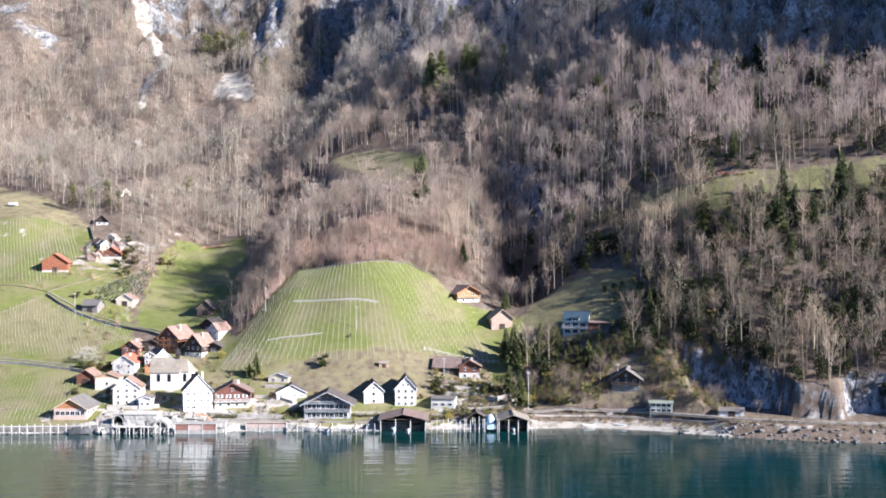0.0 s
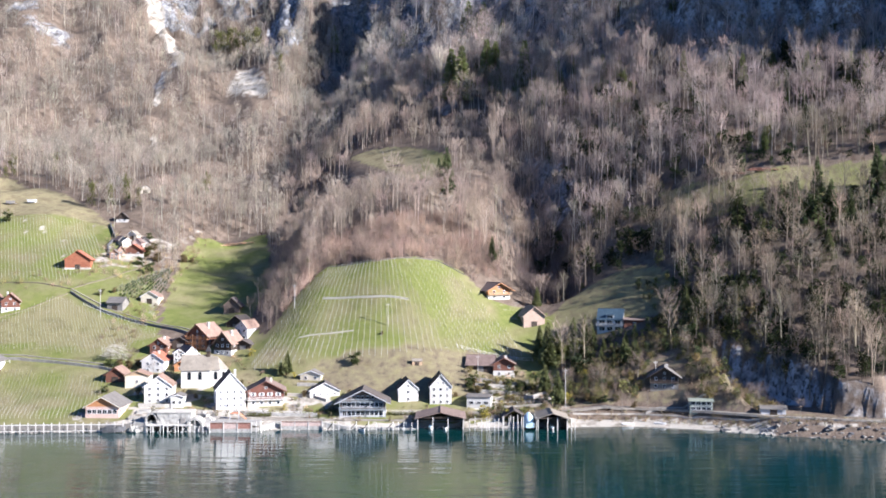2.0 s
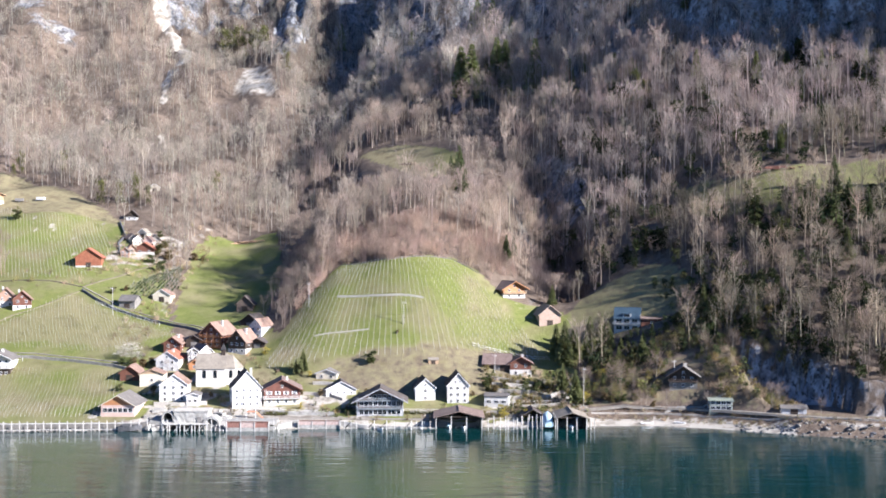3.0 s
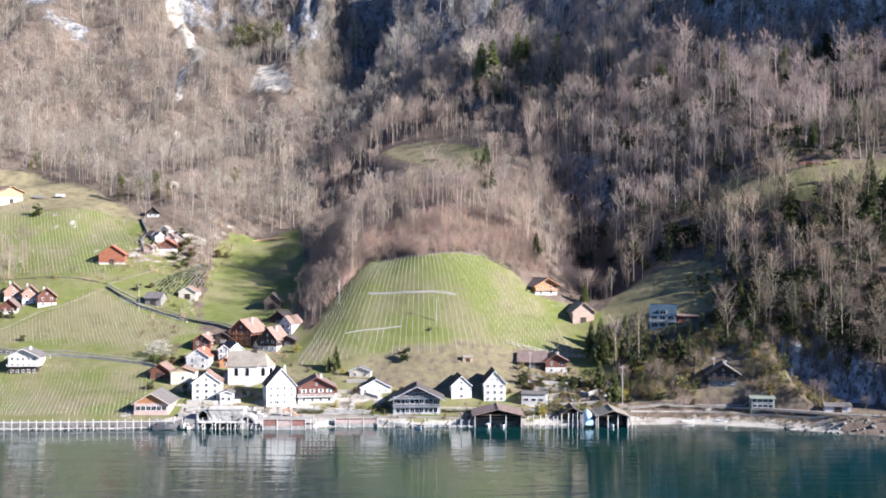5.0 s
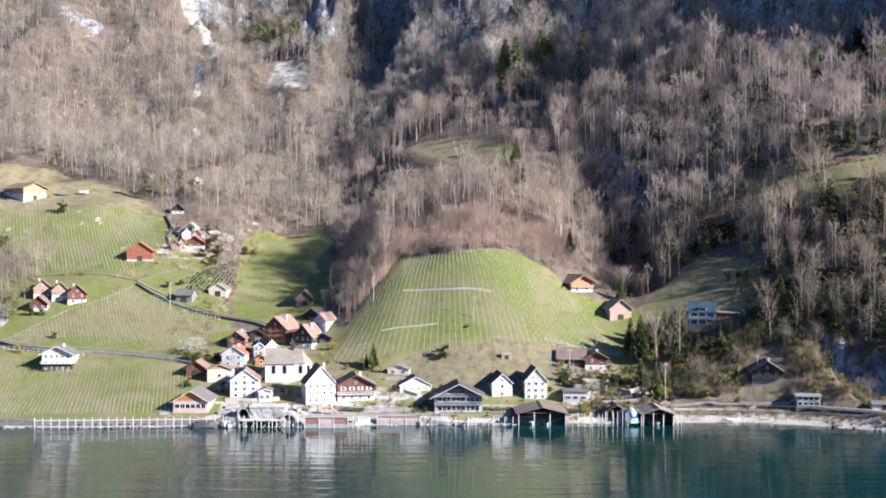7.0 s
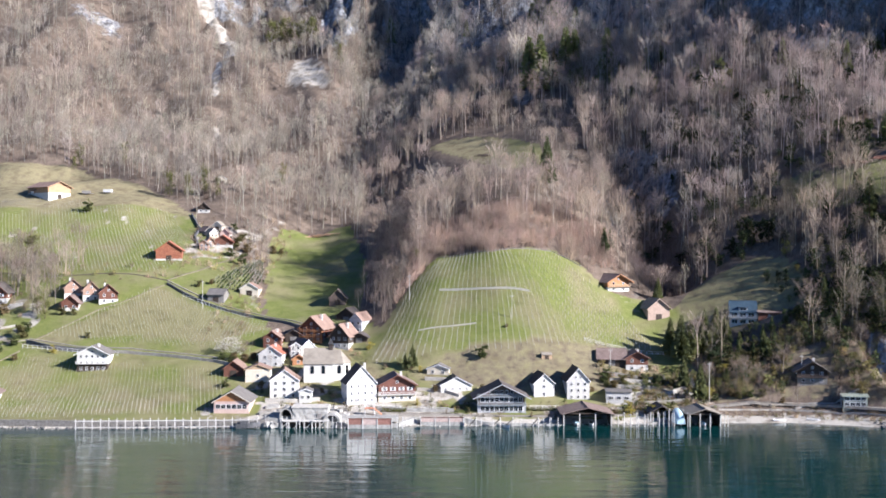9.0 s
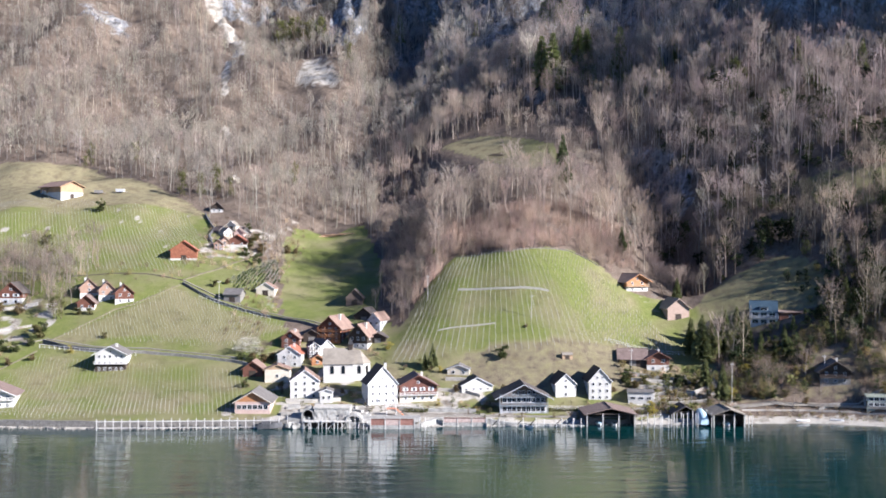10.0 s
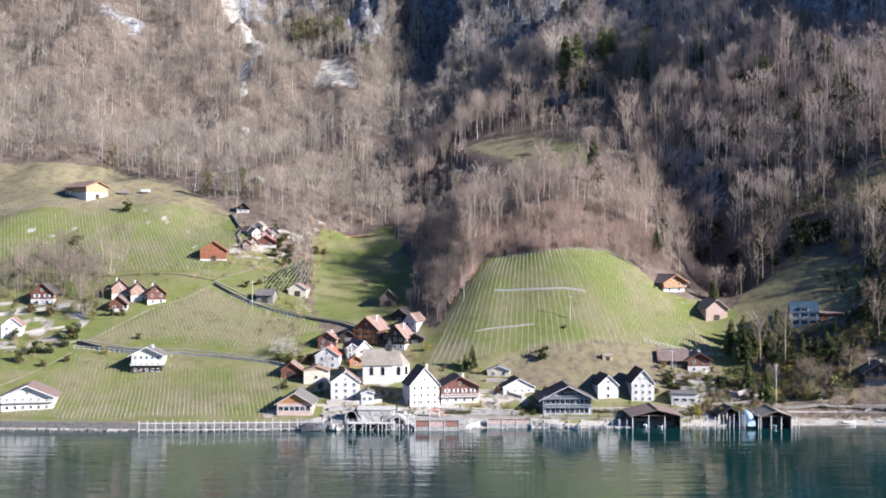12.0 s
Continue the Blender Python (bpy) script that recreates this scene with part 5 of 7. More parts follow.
def slipway():
    """The old concrete quay house on its trestle, the vaults and the moored barge."""
    root = thing("jetty", pose(-114, 386.8, 0), "pale timber trestle with dark gaps under the quay house", "jetty")
    part("deck", box(bmesh.new(), -9, 8, -0.6, 2.6, 2.35, 2.65), WOOD_POST, root)
    for k in range(7):
        x = -8.6 + 2.7 * k
        part("jetty_post", box(bmesh.new(), x - 0.17, x + 0.17, -0.5, -0.18, -3, 2.5 + 1.2 * (k % 3 == 0)), WOOD_POST, root)
    for k in range(4):
        part("brace", beam(bmesh.new(), (-8.4 + 4.2 * k, -0.35, 0.1), (-6.2 + 4.2 * k, -0.35, 2.2), 0.11), WOOD_POST, root)
    # dark sheet in place of the shade between the posts
    part("back_wall", box(bmesh.new(), -9, 8, 2.0, 2.2, -2, 2.3), WOOD_DARK, root, "dark sheet standing for the shade under the deck")
    body = thing("quay_house", pose(-112.8, 389.0, 2.6), "weathered grey concrete quay house with a stained front", "building")
    part("wall", rough_block(bmesh.new(), -6.2, 6.2, 0.0, 6.5, -3.0, 4.2, 3), MOSSY, body)
    part("coping", rough_block(bmesh.new(), -6.5, 6.5, -0.3, 7.0, 4.15, 4.6, 5, 0.12), STONE_PALE, body)
    part("hatch", box(bmesh.new(), 2.4, 4.0, -0.34, 0.1, 0.3, 2.2), WOOD_GREY, body)
    vault(-121.3, 389.2, 2.5, 2.3, 4.4, 6.0, "pale concrete vault with a dark opening above the trestle")
    vault(-105.2, 388.2, 0.4, 3.0, 4.6, 6.0, "pale concrete vault over a slipway")
    ramp_way = thing("slip_steps", pose(-101.8, 386.2, 0), "dark timber slip steps beside the screen", "steps")
    for k in range(4):
        part("step", box(bmesh.new(), -1.6, 1.4, 0.6 * k, 0.6 * k + 0.5, 0.1 + 0.5 * k, 0.3 + 0.5 * k), WOOD_GREY, ramp_way)
    part("side_beam", beam(bmesh.new(), (-1.6, 0, 0.1), (-1.6, 2.6, 2.2), 0.14), WOOD_POST, ramp_way)
    part("side_beam", beam(bmesh.new(), (1.4, 0, 0.1), (1.4, 2.6, 2.2), 0.14), WOOD_POST, ramp_way)
    barge = thing("work_barge", pose(-134.0, 386.6, 0), "dark moored work barge beside the fence", "boat")
    part("hull", hull(8.4, 3.4, 1.9), STONE_DARK, barge)
    part("cabin", box(bmesh.new(), -2.6, 0.2, -1.1, 1.1, 1.2, 2.9), STONE_DARK, barge)
    part("mast", beam(bmesh.new(), (3.2, 0, 1.0), (3.2, 0, 4.4), 0.22), WOOD_POST, barge)
    r = random.Random(17)
    for k in range(26):
        x, y = r.uniform(-130, -100), r.uniform(394.5, 407)
        w, dd, h = r.uniform(0.6, 2.4), r.uniform(0.5, 1.3), r.uniform(0.4, 1.3)
        ob = new("stone_block", mesh_from("stone_block", rough_block(bmesh.new(), -w, w, -dd, dd, -0.6, h, k, 0.2, 0.9), (MOSSY, STONE, STONE_PALE, MOSSY)[k % 4]))
        ob.matrix_world = pose(x, y, height(x, y), 0, 0, r.uniform(-25, 25))
        tagged(ob, "rough weathered stone block on the quay terrace", "stone block", "stone blocks on the quay")
    for k in range(22):
        x, y = r.uniform(-130, -122.5), r.uniform(386.5, 389.5)
        size = r.uniform(0.4, 0.9)
        ob = new("quay_boulder", mesh_from("quay_boulder", rough_block(bmesh.new(), -size, size, -size * 0.8, size * 0.8, -size, size, k + 40, 0.35, 0.6), (STONE, MOSSY)[k % 2]))
        ob.matrix_world = pose(x, y, max(0.2, height(x, y)) + r.uniform(0, 1.2), r.uniform(-20, 20), r.uniform(-20, 20), r.uniform(0, 90))
        tagged(ob, "grey boulder heaped against the quay", "rock", "boulders against the quay")


slipway()


def frame_stand():
    root = thing("playground_frame", pose(-92.5, 397.5, height(-92.5, 397.5)), "orange-red climbing frame with pale poles", "climbing frame")
    for x in (-1.8, 1.8):
        for y in (0, 2.2):
            part("pole", beam(bmesh.new(), (x, y, -0.5), (x * 0.8, 1.1, 5.6), 0.09), WHITE_PAINT, root)
    part("platform", box(bmesh.new(), -1.7, 1.7, 0.1, 2.1, 2.6, 2.9), ORANGE, root)
    part("slide", prism(bmesh.new(), [(1.6, 2.9), (4.4, 0.5), (4.4, 0.2), (1.6, 2.5)], 0.5, 1.5), ORANGE, root)


frame_stand()


def utility_pole(x, y, tall, label="tall pale utility pole"):
    root = thing("utility_pole", pose(x, y, height(x, y)), label, "pole", "utility poles")
    part("mast", beam(bmesh.new(), (0, 0, -1), (0, 0, tall), 0.13, 0.09, 6), WOOD_POST, root)
    part("crossarm", box(bmesh.new(), -0.8, 0.8, -0.08, 0.08, tall - 0.9, tall - 0.74), WOOD_POST, root)
    for x in (-0.7, 0.7):
        part("insulator", beam(bmesh.new(), (x, 0, tall - 0.74), (x, 0, tall - 0.5), 0.06), WHITE_PAINT, root)


utility_pole(-80.4, 473, 11)
utility_pole(-174.4, 494.5, 13)
utility_pole(33.9, 414, 15)
utility_pole(-37.5, 453.5, 10, "pale pole in the middle of the vineyard")
utility_pole(0.5, 437, 8, "pale pole beside the chalet")
utility_pole(70, 418, 9, "pale pole beside the dark chalet")
utility_pole(-88, 405, 9, "white flagpole in the garden")


def trailer(x, y, turn, body, label):
    root = thing("trailer", pose(x, y, height(x, y), 0, 0, turn), label, "trailer")
    part("body", box(bmesh.new(), -2.4, 2.4, -1, 1, 0.7, 2.3), body, root)
    part("drawbar", beam(bmesh.new(), (2.4, 0, 0.7), (4.0, 0, 0.5), 0.07), METAL, root)
    for s in (-1, 1):
        bm = bmesh.new()
        beam(bm, (0, s * 0.85, 0.42), (0, s * 1.1, 0.42), 0.42, sides=12)
        part("wheel", bm, STONE_DARK, root)


trailer(-274, 634, 10, WOOD_GREY, "grey farm trailer beside the barn")
trailer(-262, 636, -5, WHITE_PAINT, "white covered trailer beside the farm lane")
trailer(-302, 628, 20, WHITE_PAINT, "white trailer beside the farm barn")


def farm_lean_to():
    root = thing("lean_to", pose(-299, 626, height(-299, 626) - 0.3), "open lean-to with a low brown roof beside the barn", "lean-to")
    part("roof", prism(bmesh.new(), [(-5, 2.6), (5, 5.6), (5, 5.9), (-5, 2.9)], -0.8, 9), TILE_BROWN, root)
    part("back_wall", box(bmesh.new(), -4.6, 4.8, 8, 8.2, -2, 3), WOOD_DARK, root)
    for x in (-4.5, 0, 4.5):
        part("post", box(bmesh.new(), x - 0.12, x + 0.12, 0, 0.24, -2, 4.0 + 0.3 * x), WOOD_DARK, root)


farm_lean_to()


def logs(x, y, turn, n, long, material, label, stray=0.25):
    root = thing("log_pile", pose(x, y, height(x, y), 0, 0, turn), label, "logs")
    rng = random.Random(int(x * 7 + y))
    for k in range(n):
        a = rng.uniform(-stray, stray)
        ox, oy = rng.uniform(-2, 2) * (1 + 3 * stray), rng.uniform(-1.5, 1.5)
        z = 0.25 + 0.45 * (k % 3)
        part("log", beam(bmesh.new(), (ox - long / 2 * math.cos(a), oy - long / 2 * math.sin(a), z), (ox + long / 2 * math.cos(a), oy + long / 2 * math.sin(a), z), 0.28, 0.2, 7), material, root)


logs(-139, 618, 4, 7, 11, TIMBER_FRESH, "fresh-cut trunks lying at the meadow's upper edge")
logs(-131, 616, -12, 5, 9, TIMBER_FRESH, "fresh-cut trunks lying at the meadow's upper edge")
logs(140, 503, 10, 16, 6, WOOD_ROSE, "tangle of felled trunks on the hillside bench", 0.9)
logs(128, 506, -8, 9, 5, WOOD_ROSE, "reddish felled trunks beside the hillside bench", 0.8)
logs(-40, 637, 0, 4, 8, WOOD_DARK, "dark trunks lying on the upper clearing")

# rubble heaped against the foot of the sea wall
def rubble(name, line, n, low, high, material, label, seed):
    r = random.Random(seed)
    bm = bmesh.new()
    for k in range(n):
        x = r.uniform(*line)
        y = float(shore(x)) + r.uniform(-1.9, 0.4)
        size = r.uniform(low, high)
        made = bmesh.ops.create_icosphere(bm, subdivisions=1, radius=size)["verts"]
        m = pose(x, y, max(height(x, y), -0.2) + size * 0.2, r.uniform(0, 180), r.uniform(0, 180), r.uniform(0, 360))
        for v in made:
            v.co = m @ (v.co * r.uniform(0.7, 1.25))
    return tagged(new(name, mesh_from(name, bm, material)), label, "rubble", kind="stuff")


rubble("rubble", (-420, -130), 420, 0.25, 0.75, STONE_MID, "grey rubble heaped at the foot of the sea wall", 61)
rubble("rubble", (-128, 36), 160, 0.2, 0.5, STONE_PALE, "pale stones along the village waterline", 62)


def rail_fence(points, label, tall=1.1):
    """Posts and two rails that follow the ground."""
    (x0, y0), (x1, y1) = points
    n = max(2, int(math.hypot(x1 - x0, y1 - y0) / 2.2))
    root = thing("garden_fence", pose(x0, y0, height(x0, y0)), label, "fence", "garden fences")
    line = [Vector((x0 + (x1 - x0) * i / n, y0 + (y1 - y0) * i / n, 0)) for i in range(n + 1)]
    for p in line:
        p.z = height(p.x, p.y)
    base = Vector((x0, y0, height(x0, y0)))
    for p in line:
        q = p - base
        part("post", beam(bmesh.new(), (q.x, q.y, q.z - 0.4), (q.x, q.y, q.z + tall), 0.07), WHITE_PAINT, root)
    for a, b in zip(line, line[1:]):
        for z in (0.5, tall - 0.08):
            part("rail", beam(bmesh.new(), a - base + Vector((0, 0, z)), b - base + Vector((0, 0, z)), 0.05, sides=4), WHITE_PAINT, root)


rail_fence([(-8, 449), (24, 448)], "pale railing along the slope behind the chalet", 1.4)
rail_fence([(-36, 409.5), (-8, 410)], "pale railing before the white houses")
rail_fence([(2, 417), (24, 418)], "white railing on the garden terrace")
rail_fence([(-95, 407), (-64, 406)], "pale railing above the quay garden")
rail_fence([(-243, 463), (-200, 454)], "pale railing along the lower lane wall", 1.6)
rail_fence([(-186, 505.5), (-150, 485)], "pale railing along the upper lane wall", 1.6)


def braced_post(x, y, tall):
    """A landing post with a slanting stay behind it."""
    root = thing("landing_post", pose(x, y, 0), "pale landing post with a dark slanting stay", "post", "landing posts before the inn")
    part("post", beam(bmesh.new(), (0, 0, -3), (0, 0, tall), 0.17, 0.15, 6), WOOD_POST, root)
    part("stay", beam(bmesh.new(), (-2.4, 1.8, 0.2), (-0.1, 0.1, tall - 0.5), 0.14, sides=5), WOOD_DARK, root)


for x in (-54.5, -46.0, -41.5, -32.5, -28.5):
    braced_post(x, 390.2, 3.4)

# boulders along the eastern shore
ROCKS = []
for k in range(5):
    bm = bmesh.new()
    bmesh.ops.create_icosphere(bm, subdivisions=2, radius=1)
    for v in bm.verts:
        n = noise.noise(v.co * 1.3 + Vector((k * 9, 0, 0))) * 0.45
        v.co *= 1 + n
        v.co.z *= 0.62
    ROCKS.append(mesh_from("boulder", bm, (STONE_MID, STONE_DARK, STONE_MID)[k % 3]))
for k in range(230):
    x = rng.uniform(88, 195) if k % 5 else rng.uniform(-330, -195)
    off = rng.uniform(-0.6, 6.5) if x > 0 else rng.uniform(-1.6, 0.6)
    y = float(shore(x)) + off
    r = rng.uniform(0.25, 0.85)
    ob = new("boulder", ROCKS[rng.randrange(5)])
    ob.matrix_world = pose(x, y, height(x, y) + r * 0.15, rng.uniform(-20, 20), rng.uniform(-20, 20), rng.uniform(0, 360)) @ Matrix.Diagonal((r * 1.3, r, r, 1))
    tagged(ob, "rough grey boulder on the lake shore", "rock", "boulders along the shore")

# small sheds near the eastern road
house("shed", 109, 394.0, 5.2, 9, 4, 2.4, 0.7, -6, PLASTER_GREY, label="low pale grey shed with a sheet roof beside the lake road", roof=TILE_GREY, floors=0, side=True)
house("greenhouse", 84.0, 402.0, 5.6, 8.5, 5, 3.6, 0.5, -8, GREENHOUSE, label="pale green glass greenhouse below the dark chalet", roof=GREENHOUSE, floors=2, per=4, win=(1.5, 1.3), side=True)


# ---- trees ----
def fan(rng, n, axis, spread):
    """n directions scattered round an axis."""
    v = np.asarray(axis, float) + rng.normal(0, spread, (n, 3))
    return v / np.linalg.norm(v, axis=1, keepdims=True)


class Sprigs:
    """Gathers thin tapering bars and leaves as triangles with a tone each."""

    def __init__(self):
        self.v, self.f, self.c, self.n, self.split = [], [], [], 0, 0

    def add(self, verts, faces, tone):
        self.v.append(verts)
        self.f.append(np.asarray(faces) + self.n)
        self.c.append(np.broadcast_to(tone, (len(verts), 3)))
        self.n += len(verts)

    def bar(self, a, b, ra, rb, tone, sides=3):
        a, b = np.asarray(a, float), np.asarray(b, float)
        w = b - a
        u = np.cross(w, (0.3, 0.9, 0.2))
        u /= np.linalg.norm(u) + 1e-9
        v = np.cross(w, u)
        v /= np.linalg.norm(v) + 1e-9
        k = np.arange(sides) * 2 * np.pi / sides
        ring = np.cos(k)[:, None] * u + np.sin(k)[:, None] * v
        faces = []
        for i in range(sides):
            j = (i + 1) % sides
            faces += [(i, j, sides + j), (i, sides + j, sides + i)]
        self.add(np.vstack([a + ring * ra, b + ring * rb]), faces, tone)

    def slivers(self, rng, starts, ends, width, tone):
        """One narrow triangle for each twig."""
        n = len(starts)
        side = np.cross(ends - starts, rng.normal(0, 1, (n, 3)))
        side /= np.linalg.norm(side, axis=1, keepdims=True) + 1e-9
        side *= np.asarray(width).reshape(-1, 1) * 0.5
        verts = np.stack([starts - side, starts + side, ends], 1).reshape(-1, 3)
        self.add(verts, np.arange(3 * n).reshape(-1, 3), tone)

    def trunk_done(self):
        self.split = sum(len(f) for f in self.f)

    def done(self):
        return np.vstack(self.v), np.vstack(self.f), np.vstack(self.c), self.split


def bare_tree(seed, tall, wide, low=0.35, twigs=150, bark=(0.25, 0.21, 0.18), twig=(0.235, 0.175, 0.135), thick=0.085, limbs=11):
    """A leafless broadleaf tree: tapered trunk, steeply rising limbs, a haze of fine upright twigs."""
    rng, s = np.random.default_rng(seed), Sprigs()
    lean = rng.normal(0, 0.03, 2)
    knots = [np.array((lean[0] * tall * k + rng.normal(0, 0.15), lean[1] * tall * k + rng.normal(0, 0.15), tall * k)) for k in (0, 0.3, 0.6, 0.95)]
    knots[0][2] = -1.0
    radii = (tall * 0.0115, tall * 0.009, tall * 0.0055, 0.03)
    for i in range(3):
        s.bar(knots[i], knots[i + 1], radii[i], radii[i + 1], bark, 4 if i == 0 else 3)
    s.trunk_done()
    per = int(twigs * 0.6) // limbs
    for i in range(limbs):
        k = low + (0.86 - low) * (i + rng.random()) / limbs
        start = np.array((lean[0] * tall * k, lean[1] * tall * k, tall * k))
        a = 2.4 * i + rng.normal(0, 0.5)
        u = (k - low) / (1.0 - low)
        reach = wide * 0.5 * math.sqrt(max(0.08, 1 - (u * 1.05) ** 2)) * rng.uniform(0.7, 1.1)
        lift = min(reach * rng.uniform(1.0, 2.1), tall * (1.02 - k))
        end = start + np.array((math.cos(a) * reach, math.sin(a) * reach, lift))
        s.slivers(rng, start[None], end[None], np.full(1, tall * 0.0065), bark)
        along = start + (end - start) * rng.uniform(0.2, 1.0, (per, 1)) ** 0.7
        out = fan(rng, per, (math.cos(a) * 0.4, math.sin(a) * 0.4, 0.8), 0.42)
        length = rng.uniform(0.10, 0.24, (per, 1)) * wide + 0.4
        s.slivers(rng, along, along + out * length, rng.uniform(0.6, 1.4, per) * thick, twig)
    # the fine outer twigs that round the crown off
    n = twigs - per * limbs
    way = fan(rng, n, (0, 0, 0.45), 0.75)
    mid, tops = tall * (low + 0.98) / 2, tall * (0.98 - low) / 2
    p = way * (wide * 0.5, wide * 0.5, tops) * rng.uniform(0.5, 0.95, (n, 1)) + (lean[0] * mid, lean[1] * mid, mid)
    s.slivers(rng, p, p + (way * 0.45 + (0, 0, 0.75)) * (rng.uniform(0.08, 0.2, (n, 1)) * wide + 0.3), rng.uniform(0.6, 1.3, n) * thick, twig)
    return s.done()


def shrub(seed, tall, wide, stems=40, tone=(0.30, 0.22, 0.18), thick=0.09):
    """A thicket of upright leafless stems."""
    rng, s = np.random.default_rng(seed), Sprigs()
    base = np.column_stack([rng.normal(0, wide * 0.2, (stems, 2)), np.full(stems, -0.4)])
    top = base + fan(rng, stems, (0, 0, 1), 0.28) * rng.uniform(0.5, 1.0, (stems, 1)) * tall
    s.slivers(rng, base, top, np.full(stems, thick), tone)
    n = stems * 2
    pick = rng.integers(0, stems, n)
    mid = base[pick] + (top - base)[pick] * rng.uniform(0.35, 0.9, (n, 1))
    s.slivers(rng, mid, mid + fan(rng, n, (0, 0, 0.8), 0.5) * rng.uniform(0.15, 0.35, (n, 1)) * tall, np.full(n, thick * 0.8), tone)
    return s.done()


def conifer(seed, tall, wide, tone=(0.045, 0.072, 0.032), sprays=300, slim=1.0):
    """A spruce: a straight trunk and drooping sprays in whorls."""
    rng, s = np.random.default_rng(seed), Sprigs()
    s.bar((0, 0, -1), (0, 0, tall * 0.97), tall * 0.012, 0.03, (0.13, 0.095, 0.07), 5)
    s.trunk_done()
    k = np.sort(rng.random(sprays)) ** 0.85 * 0.9 + 0.08
    a = rng.uniform(0, 6.283, sprays)
    reach = wide * 0.5 * (1.03 - k) ** slim * rng.uniform(0.6, 1.1, sprays) + 0.25
    start = np.column_stack([0.1 * np.cos(a), 0.1 * np.sin(a), k * tall])
    end = np.column_stack([reach * np.cos(a), reach * np.sin(a), k * tall - reach * rng.uniform(0.05, 0.4, sprays) + 0.2])
    mid = (start + end) / 2 + (0, 0, 0.1)
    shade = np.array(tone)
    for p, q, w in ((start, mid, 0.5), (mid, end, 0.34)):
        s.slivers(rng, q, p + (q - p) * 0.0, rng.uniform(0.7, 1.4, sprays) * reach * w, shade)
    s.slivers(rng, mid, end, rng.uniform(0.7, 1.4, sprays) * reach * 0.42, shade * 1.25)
    return s.done()


def leafy(seed, tall, wide, tone=(0.085, 0.10, 0.035), leaves=420, trunk=0.25, size=0.45):
    """An evergreen or ivy-grown tree: clumps of leaves round a trunk and limbs."""
    rng, s = np.random.default_rng(seed), Sprigs()
    s.bar((0, 0, -1), (0, 0, tall * 0.85), tall * 0.016, 0.05, (0.16, 0.125, 0.095), 5)
    s.trunk_done()
    clumps = 14
    centre = np.column_stack([rng.normal(0, wide * 0.2, clumps), rng.normal(0, wide * 0.2, clumps), rng.uniform(trunk, 0.93, clumps) * tall])
    for c in centre:
        s.bar((0, 0, c[2] * 0.75), c, 0.08, 0.03, (0.16, 0.125, 0.095))
    n = leaves
    pick = rng.integers(0, clumps, n)
    p = centre[pick] + rng.normal(0, 1, (n, 3)) * (wide * 0.15, wide * 0.15, tall * 0.055)
    s.slivers(rng, p, p + rng.normal(0, 1, (n, 3)) * size, rng.uniform(0.5, 1.2, n) * size * 1.5, np.array(tone))
    return s.done()


def raw_mesh(name, v, f, c):
    data = bpy.data.meshes.new(name)
    data.vertices.add(len(v))
    data.vertices.foreach_set("co", np.ascontiguousarray(v, np.float32).ravel())
    data.loops.add(f.size)
    data.loops.foreach_set("vertex_index", np.ascontiguousarray(f, np.int32).ravel())
    data.polygons.add(len(f))
    data.polygons.foreach_set("loop_start", np.arange(len(f), dtype=np.int32) * 3)
    col = data.attributes.new("tone", "FLOAT_COLOR", "POINT")
    col.data.foreach_set("color", np.column_stack([c, np.ones(len(c))]).astype(np.float32).ravel())
    data.update(calc_edges=True)
    data.materials.append(PLANT)
    return data


def woods(name, kinds, spots, label, seed, tone=(1, 1, 1), vary=0.16, scale=(0.75, 1.2)):
    """Many trees as one body of woodland; spots are rows of x, y."""
    rng = np.random.default_rng(seed)
    z = land(spots[:, 0], spots[:, 1])
    which = rng.integers(0, len(kinds), len(spots))
    vs, fs, cs, n = [], [], [], 0
    for k, (v, f, c, _) in enumerate(kinds):
        at = np.where(which == k)[0]
        if not len(at):
            continue
        a, sc = rng.uniform(0, 6.283, len(at)), rng.uniform(*scale, len(at)) * (1 + 0.14 * waves(spots[at, 0], spots[at, 1], 33, seed % 5 + 1))
        ca, sa = np.cos(a)[:, None], np.sin(a)[:, None]
        x = (v[None, :, 0] * ca - v[None, :, 1] * sa) * sc[:, None] + spots[at, 0][:, None]
        y = (v[None, :, 0] * sa + v[None, :, 1] * ca) * sc[:, None] + spots[at, 1][:, None]
        h = v[None, :, 2] * sc[:, None] + z[at][:, None]
        grove = waves(spots[at, 0], spots[at, 1], 46, seed % 7)
        own = np.clip(rng.normal(1, vary, (len(at), 1, 1)), 0.6, 1.5) * (1 + 0.17 * grove)[:, None, None] * (1 + rng.normal(0, 0.028, (len(at), 1, 3)))
        vs.append(np.stack([x, y, h], -1).reshape(-1, 3))
        fs.append((f[None] + (np.arange(len(at)) * len(v))[:, None, None]).reshape(-1, 3) + n)
        cs.append((c[None] * own * np.array(tone)).reshape(-1, 3))
        n += len(v) * len(at)
    data = raw_mesh(name, np.vstack(vs), np.vstack(fs), np.clip(np.vstack(cs), 0, 0.9))
    return tagged(new(name, data), label, "woodland", kind="stuff")


def sown(x0, x1, y0, y1, gap, seed):
    """Points strewn evenly but not in rows."""
    rng = np.random.default_rng(seed)
    gx, gy = np.meshgrid(np.arange(x0, x1, gap), np.arange(y0, y1, gap))
    p = np.column_stack([gx.ravel(), gy.ravel()]) + rng.uniform(-0.62, 0.62, (gx.size, 2)) * gap
    return p


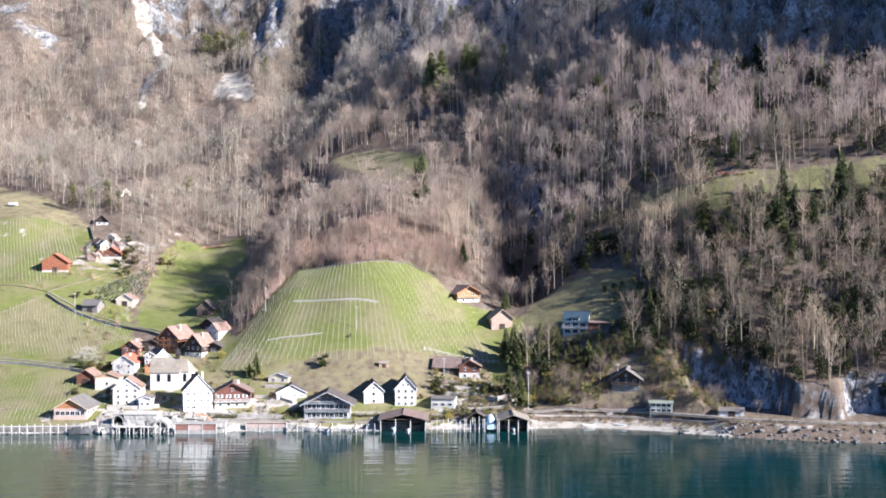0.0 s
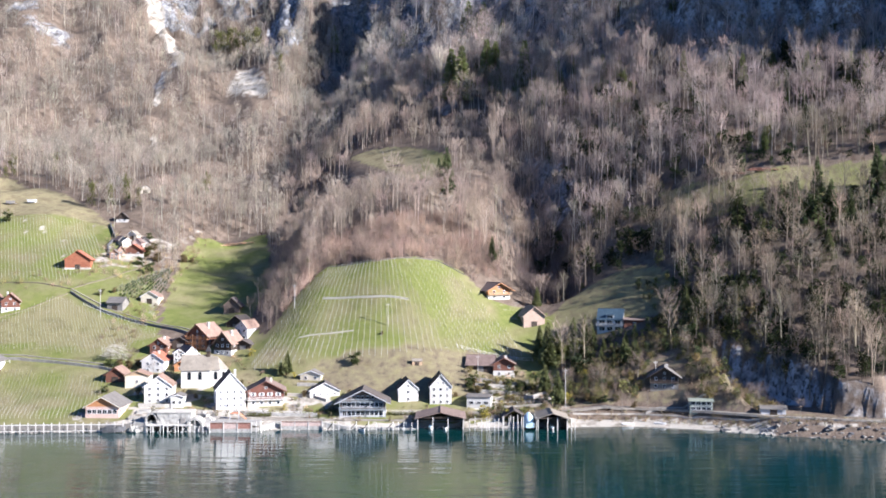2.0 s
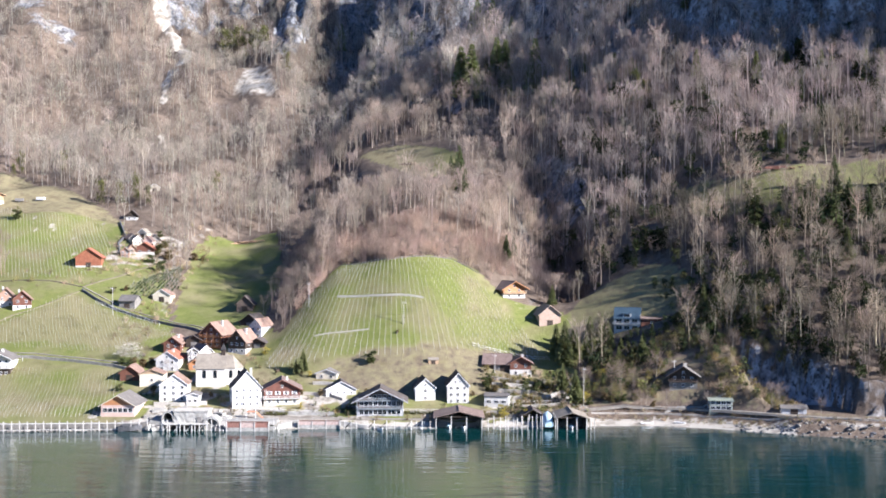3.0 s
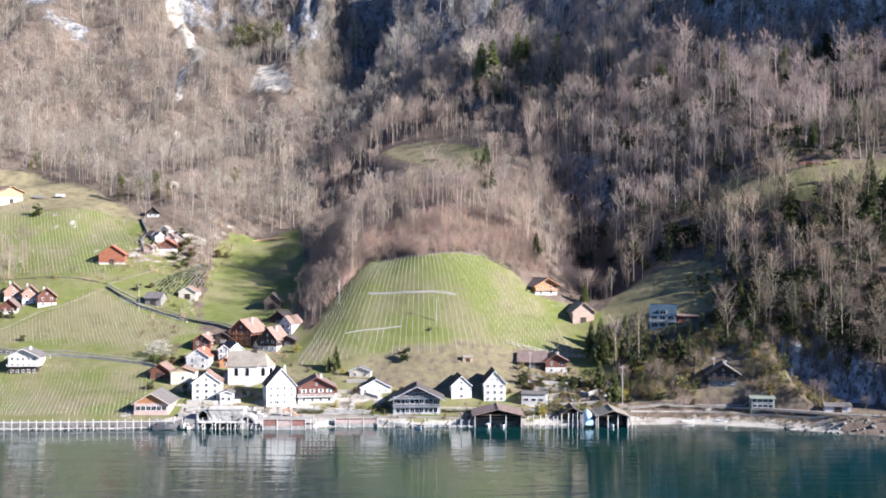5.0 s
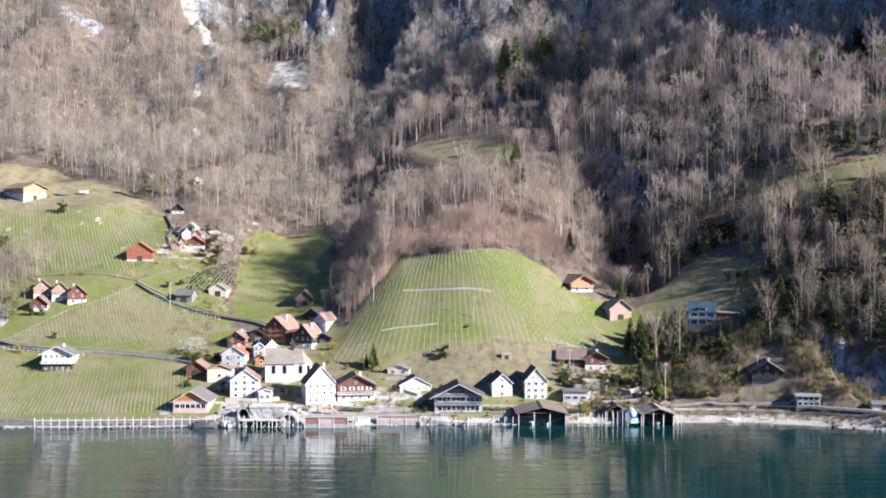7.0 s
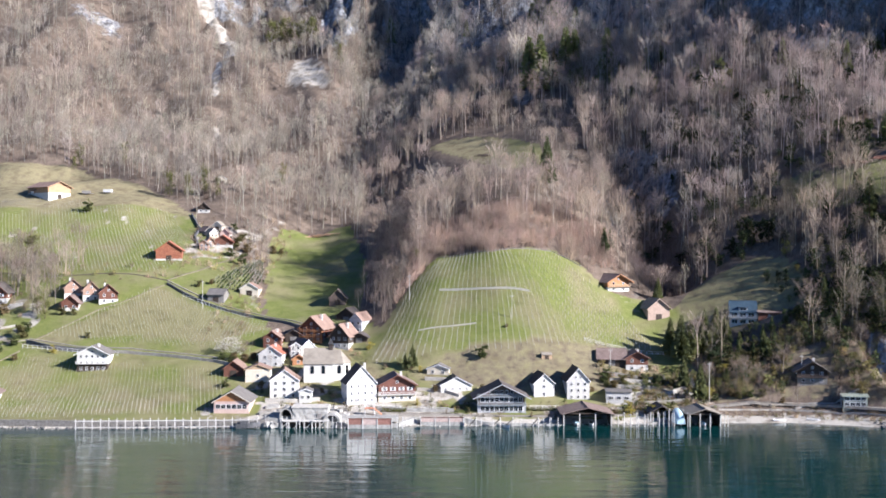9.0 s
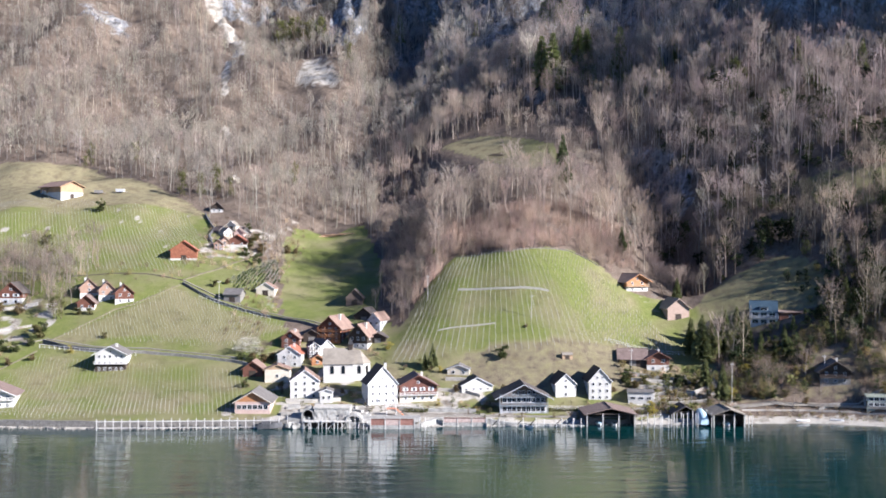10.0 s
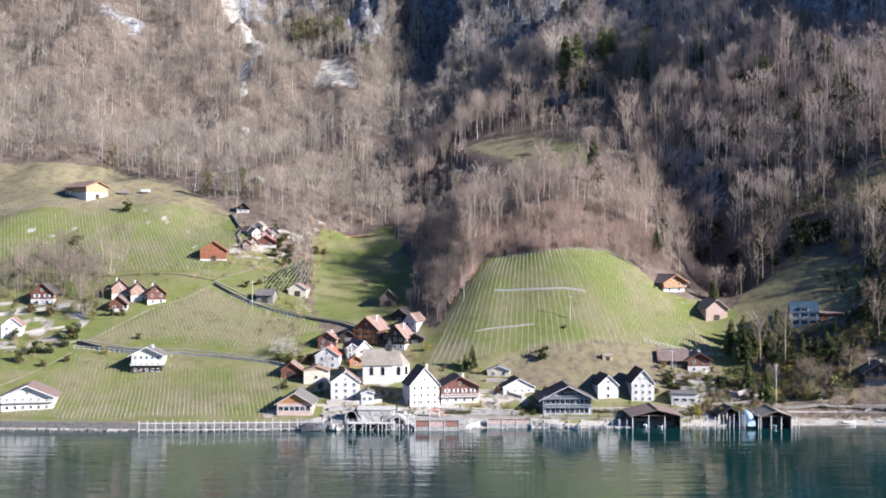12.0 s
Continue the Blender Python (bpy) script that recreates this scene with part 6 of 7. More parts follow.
def wooded(p):
    """Keeps the points that lie in the wood and in the valley's shown stretch."""
    x, y = p[:, 0], p[:, 1]
    keep = np.ones(len(p), bool)
    for area in OPEN:
        shut = inside(x, y, area)
        if area is BENCH_EAST:
            shut &= y > np.interp(x, [92, 124, 157, 222], [511, 492, 479, 472])
        keep &= ~shut
    keep &= ~inside(x, y, SCREE) & ~inside(x, y, SCREE_FOOT) & ~inside(x, y, BENCH_FOOT)
    bank = ravine(x, y)
    keep &= ~((bank > 3) & (bank < 15) & (y > 815) & (waves(x, y, 9, 3) < 0.95))
    keep &= ~((gully(x, y) < np.interp(y, [800, 930, 965, 1010], [2.8, 4, 9, 13])) & (y > 800))
    keep &= np.hypot((x + 155) / 13, (y - 940) / 36) > 1
    keep &= (np.hypot((x + 378) / 24, (y - 949) / 13) > 1) & (np.hypot((x + 404) / 16, (y - 980) / 13) > 1) & (np.hypot((x + 350) / 20, (y - 941) / 11) > 1)
    keep &= (x > -95 - 0.43 * y - 20) & (x < 0.43 * y + 45)
    z = land(x, y)
    keep &= z < 68 + 0.245 * y + 14
    d = y - shore(x)
    keep &= d > 14
    keep &= ~((x > 94) & (x < 178) & (d < cove(x, y) + 1))
    for hx, hy in HOUSE_SPOTS:
        keep &= np.hypot(x - hx, y - hy - 4) > 11
    keep &= ~((x > 19) & (x < 47) & (y > 486) & (y < 530))
    # open ground before the blue-roofed house
    keep &= ~((x > 46) & (x < 76) & (y < 462)) & ~((np.abs(y - 450 + 0.42 * (x - 57)) < 8) & (x > 57) & (x < 92))
    return p[keep]


BROWN = dict(bark=(0.265, 0.235, 0.205), twig=(0.235, 0.20, 0.172), thick=0.088)
TALL = [bare_tree(s, 20 + 1.3 * (s % 5), 9.5 + (s % 3), 0.36, 400, limbs=15, **BROWN) for s in range(7)]
BROAD = [bare_tree(40 + s, 14.5 + 1.4 * (s % 4), 10.5 + (s % 3), 0.26, 400, limbs=15, **BROWN) for s in range(7)]
SMALL = [bare_tree(60 + s, 14 + 1.3 * (s % 5), 6.4 + 0.6 * (s % 3), 0.26, 165, (0.20, 0.18, 0.16), (0.226, 0.202, 0.172), 0.115, 6) for s in range(10)]
SLIM = [bare_tree(140 + s, 18 + 1.4 * (s % 5), 7.6 + (s % 3), 0.36, 290, (0.27, 0.24, 0.21), (0.222, 0.188, 0.16), 0.095, 12) for s in range(9)]
SHRUBS = [shrub(80 + s, 5.5 + s % 3, 4.5) for s in range(6)]
UNDER = [shrub(90 + s, 3.4 + s % 2, 4.0, 26, (0.16, 0.115, 0.085)) for s in range(4)]

west = wooded(np.vstack([sown(-560, -110, 560, 1080, 6.6, 1), sown(-152, -112, 850, 960, 4.6, 14)]))
woods("forest_west", SMALL + SMALL + SLIM[:3], west[west[:, 0] < -112], "leafless grey-brown beech wood on the sunny slope", 11, (1.82, 1.83, 1.76))
middle = wooded(sown(-112, 40, 440, 1000, 6.4, 2))
middle = middle[(middle[:, 1] - crag_foot(middle[:, 0], middle[:, 1]) < 4) | (middle[:, 0] < -45)]
high = middle[:, 1] > 730
brush = (middle[:, 1] < 516) & (middle[:, 0] > -75) & (middle[:, 0] < 12)
woods("forest_upper", SMALL, middle[high], "leafless grey wood below the crags", 19, (1.88, 1.86, 1.84), scale=(0.9, 1.4))
rim = ((middle[:, 0] < -80) & (middle[:, 1] < 645)) | ((middle[:, 0] < 14) & (middle[:, 1] > 550) & (middle[:, 1] < 685))
woods("forest_rim", BROAD + SMALL, middle[~brush & ~high & rim], "lower leafless wood above the green meadow", 23, (1.7, 1.62, 1.54), scale=(0.5, 0.75))
woods("forest_middle", BROAD + SLIM + TALL[:4], middle[~brush & ~high & ~rim], "leafless brown wood on the knoll behind the vineyard", 12, (1.84, 1.77, 1.69))
woods("thicket", SHRUBS, wooded(sown(-85, 14, 478, 530, 2.7, 3)), "reddish leafless scrub along the vineyard's upper edge", 13, (1.46, 1.52, 1.50))
east = wooded(np.vstack([sown(40, 300, 380, 800, 5.7, 4), sown(90, 260, 400, 500, 9.0, 16)]))
east = east[waves(east[:, 0], east[:, 1], 36, 3) < 0.72]
cliff = east[:, 1] - crag_foot(east[:, 0], east[:, 1])
east = east[(cliff < 6) | (waves(east[:, 0], east[:, 1], 30, 4) > 0.55)]
low = east[:, 1] < 525 - 0.1 * east[:, 0]
# browner, and darker to put the shade between the trunks into the tone
woods("forest_low", SMALL + SLIM, east[low], "leafless wood with dark gaps above the lake road", 21, (1.36, 1.30, 1.16), vary=0.3, scale=(0.62, 1.1))
woods("forest_east", SLIM + SLIM + BROAD[:4], east[~low], "dense leafless wood on the steep eastern slope", 14, (1.72, 1.68, 1.74))
crag = wooded(sown(-110, 290, 540, 960, 6.0, 7))
crag = crag[waves(crag[:, 0], crag[:, 1], 38, 5) + 0.5 * waves(crag[:, 0], crag[:, 1], 15, 2) > -0.75]
rise = crag[:, 1] - crag_foot(crag[:, 0], crag[:, 1])
# blue of the crag's shade and haze is put into the twig tone
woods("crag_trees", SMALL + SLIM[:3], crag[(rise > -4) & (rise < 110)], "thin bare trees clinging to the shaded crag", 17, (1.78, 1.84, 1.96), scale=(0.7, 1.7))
ridge = wooded(sown(-60, 110, 600, 900, 6.2, 13))
lift = ridge[:, 1] - crag_foot(ridge[:, 0], ridge[:, 1])
woods("ridge_trees", SLIM + TALL[:3], ridge[(lift > -26) & (lift < 30)], "tall pale bare trees along the foot of the crag", 22, (2.1, 2.07, 2.07), scale=(1.0, 1.45))
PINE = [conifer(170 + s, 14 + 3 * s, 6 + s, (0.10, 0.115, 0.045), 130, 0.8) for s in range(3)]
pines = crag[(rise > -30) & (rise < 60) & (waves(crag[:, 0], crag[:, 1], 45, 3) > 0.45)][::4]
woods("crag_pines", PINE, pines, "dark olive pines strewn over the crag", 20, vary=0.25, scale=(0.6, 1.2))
EVERGREEN = [leafy(160 + s, 7 + 2 * s, 5, ((0.035, 0.05, 0.022), (0.055, 0.07, 0.028), (0.045, 0.055, 0.022))[s], 150, 0.1, 0.6) for s in range(3)]
dark = wooded(np.vstack([sown(30, 300, 400, 600, 9.5, 9), sown(118, 270, 415, 480, 6.2, 10)]))
gaps = wooded(sown(60, 300, 400, 620, 6.0, 15))
gaps = gaps[waves(gaps[:, 0], gaps[:, 1], 36, 3) > 0.8]
woods("evergreen_gaps", EVERGREEN + PINE[:1], gaps, "dark evergreens filling gaps in the bare wood", 24, (0.8, 0.8, 0.8), scale=(0.7, 1.5))
woods("evergreen_growth", EVERGREEN, dark[np.arange(len(dark)) % 12 != 0], "dark evergreen growth between the bare trunks", 18, scale=(0.5, 1.25))
edge = wooded(np.vstack([sown(-104, -70, 468, 552, 4.6, 8), sown(-92, -70, 552, 622, 5.0, 12)]))
# tone below the wood behind: the edge's shaded side is put into it
woods("wood_edge", TALL, edge, "dense leafless wood edge beside the green meadow", 16, (1.2, 1.12, 1.09), scale=(0.38, 0.58))
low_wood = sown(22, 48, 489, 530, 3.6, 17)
# dark tone puts the ravine's shade into the trees' own colour
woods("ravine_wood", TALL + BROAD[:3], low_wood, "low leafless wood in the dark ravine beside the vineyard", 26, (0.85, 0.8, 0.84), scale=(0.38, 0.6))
floor_growth = wooded(np.vstack([sown(-112, 300, 400, 620, 8, 5), sown(-480, -112, 560, 760, 10, 6)]))
woods("undergrowth", UNDER, floor_growth, "low brown undergrowth between the trunks", 15)


# ---- single trees and bushes ----
def grown(kind):
    """Trunk and crown meshes of one template."""
    v, f, c, k = kind
    pieces = []
    for part_name, faces in (("trunk", f[:k]), ("crown", f[k:])):
        used, back = np.unique(faces, return_inverse=True)
        pieces.append((part_name, raw_mesh(part_name, v[used], back.reshape(-1, 3), c[used])))
    return pieces


KINDS = {
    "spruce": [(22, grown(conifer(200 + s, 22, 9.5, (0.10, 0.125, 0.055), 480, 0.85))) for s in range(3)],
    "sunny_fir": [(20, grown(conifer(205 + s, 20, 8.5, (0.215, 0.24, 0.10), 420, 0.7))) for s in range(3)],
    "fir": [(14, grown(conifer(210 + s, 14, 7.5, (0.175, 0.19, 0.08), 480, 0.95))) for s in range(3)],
    "ivy": [(15, grown(leafy(220 + s, 15, 5.0, (0.165, 0.17, 0.06), 520, 0.18, 0.42))) for s in range(3)],
    "bare": [(13, grown(bare_tree(230 + s, 13, 9, 0.2, 420, (0.34, 0.30, 0.26), (0.30, 0.235, 0.19), 0.06))) for s in range(3)],
    "bush": [(4, grown(leafy(240 + s, 4, 3.3, ((0.12, 0.11, 0.045), (0.16, 0.12, 0.06), (0.07, 0.085, 0.03))[s], 460, 0.1, 0.36))) for s in range(3)],
    "willow": [(4, grown(leafy(260 + s, 4, 3.0, (0.40, 0.34, 0.075), 520, 0.05, 0.22))) for s in range(2)],
    "blossom": [(6, grown(leafy(250 + s, 6, 7, (0.62, 0.58, 0.52), 700, 0.3, 0.2))) for s in range(1)],
}
PLANT_WORDS = {
    "spruce": ("spruce_tree", "tall dark green spruce rising from the wood", "tree"),
    "sunny_fir": ("fir_tree", "tall olive-green fir standing out of the bare wood", "tree"),
    "fir": ("fir_tree", "dense green fir beside the village", "tree"),
    "ivy": ("ivy_grown_tree", "slender tree wrapped in olive-green ivy", "tree"),
    "bare": ("bare_tree", "leafless grey-brown broadleaf tree", "tree"),
    "bush": ("bush", "rounded garden bush with olive-brown leaves", "bush"),
    "willow": ("yellow_shrub", "bright yellow-green spring shrub by the shore", "bush"),
    "blossom": ("blossoming_tree", "spreading tree covered in white blossom", "tree"),
}


def height_over(p):
    return land(p[:, 0], p[:, 1])


def plant(kind, x, y, tall, rng):
    """Sets a tree or bush of that height on the ground."""
    name, label, category = PLANT_WORDS[kind]
    which = rng.randrange(len(KINDS[kind]))
    size, pieces = KINDS[kind][which]
    m = pose(x, y, height(x, y), 0, 0, rng.uniform(0, 360)) @ Matrix.Scale(tall / size, 4)
    root = thing(name, m, label, category, name.replace("_", " ") + "s on the slope")
    for part_name, data in pieces:
        part(part_name, data, None, root)


def hedge(x, y, long, turn, label):
    """A clipped hedge: a dense box of leaves round a few stems."""
    r, s = np.random.default_rng(int(abs(x) * 10)), Sprigs()
    for k in np.linspace(-long / 2 + 0.4, long / 2 - 0.4, 6):
        s.bar((k, 0, -0.3), (k, 0, 1.0), 0.06, 0.03, (0.15, 0.12, 0.09))
    s.trunk_done()
    n = int(70 * long)
    p = np.column_stack([r.uniform(-long / 2, long / 2, n), r.uniform(-0.65, 0.65, n), r.uniform(0.0, 1.35, n)])
    s.slivers(r, p, p + r.normal(0, 0.22, (n, 3)), r.uniform(0.2, 0.4, n), (0.135, 0.14, 0.05))
    root = thing("hedge", pose(x, y, height(x, y), 0, 0, turn), label, "hedge")
    for part_name, data in grown(s.done()):
        part(part_name, data, None, root)


hedge(-30.2, 406.6, 11, 0, "clipped olive-green hedge before the white houses")
hedge(-84, 403, 9, 2, "low green hedge in the quay garden")
hedge(-60, 408, 6, 10, "dark green hedge beside the inn")
rng = random.Random(21)
for x, y, tall in (
    (169, 562, 13.4), (176, 560, 14.5), (164, 564, 12.2), (-12, 562, 25.9), (-16, 596, 12.9), (157, 482, 11.8), (179, 469, 18.3),
    (142, 466, 15.2), (137, 473, 11.5), (157, 465, 13.1), (165, 464, 10.1), (10, 513, 12.8), (14, 520, 9.6), (186, 476, 10.3),
):
    plant("spruce", x, y, tall * (1.5 if x > 130 and y < 490 else 1.0), rng)
for x, y, tall in (
    (-8, 714, 36.1), (-1, 709, 39.6), (16, 714, 37.6), (22, 714, 35.3), (40, 693, 38.7), (91, 610, 20.3), (87, 616, 13.2),
    (209, 554, 16.6), (-110, 936, 26.2), (173, 574, 11.1), (170, 578, 9.3), (144, 518, 12.7), (48, 650, 12.6),
    (24, 698, 15.0), (2, 812, 26.0), (6, 806, 30.0), (12, 800, 22.0), (17, 796, 33.0), (20, 792, 24.0), (30, 770, 20.0), (-46, 862, 15.0), (46, 690, 17.0), (70, 668, 15.0),
    (59, 662, 19.0), (84, 644, 20.0), (93, 640, 16.0), (125, 608, 18.0), (154, 590, 17.0), (184, 573, 18.0), (189, 571, 14.0), (203, 560, 17.0),
):
    plant("sunny_fir", x, y, tall, rng)
for x, y, tall in (
    (-78, 436, 9.9), (-81, 436, 6.1), (30, 443, 19.2), (34, 444, 15.9), (27, 449, 14.6), (42, 453, 11.3), (39, 445, 10.6),
    (47, 454, 9.8), (29, 483, 9.4), (49, 449, 8.8), (51, 435, 7.1), (27, 426, 11.5), (89, 432, 14.0), (88, 444, 12.0),
    (149, 446, 14.5), (30, 444, 11.8), (33, 445, 10.0), (31, 416, 13.5), (60, 433, 9.7), (61, 431, 8.3), (28, 455, 9.3),
    (56, 432, 6.6), (48, 436, 6.6), (49, 444, 9.5), (53, 441, 6.0), (62, 440, 5.5), (46, 449, 8.0), (66, 441, 6.0),
):
    plant("fir", x, y, tall, rng)
for x, y, tall in (
    (-226, 637, 17.2), (-216, 640, 15.2), (-207, 644, 18.1), (-198, 638, 13.8), (-167, 682, 14.8), (-216, 954, 32.0), (-206, 956, 31.0),
    (-191, 942, 29.6), (-178, 932, 26.2), (-199, 946, 23.5), (-149, 878, 19.0), (91, 610, 18.2), (96, 612, 13.3), (126, 461, 14.5),
    (126, 466, 10.1), (111, 631, 10.2), (214, 570, 12.3), (233, 550, 11.9), (61, 642, 12.5), (-78, 502, 7.6),
    (24, 720, 10.1), (146, 521, 14.1), (128, 584, 9.5), (155, 400, 8.7), (84, 478, 10.3), (123, 431, 9.3), (106, 430, 9.3),
):
    plant("ivy", x, y, tall, rng)
for x, y, tall in (
    (-268, 538, 22.1), (-248, 492, 10.1), (-243, 488, 11.5), (-261, 602, 7.5), (-304, 710, 14.8), (-272, 702, 14.6), (-302, 694, 9.4),
    (-281, 495, 7.6), (42, 444, 9.0), (65, 428, 7.4), (35, 442, 12.6), (36, 420, 7.2), (39, 419, 6.4), (43, 422, 5.6),
    (66, 422, 6.4), (2, 404, 4.5), (6, 416, 3.8), (29, 426, 6.5), (49, 429, 6.1),
):
    plant("ivy", x, y, tall, rng)
for x, y, tall in (
    (104, 394, 11.1), (102, 398, 8.6), (79, 436, 18.9), (63, 419, 13.6), (46, 421, 10.5), (95, 424, 11.5),
    (-93, 484, 10.5), (-96, 480, 8.8), (-104, 494, 8.6), (-92, 504, 12.0), (-83, 504, 10.9), (49, 423, 10.1), (36, 424, 9.2),
    (65, 408, 8.8), (80, 404, 7.4), (118, 391, 6.4), (100, 464, 17.6), (23, 530, 17.2), (27, 524, 14.2), (4, 503, 10.9),
    (-270, 536, 19.3), (-280, 526, 16.2), (-273, 522, 17.7), (-267, 519, 13.3), (-282, 520, 13.4), (-257, 514, 10.6), (-287, 518, 11.7),
):
    plant("bare", x, y, tall, rng)
for x, y, tall in (
    (-250, 492, 11.1), (-244, 491, 11.6), (-245, 486, 9.0), (49, 418, 11.0), (55, 408, 9.1), (57, 408, 8.2), (63, 404, 6.1),
    (36, 424, 9.5), (54, 418, 9.3), (84, 423, 9.9), (-147, 447, 7.7), (-145, 450, 6.0),
    (-151, 456, 7.0), (-135, 442, 4.5), (-121, 418, 7.2), (-122, 416, 5.5),
):
    plant("bare", x, y, tall, rng)
for x, y, tall in (
    (-51, 438, 5.2), (-99, 422, 3.2), (-69, 420, 2.7), (-77, 421, 2.3), (-3, 428, 3.7), (-0, 425, 2.8), (18, 430, 3.3),
    (22, 426, 4.2), (16, 438, 2.4), (60, 431, 5.6), (62, 432, 5.2), (57, 435, 4.7), (53, 432, 4.7), (66, 426, 4.1),
    (46, 431, 4.7), (42, 436, 4.3), (-40, 450, 1.5), (-156, 578, 4.4), (-152, 580, 3.1), (-152, 444, 2.9), (11, 430, 2.3),
    (-18, 404, 1.3), (-51, 420, 2.7), (-60, 422, 3.2), (-63, 426, 2.8), (-150, 424, 2.8), (-184, 582, 3.2), (-173, 582, 4.4),
):
    plant("bush", x, y, tall, rng)
for x, y, tall in (
    (-180, 596, 3.9), (-262, 602, 5.6), (-261, 452, 4.6), (-258, 460, 5.2), (-252, 460, 4.2), (-248, 465, 4.3), (-242, 452, 2.8),
    (-272, 474, 3.9), (-250, 448, 2.7), (-236, 490, 3.5), (-231, 490, 3.0), (-218, 470, 2.4), (-206, 448, 2.3),
    (-176, 520, 2.7), (-181, 516, 3.2), (-175, 561, 4.6), (-168, 550, 5.7), (-168, 569, 5.3), (-174, 572, 5.9), (-264, 494, 5.0),
    (-274, 497, 4.6), (-247, 472, 5.8), (-247, 478, 4.4), (0, 425, 3.0), (4, 428, 3.5), (13, 430, 3.5), (16, 426, 3.9),
):
    plant("bush", x, y, tall, rng)
for x, y, tall in (
    (19, 428, 3.0), (-2, 432, 3.1), (-1, 430, 2.6), (-9, 422, 2.1), (43, 416, 3.4), (45, 414, 2.9), (36, 414, 2.9),
    (49, 414, 2.9), (54, 414, 3.3), (60, 410, 2.9), (-146, 445, 3.6), (-143, 447, 3.2), (-151, 447, 3.2), (-140, 440, 2.7),
    (-125, 416, 2.9), (-119, 416, 2.9), (-156, 448, 2.7), (-136, 424, 2.6), (-114, 403, 2.0), (-112, 419, 2.1),
):
    plant("bush", x, y, tall, rng)
for x, y, tall in (
    (-153, 452, 6.9), (-156, 451, 5.5), (-150, 449, 4.6),
):
    plant("blossom", x, y, tall, rng)
for x, y, tall in ((2, 403, 4.8), (10.5, 402, 3.6), (34.5, 417, 4.2), (-75, 433, 2.6), (-96, 452, 3.4), (-75.5, 410.5, 2.2), (-62, 405.5, 1.9), (44, 430, 3.8), (-228, 458, 3.4)):
    plant("willow", x, y, tall, rng)
# scrub between the village houses and along the eastern shore
spots = sown(36, 112, 396, 446, 2.6, 31)
d = spots[:, 1] - shore(spots[:, 0])
spots = spots[(d > 16) & (d < 60) & ~inside(spots[:, 0], spots[:, 1], FIELD_EAST) & ~inside(spots[:, 0], spots[:, 1], [(64, 410), (82, 410), (82, 428), (64, 428)]) & ~inside(spots[:, 0], spots[:, 1], [(48, 440), (70, 440), (70, 470), (48, 470)])]
SCRUB = [shrub(300 + s, 3.4 + 0.7 * s, 3.6, 44, ((0.40, 0.30, 0.20), (0.34, 0.26, 0.17), (0.29, 0.25, 0.11), (0.45, 0.36, 0.26))[s], 0.07) for s in range(4)]
OLIVE = [leafy(310 + s, 4.5 + s, 4.5, ((0.17, 0.17, 0.06), (0.24, 0.20, 0.075), (0.09, 0.105, 0.042))[s], 110, 0.1, 0.5) for s in range(3)]
woods("olive_scrub", OLIVE, spots[::3], "olive and dark green bushes on the bank", 47, vary=0.3, scale=(0.4, 1.0))
woods("scrub", SCRUB, spots, "dry brown and olive scrub above the beach", 41, vary=0.25, scale=(0.5, 1.3))
spots = np.vstack([sown(-330, -250, 408, 525, 6.2, 33), sown(-285, -190, 520, 535, 7, 34), sown(-200, -165, 540, 600, 4, 35), sown(-165, -150, 470, 620, 4.5, 36), sown(14, 34, 408, 440, 3.4, 38)])
woods("garden_scrub", SCRUB, spots, "brown and olive bushes in the gardens", 42, vary=0.3, scale=(0.3, 0.95))
# mixed growth on the steep bank round the blue-roofed house
spots = np.vstack([sown(38, 108, 424, 447, 3.6, 54), sown(74, 108, 440, 470, 4.2, 55)])
for hx, hy in HOUSE_SPOTS:
    spots = spots[np.hypot(spots[:, 0] - hx, spots[:, 1] - hy - 4) > 9]
woods("bank_growth", EVERGREEN + OLIVE, spots, "dark green and olive bushes on the steep bank", 56, (1.2, 1.2, 1.2), vary=0.4, scale=(0.3, 0.75))
# dense growth over the low lakeside cliff
spots = sown(88, 200, 392, 470, 4.6, 57)
d = spots[:, 1] - shore(spots[:, 0]) - cove(spots[:, 0], spots[:, 1])
spots = spots[(d > 4) & (d < 34)]
woods("cliff_growth", EVERGREEN + EVERGREEN + SMALL[:3], spots, "dark ivy and evergreen growth above the lakeside cliff", 58, (0.95, 0.95, 0.95), vary=0.35, scale=(0.45, 0.95))
# terraced gardens below the brown chalet
spots = sown(-4, 34, 404, 436, 2.1, 52)
for hx, hy in HOUSE_SPOTS:
    spots = spots[np.hypot(spots[:, 0] - hx, spots[:, 1] - hy - 4) > 6.5]
woods("terrace_planting", OLIVE + SCRUB, spots, "brown, rust and olive bushes on the garden terraces", 53, vary=0.35, scale=(0.22, 0.62))
clump = np.vstack([sown(-292, -244, 506, 548, 4.3, 48), sown(-250, -232, 494, 512, 5, 49)])
for hx, hy in HOUSE_SPOTS:
    clump = clump[np.hypot(clump[:, 0] - hx, clump[:, 1] - hy - 3) > 8]
woods("garden_trees", SMALL[:5] + SLIM[:2], clump, "clump of leafless grey-brown trees between the gardens", 48, (1.6, 1.5, 1.45), scale=(0.55, 1.0))
spots = sown(36, 210, 370, 415, 1.75, 37)
d = spots[:, 1] - shore(spots[:, 0])
woods("bank_scrub", SCRUB, spots[(d > 5) & (d < 11.5)], "low dry scrub on the bank above the beach", 43, (0.72, 0.74, 0.72), vary=0.3, scale=(0.2, 0.5))
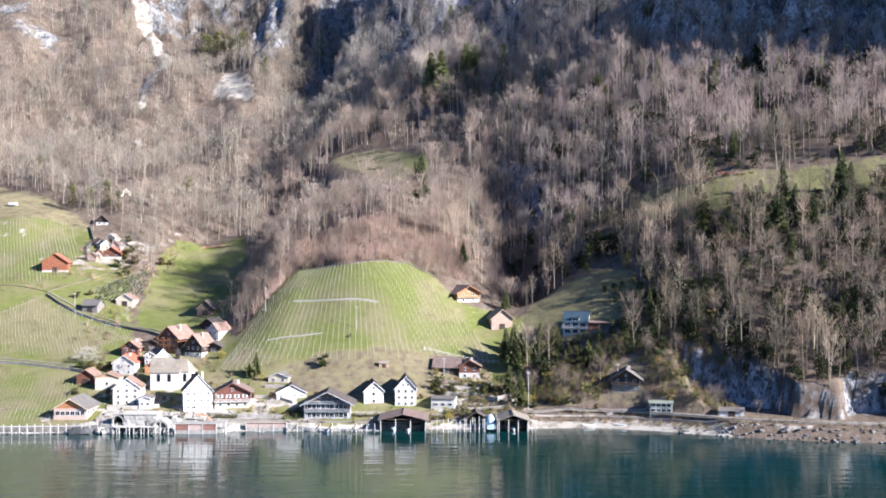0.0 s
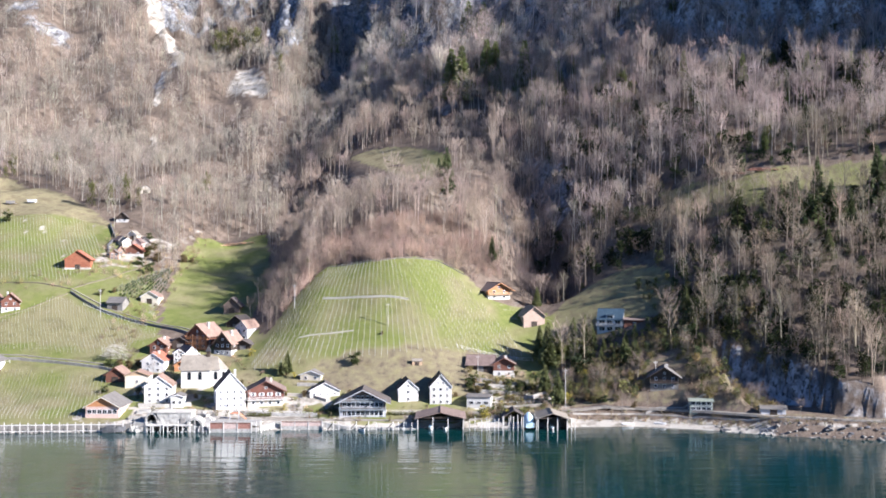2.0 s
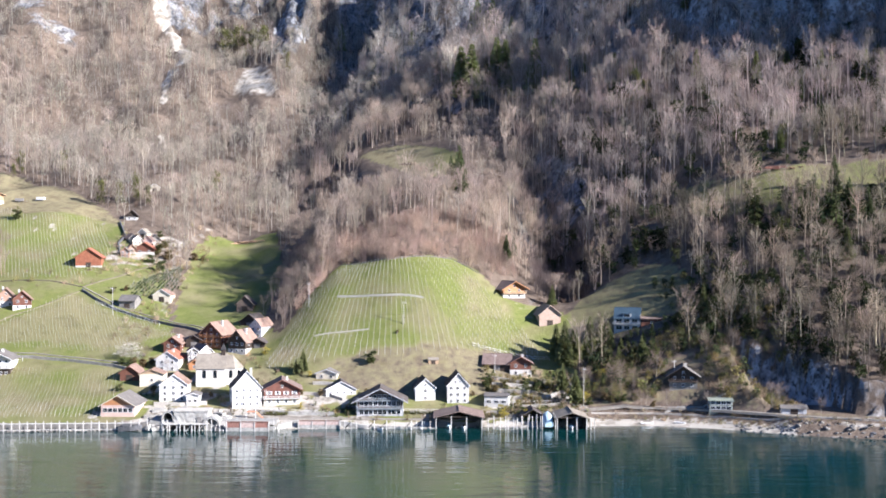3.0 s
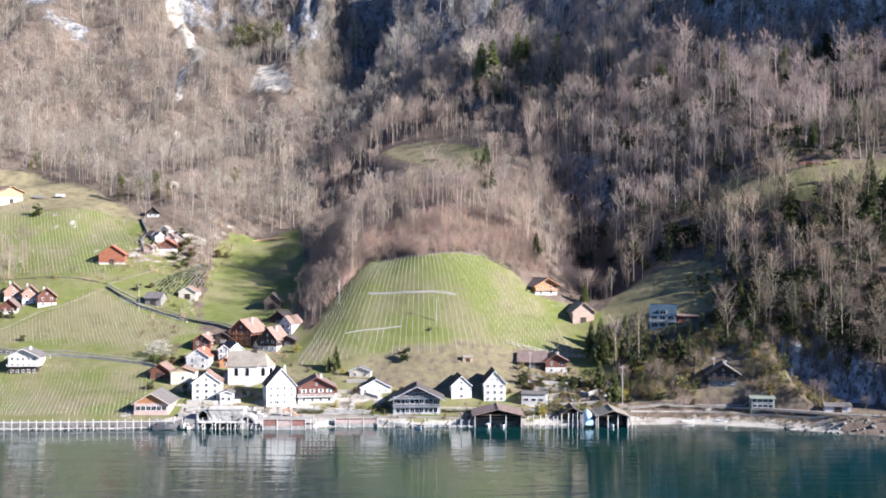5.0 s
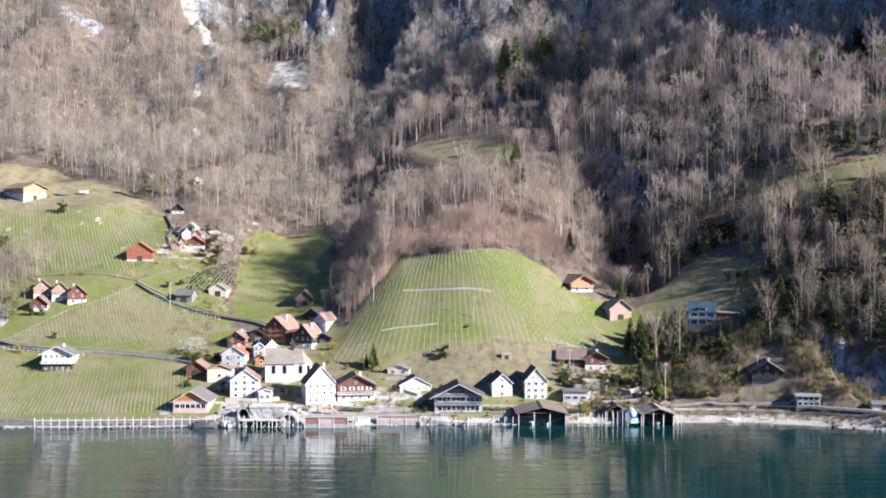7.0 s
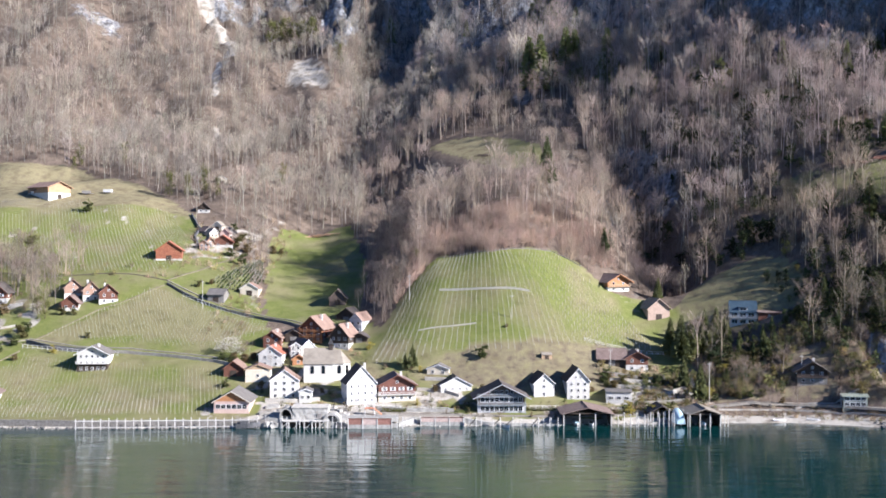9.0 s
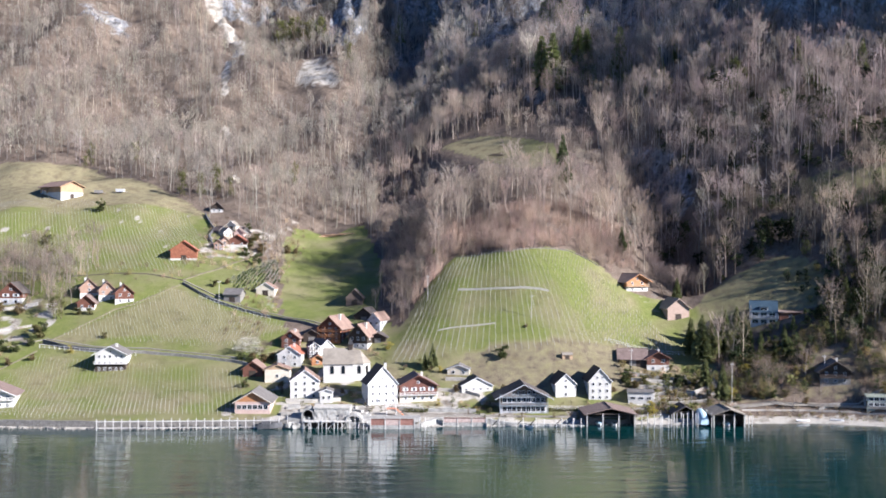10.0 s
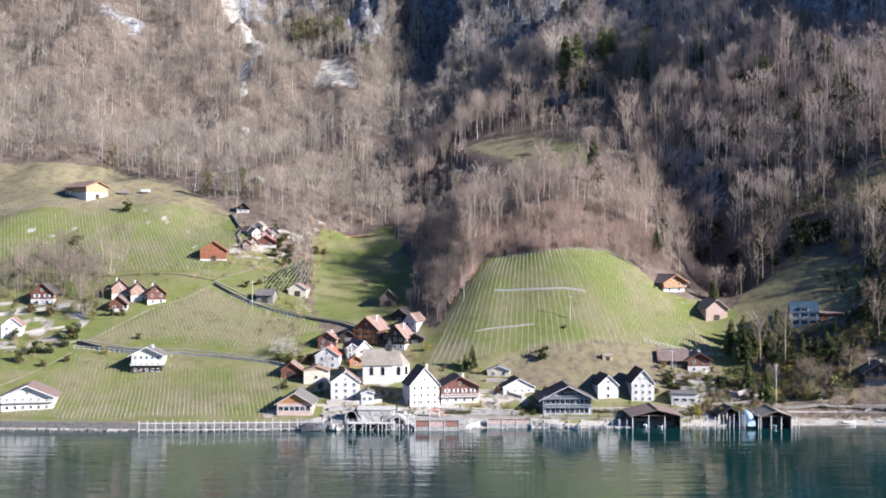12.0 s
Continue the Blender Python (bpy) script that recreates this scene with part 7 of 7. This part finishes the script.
# low planting in the village gardens
spots = np.vstack([sown(-150, -95, 404, 462, 3.4, 44), sown(-95, 34, 400, 440, 3.2, 45)])
for hx, hy in HOUSE_SPOTS + [(-114, 431), (-104, 432)]:
    spots = spots[np.hypot(spots[:, 0] - hx, spots[:, 1] - hy - 5) > 8.5]
spots = spots[(waves(spots[:, 0], spots[:, 1], 24, 6) > -0.1) & (height_over(spots) < np.where((spots[:, 0] > -78) & (spots[:, 0] < 8), 7.5, 24))]
GARDEN = [leafy(320 + s, 2.2, 2.4, ((0.13, 0.115, 0.05), (0.20, 0.15, 0.085), (0.09, 0.10, 0.04), (0.26, 0.20, 0.13))[s], 90, 0.05, 0.22) for s in range(4)]
woods("garden_planting", GARDEN + SCRUB[:1], spots, "low brown and olive shrubs in the village gardens", 46, vary=0.3, scale=(0.35, 1.0))


# ---- vineyards: posts and vines in rows ----
def vine_rows(first, last, top_first, top_last, rows, area, gap=3.0):
    """Post places: rows run from the lower line up to the upper one, kept inside the area."""
    out = []
    for i in range(rows):
        u = i / (rows - 1)
        x0, y0 = first[0] + (last[0] - first[0]) * u, first[1] + (last[1] - first[1]) * u
        x1, y1 = top_first[0] + (top_last[0] - top_first[0]) * u, top_first[1] + (top_last[1] - top_first[1]) * u
        n = int(math.hypot(x1 - x0, y1 - y0) / gap)
        k = np.arange(n + 1) / n
        out.append(np.column_stack([x0 + (x1 - x0) * k, y0 + (y1 - y0) * k]))
    p = np.vstack(out)
    return p[inside(p[:, 0], p[:, 1], area)]


def vineyard(label, posts, seed, single=0, tall=1.9, thick=0.088, green=0):
    rng = np.random.default_rng(seed)
    posts = posts + rng.normal(0, 0.08, posts.shape)
    z = land(posts[:, 0], posts[:, 1])
    cx, cy = posts.mean(0)
    cz = height(cx, cy)
    root = thing("vineyard", pose(cx, cy, cz), label, "vineyard")
    near = np.argsort(posts[:, 1])[:single]
    data = mesh_from("vine_post", box(bmesh.new(), -thick / 2, thick / 2, -thick / 2, thick / 2, -0.4, tall), WOOD_POST)
    for i in near:
        p = part("vine_post", data, None, root)
        p.matrix_local = pose(posts[i, 0] - cx, posts[i, 1] - cy, z[i] - cz, rng.normal(0, 2.5), rng.normal(0, 2.5), 0)
    rest = np.delete(np.arange(len(posts)), near)
    s = Sprigs()
    for i in rest:
        foot = np.array((posts[i, 0] - cx, posts[i, 1] - cy, z[i] - cz - 0.4))
        s.bar(foot, foot + (rng.normal(0, 0.06), rng.normal(0, 0.06), tall + 0.4), thick * 0.62, thick * 0.55, (0.55, 0.54, 0.47), 4)
    if len(rest):
        v, f, c, _ = s.done()
        tagged(part("vine_post_rest", raw_mesh("vine_post_rest", v, f, c), None, root), kind="stuff")
    # vine stems and tied canes between the posts
    n = len(posts) * 3
    pick = rng.integers(0, len(posts), n)
    base = np.column_stack([posts[pick, 0] + rng.normal(0, 0.15, n), posts[pick, 1] + rng.uniform(-1.4, 1.4, n)])
    start = np.column_stack([base[:, 0] - cx, base[:, 1] - cy, land(base[:, 0], base[:, 1]) - cz - 0.2])
    s = Sprigs()
    s.slivers(rng, start, start + np.column_stack([rng.normal(0, 0.12, n), rng.normal(0, 0.5, n), rng.uniform(1.0, 1.8, n)]), np.full(n, 0.09), (0.34, 0.29, 0.20))
    if green:
        turf = np.repeat(start, green, 0) + rng.normal(0, 1, (n * green, 3)) * (0.12, 0.9, 0.1)
        s.slivers(rng, turf, turf + rng.normal(0, 1, turf.shape) * (0.15, 0.5, 0.1) + (0, 0, 0.9), np.full(len(turf), 0.5), (0.05, 0.075, 0.028))
    v, f, c, _ = s.done()
    tagged(part("vine_stem_rest", raw_mesh("vine_stem_rest", v, f, c), None, root), kind="stuff")


HILL_A = [(-95, 440), (-92, 457), (-82, 476), (-66, 494), (-36, 486), (-11, 446), (-39, 441), (-68, 442)]
HILL_B = [(-34, 486), (-15, 492), (0, 480), (16, 462), (20, 450), (-9, 446)]
vineyard("steep hillside vineyard with pale posts in upright rows", vine_rows((-96, 440), (-10, 440), (-72, 500), (-28, 494), 33, HILL_A, 1.6), 51, 300, 1.9, 0.085)
vineyard("hillside vineyard with pale posts in slanting rows", vine_rows((-12, 444), (24, 446), (-42, 492), (4, 494), 17, HILL_B, 2.0), 52, 150, 1.7, 0.105)
vineyard("lakeside vineyard with pale posts behind the sea wall", vine_rows((-256, 394), (-138, 394), (-272, 470), (-152, 452), 76, [(-258, 402), (-240, 456), (-214, 450), (-160, 440), (-150, 436), (-148, 396), (-222, 393)], 3.2), 53, 300, 1.5, 0.062)
vineyard("vineyard between the two lanes with grey posts", vine_rows((-240, 462), (-138, 455), (-230, 520), (-138, 495), 60, [(-238, 473), (-200, 512), (-172, 495), (-140, 477), (-142, 470), (-162, 458), (-198, 463)], 2.8), 54, 0, 1.6, 0.085)
vineyard("upper vineyard with fine pale posts", vine_rows((-335, 530), (-180, 525), (-372, 622), (-222, 622), 84, [(-345, 560), (-323, 595), (-222, 612), (-205, 604), (-194, 545), (-203, 528), (-242, 530), (-300, 540)], 3.0), 55, 0, 1.7, 0.09)
vineyard("small side vineyard with dark green rows", vine_rows((-178, 508), (-152, 518), (-168, 560), (-150, 575), 14, [(-177, 522), (-165, 551), (-159, 566), (-153, 532), (-168, 514)], 1.6), 56, 0, green=4)
vineyard("narrow vineyard terrace below the farm", vine_rows((-340, 600), (-262, 606), (-340, 628), (-262, 622), 34, [(-340, 602), (-340, 622), (-262, 618), (-262, 608)], 3.0), 57, 0)
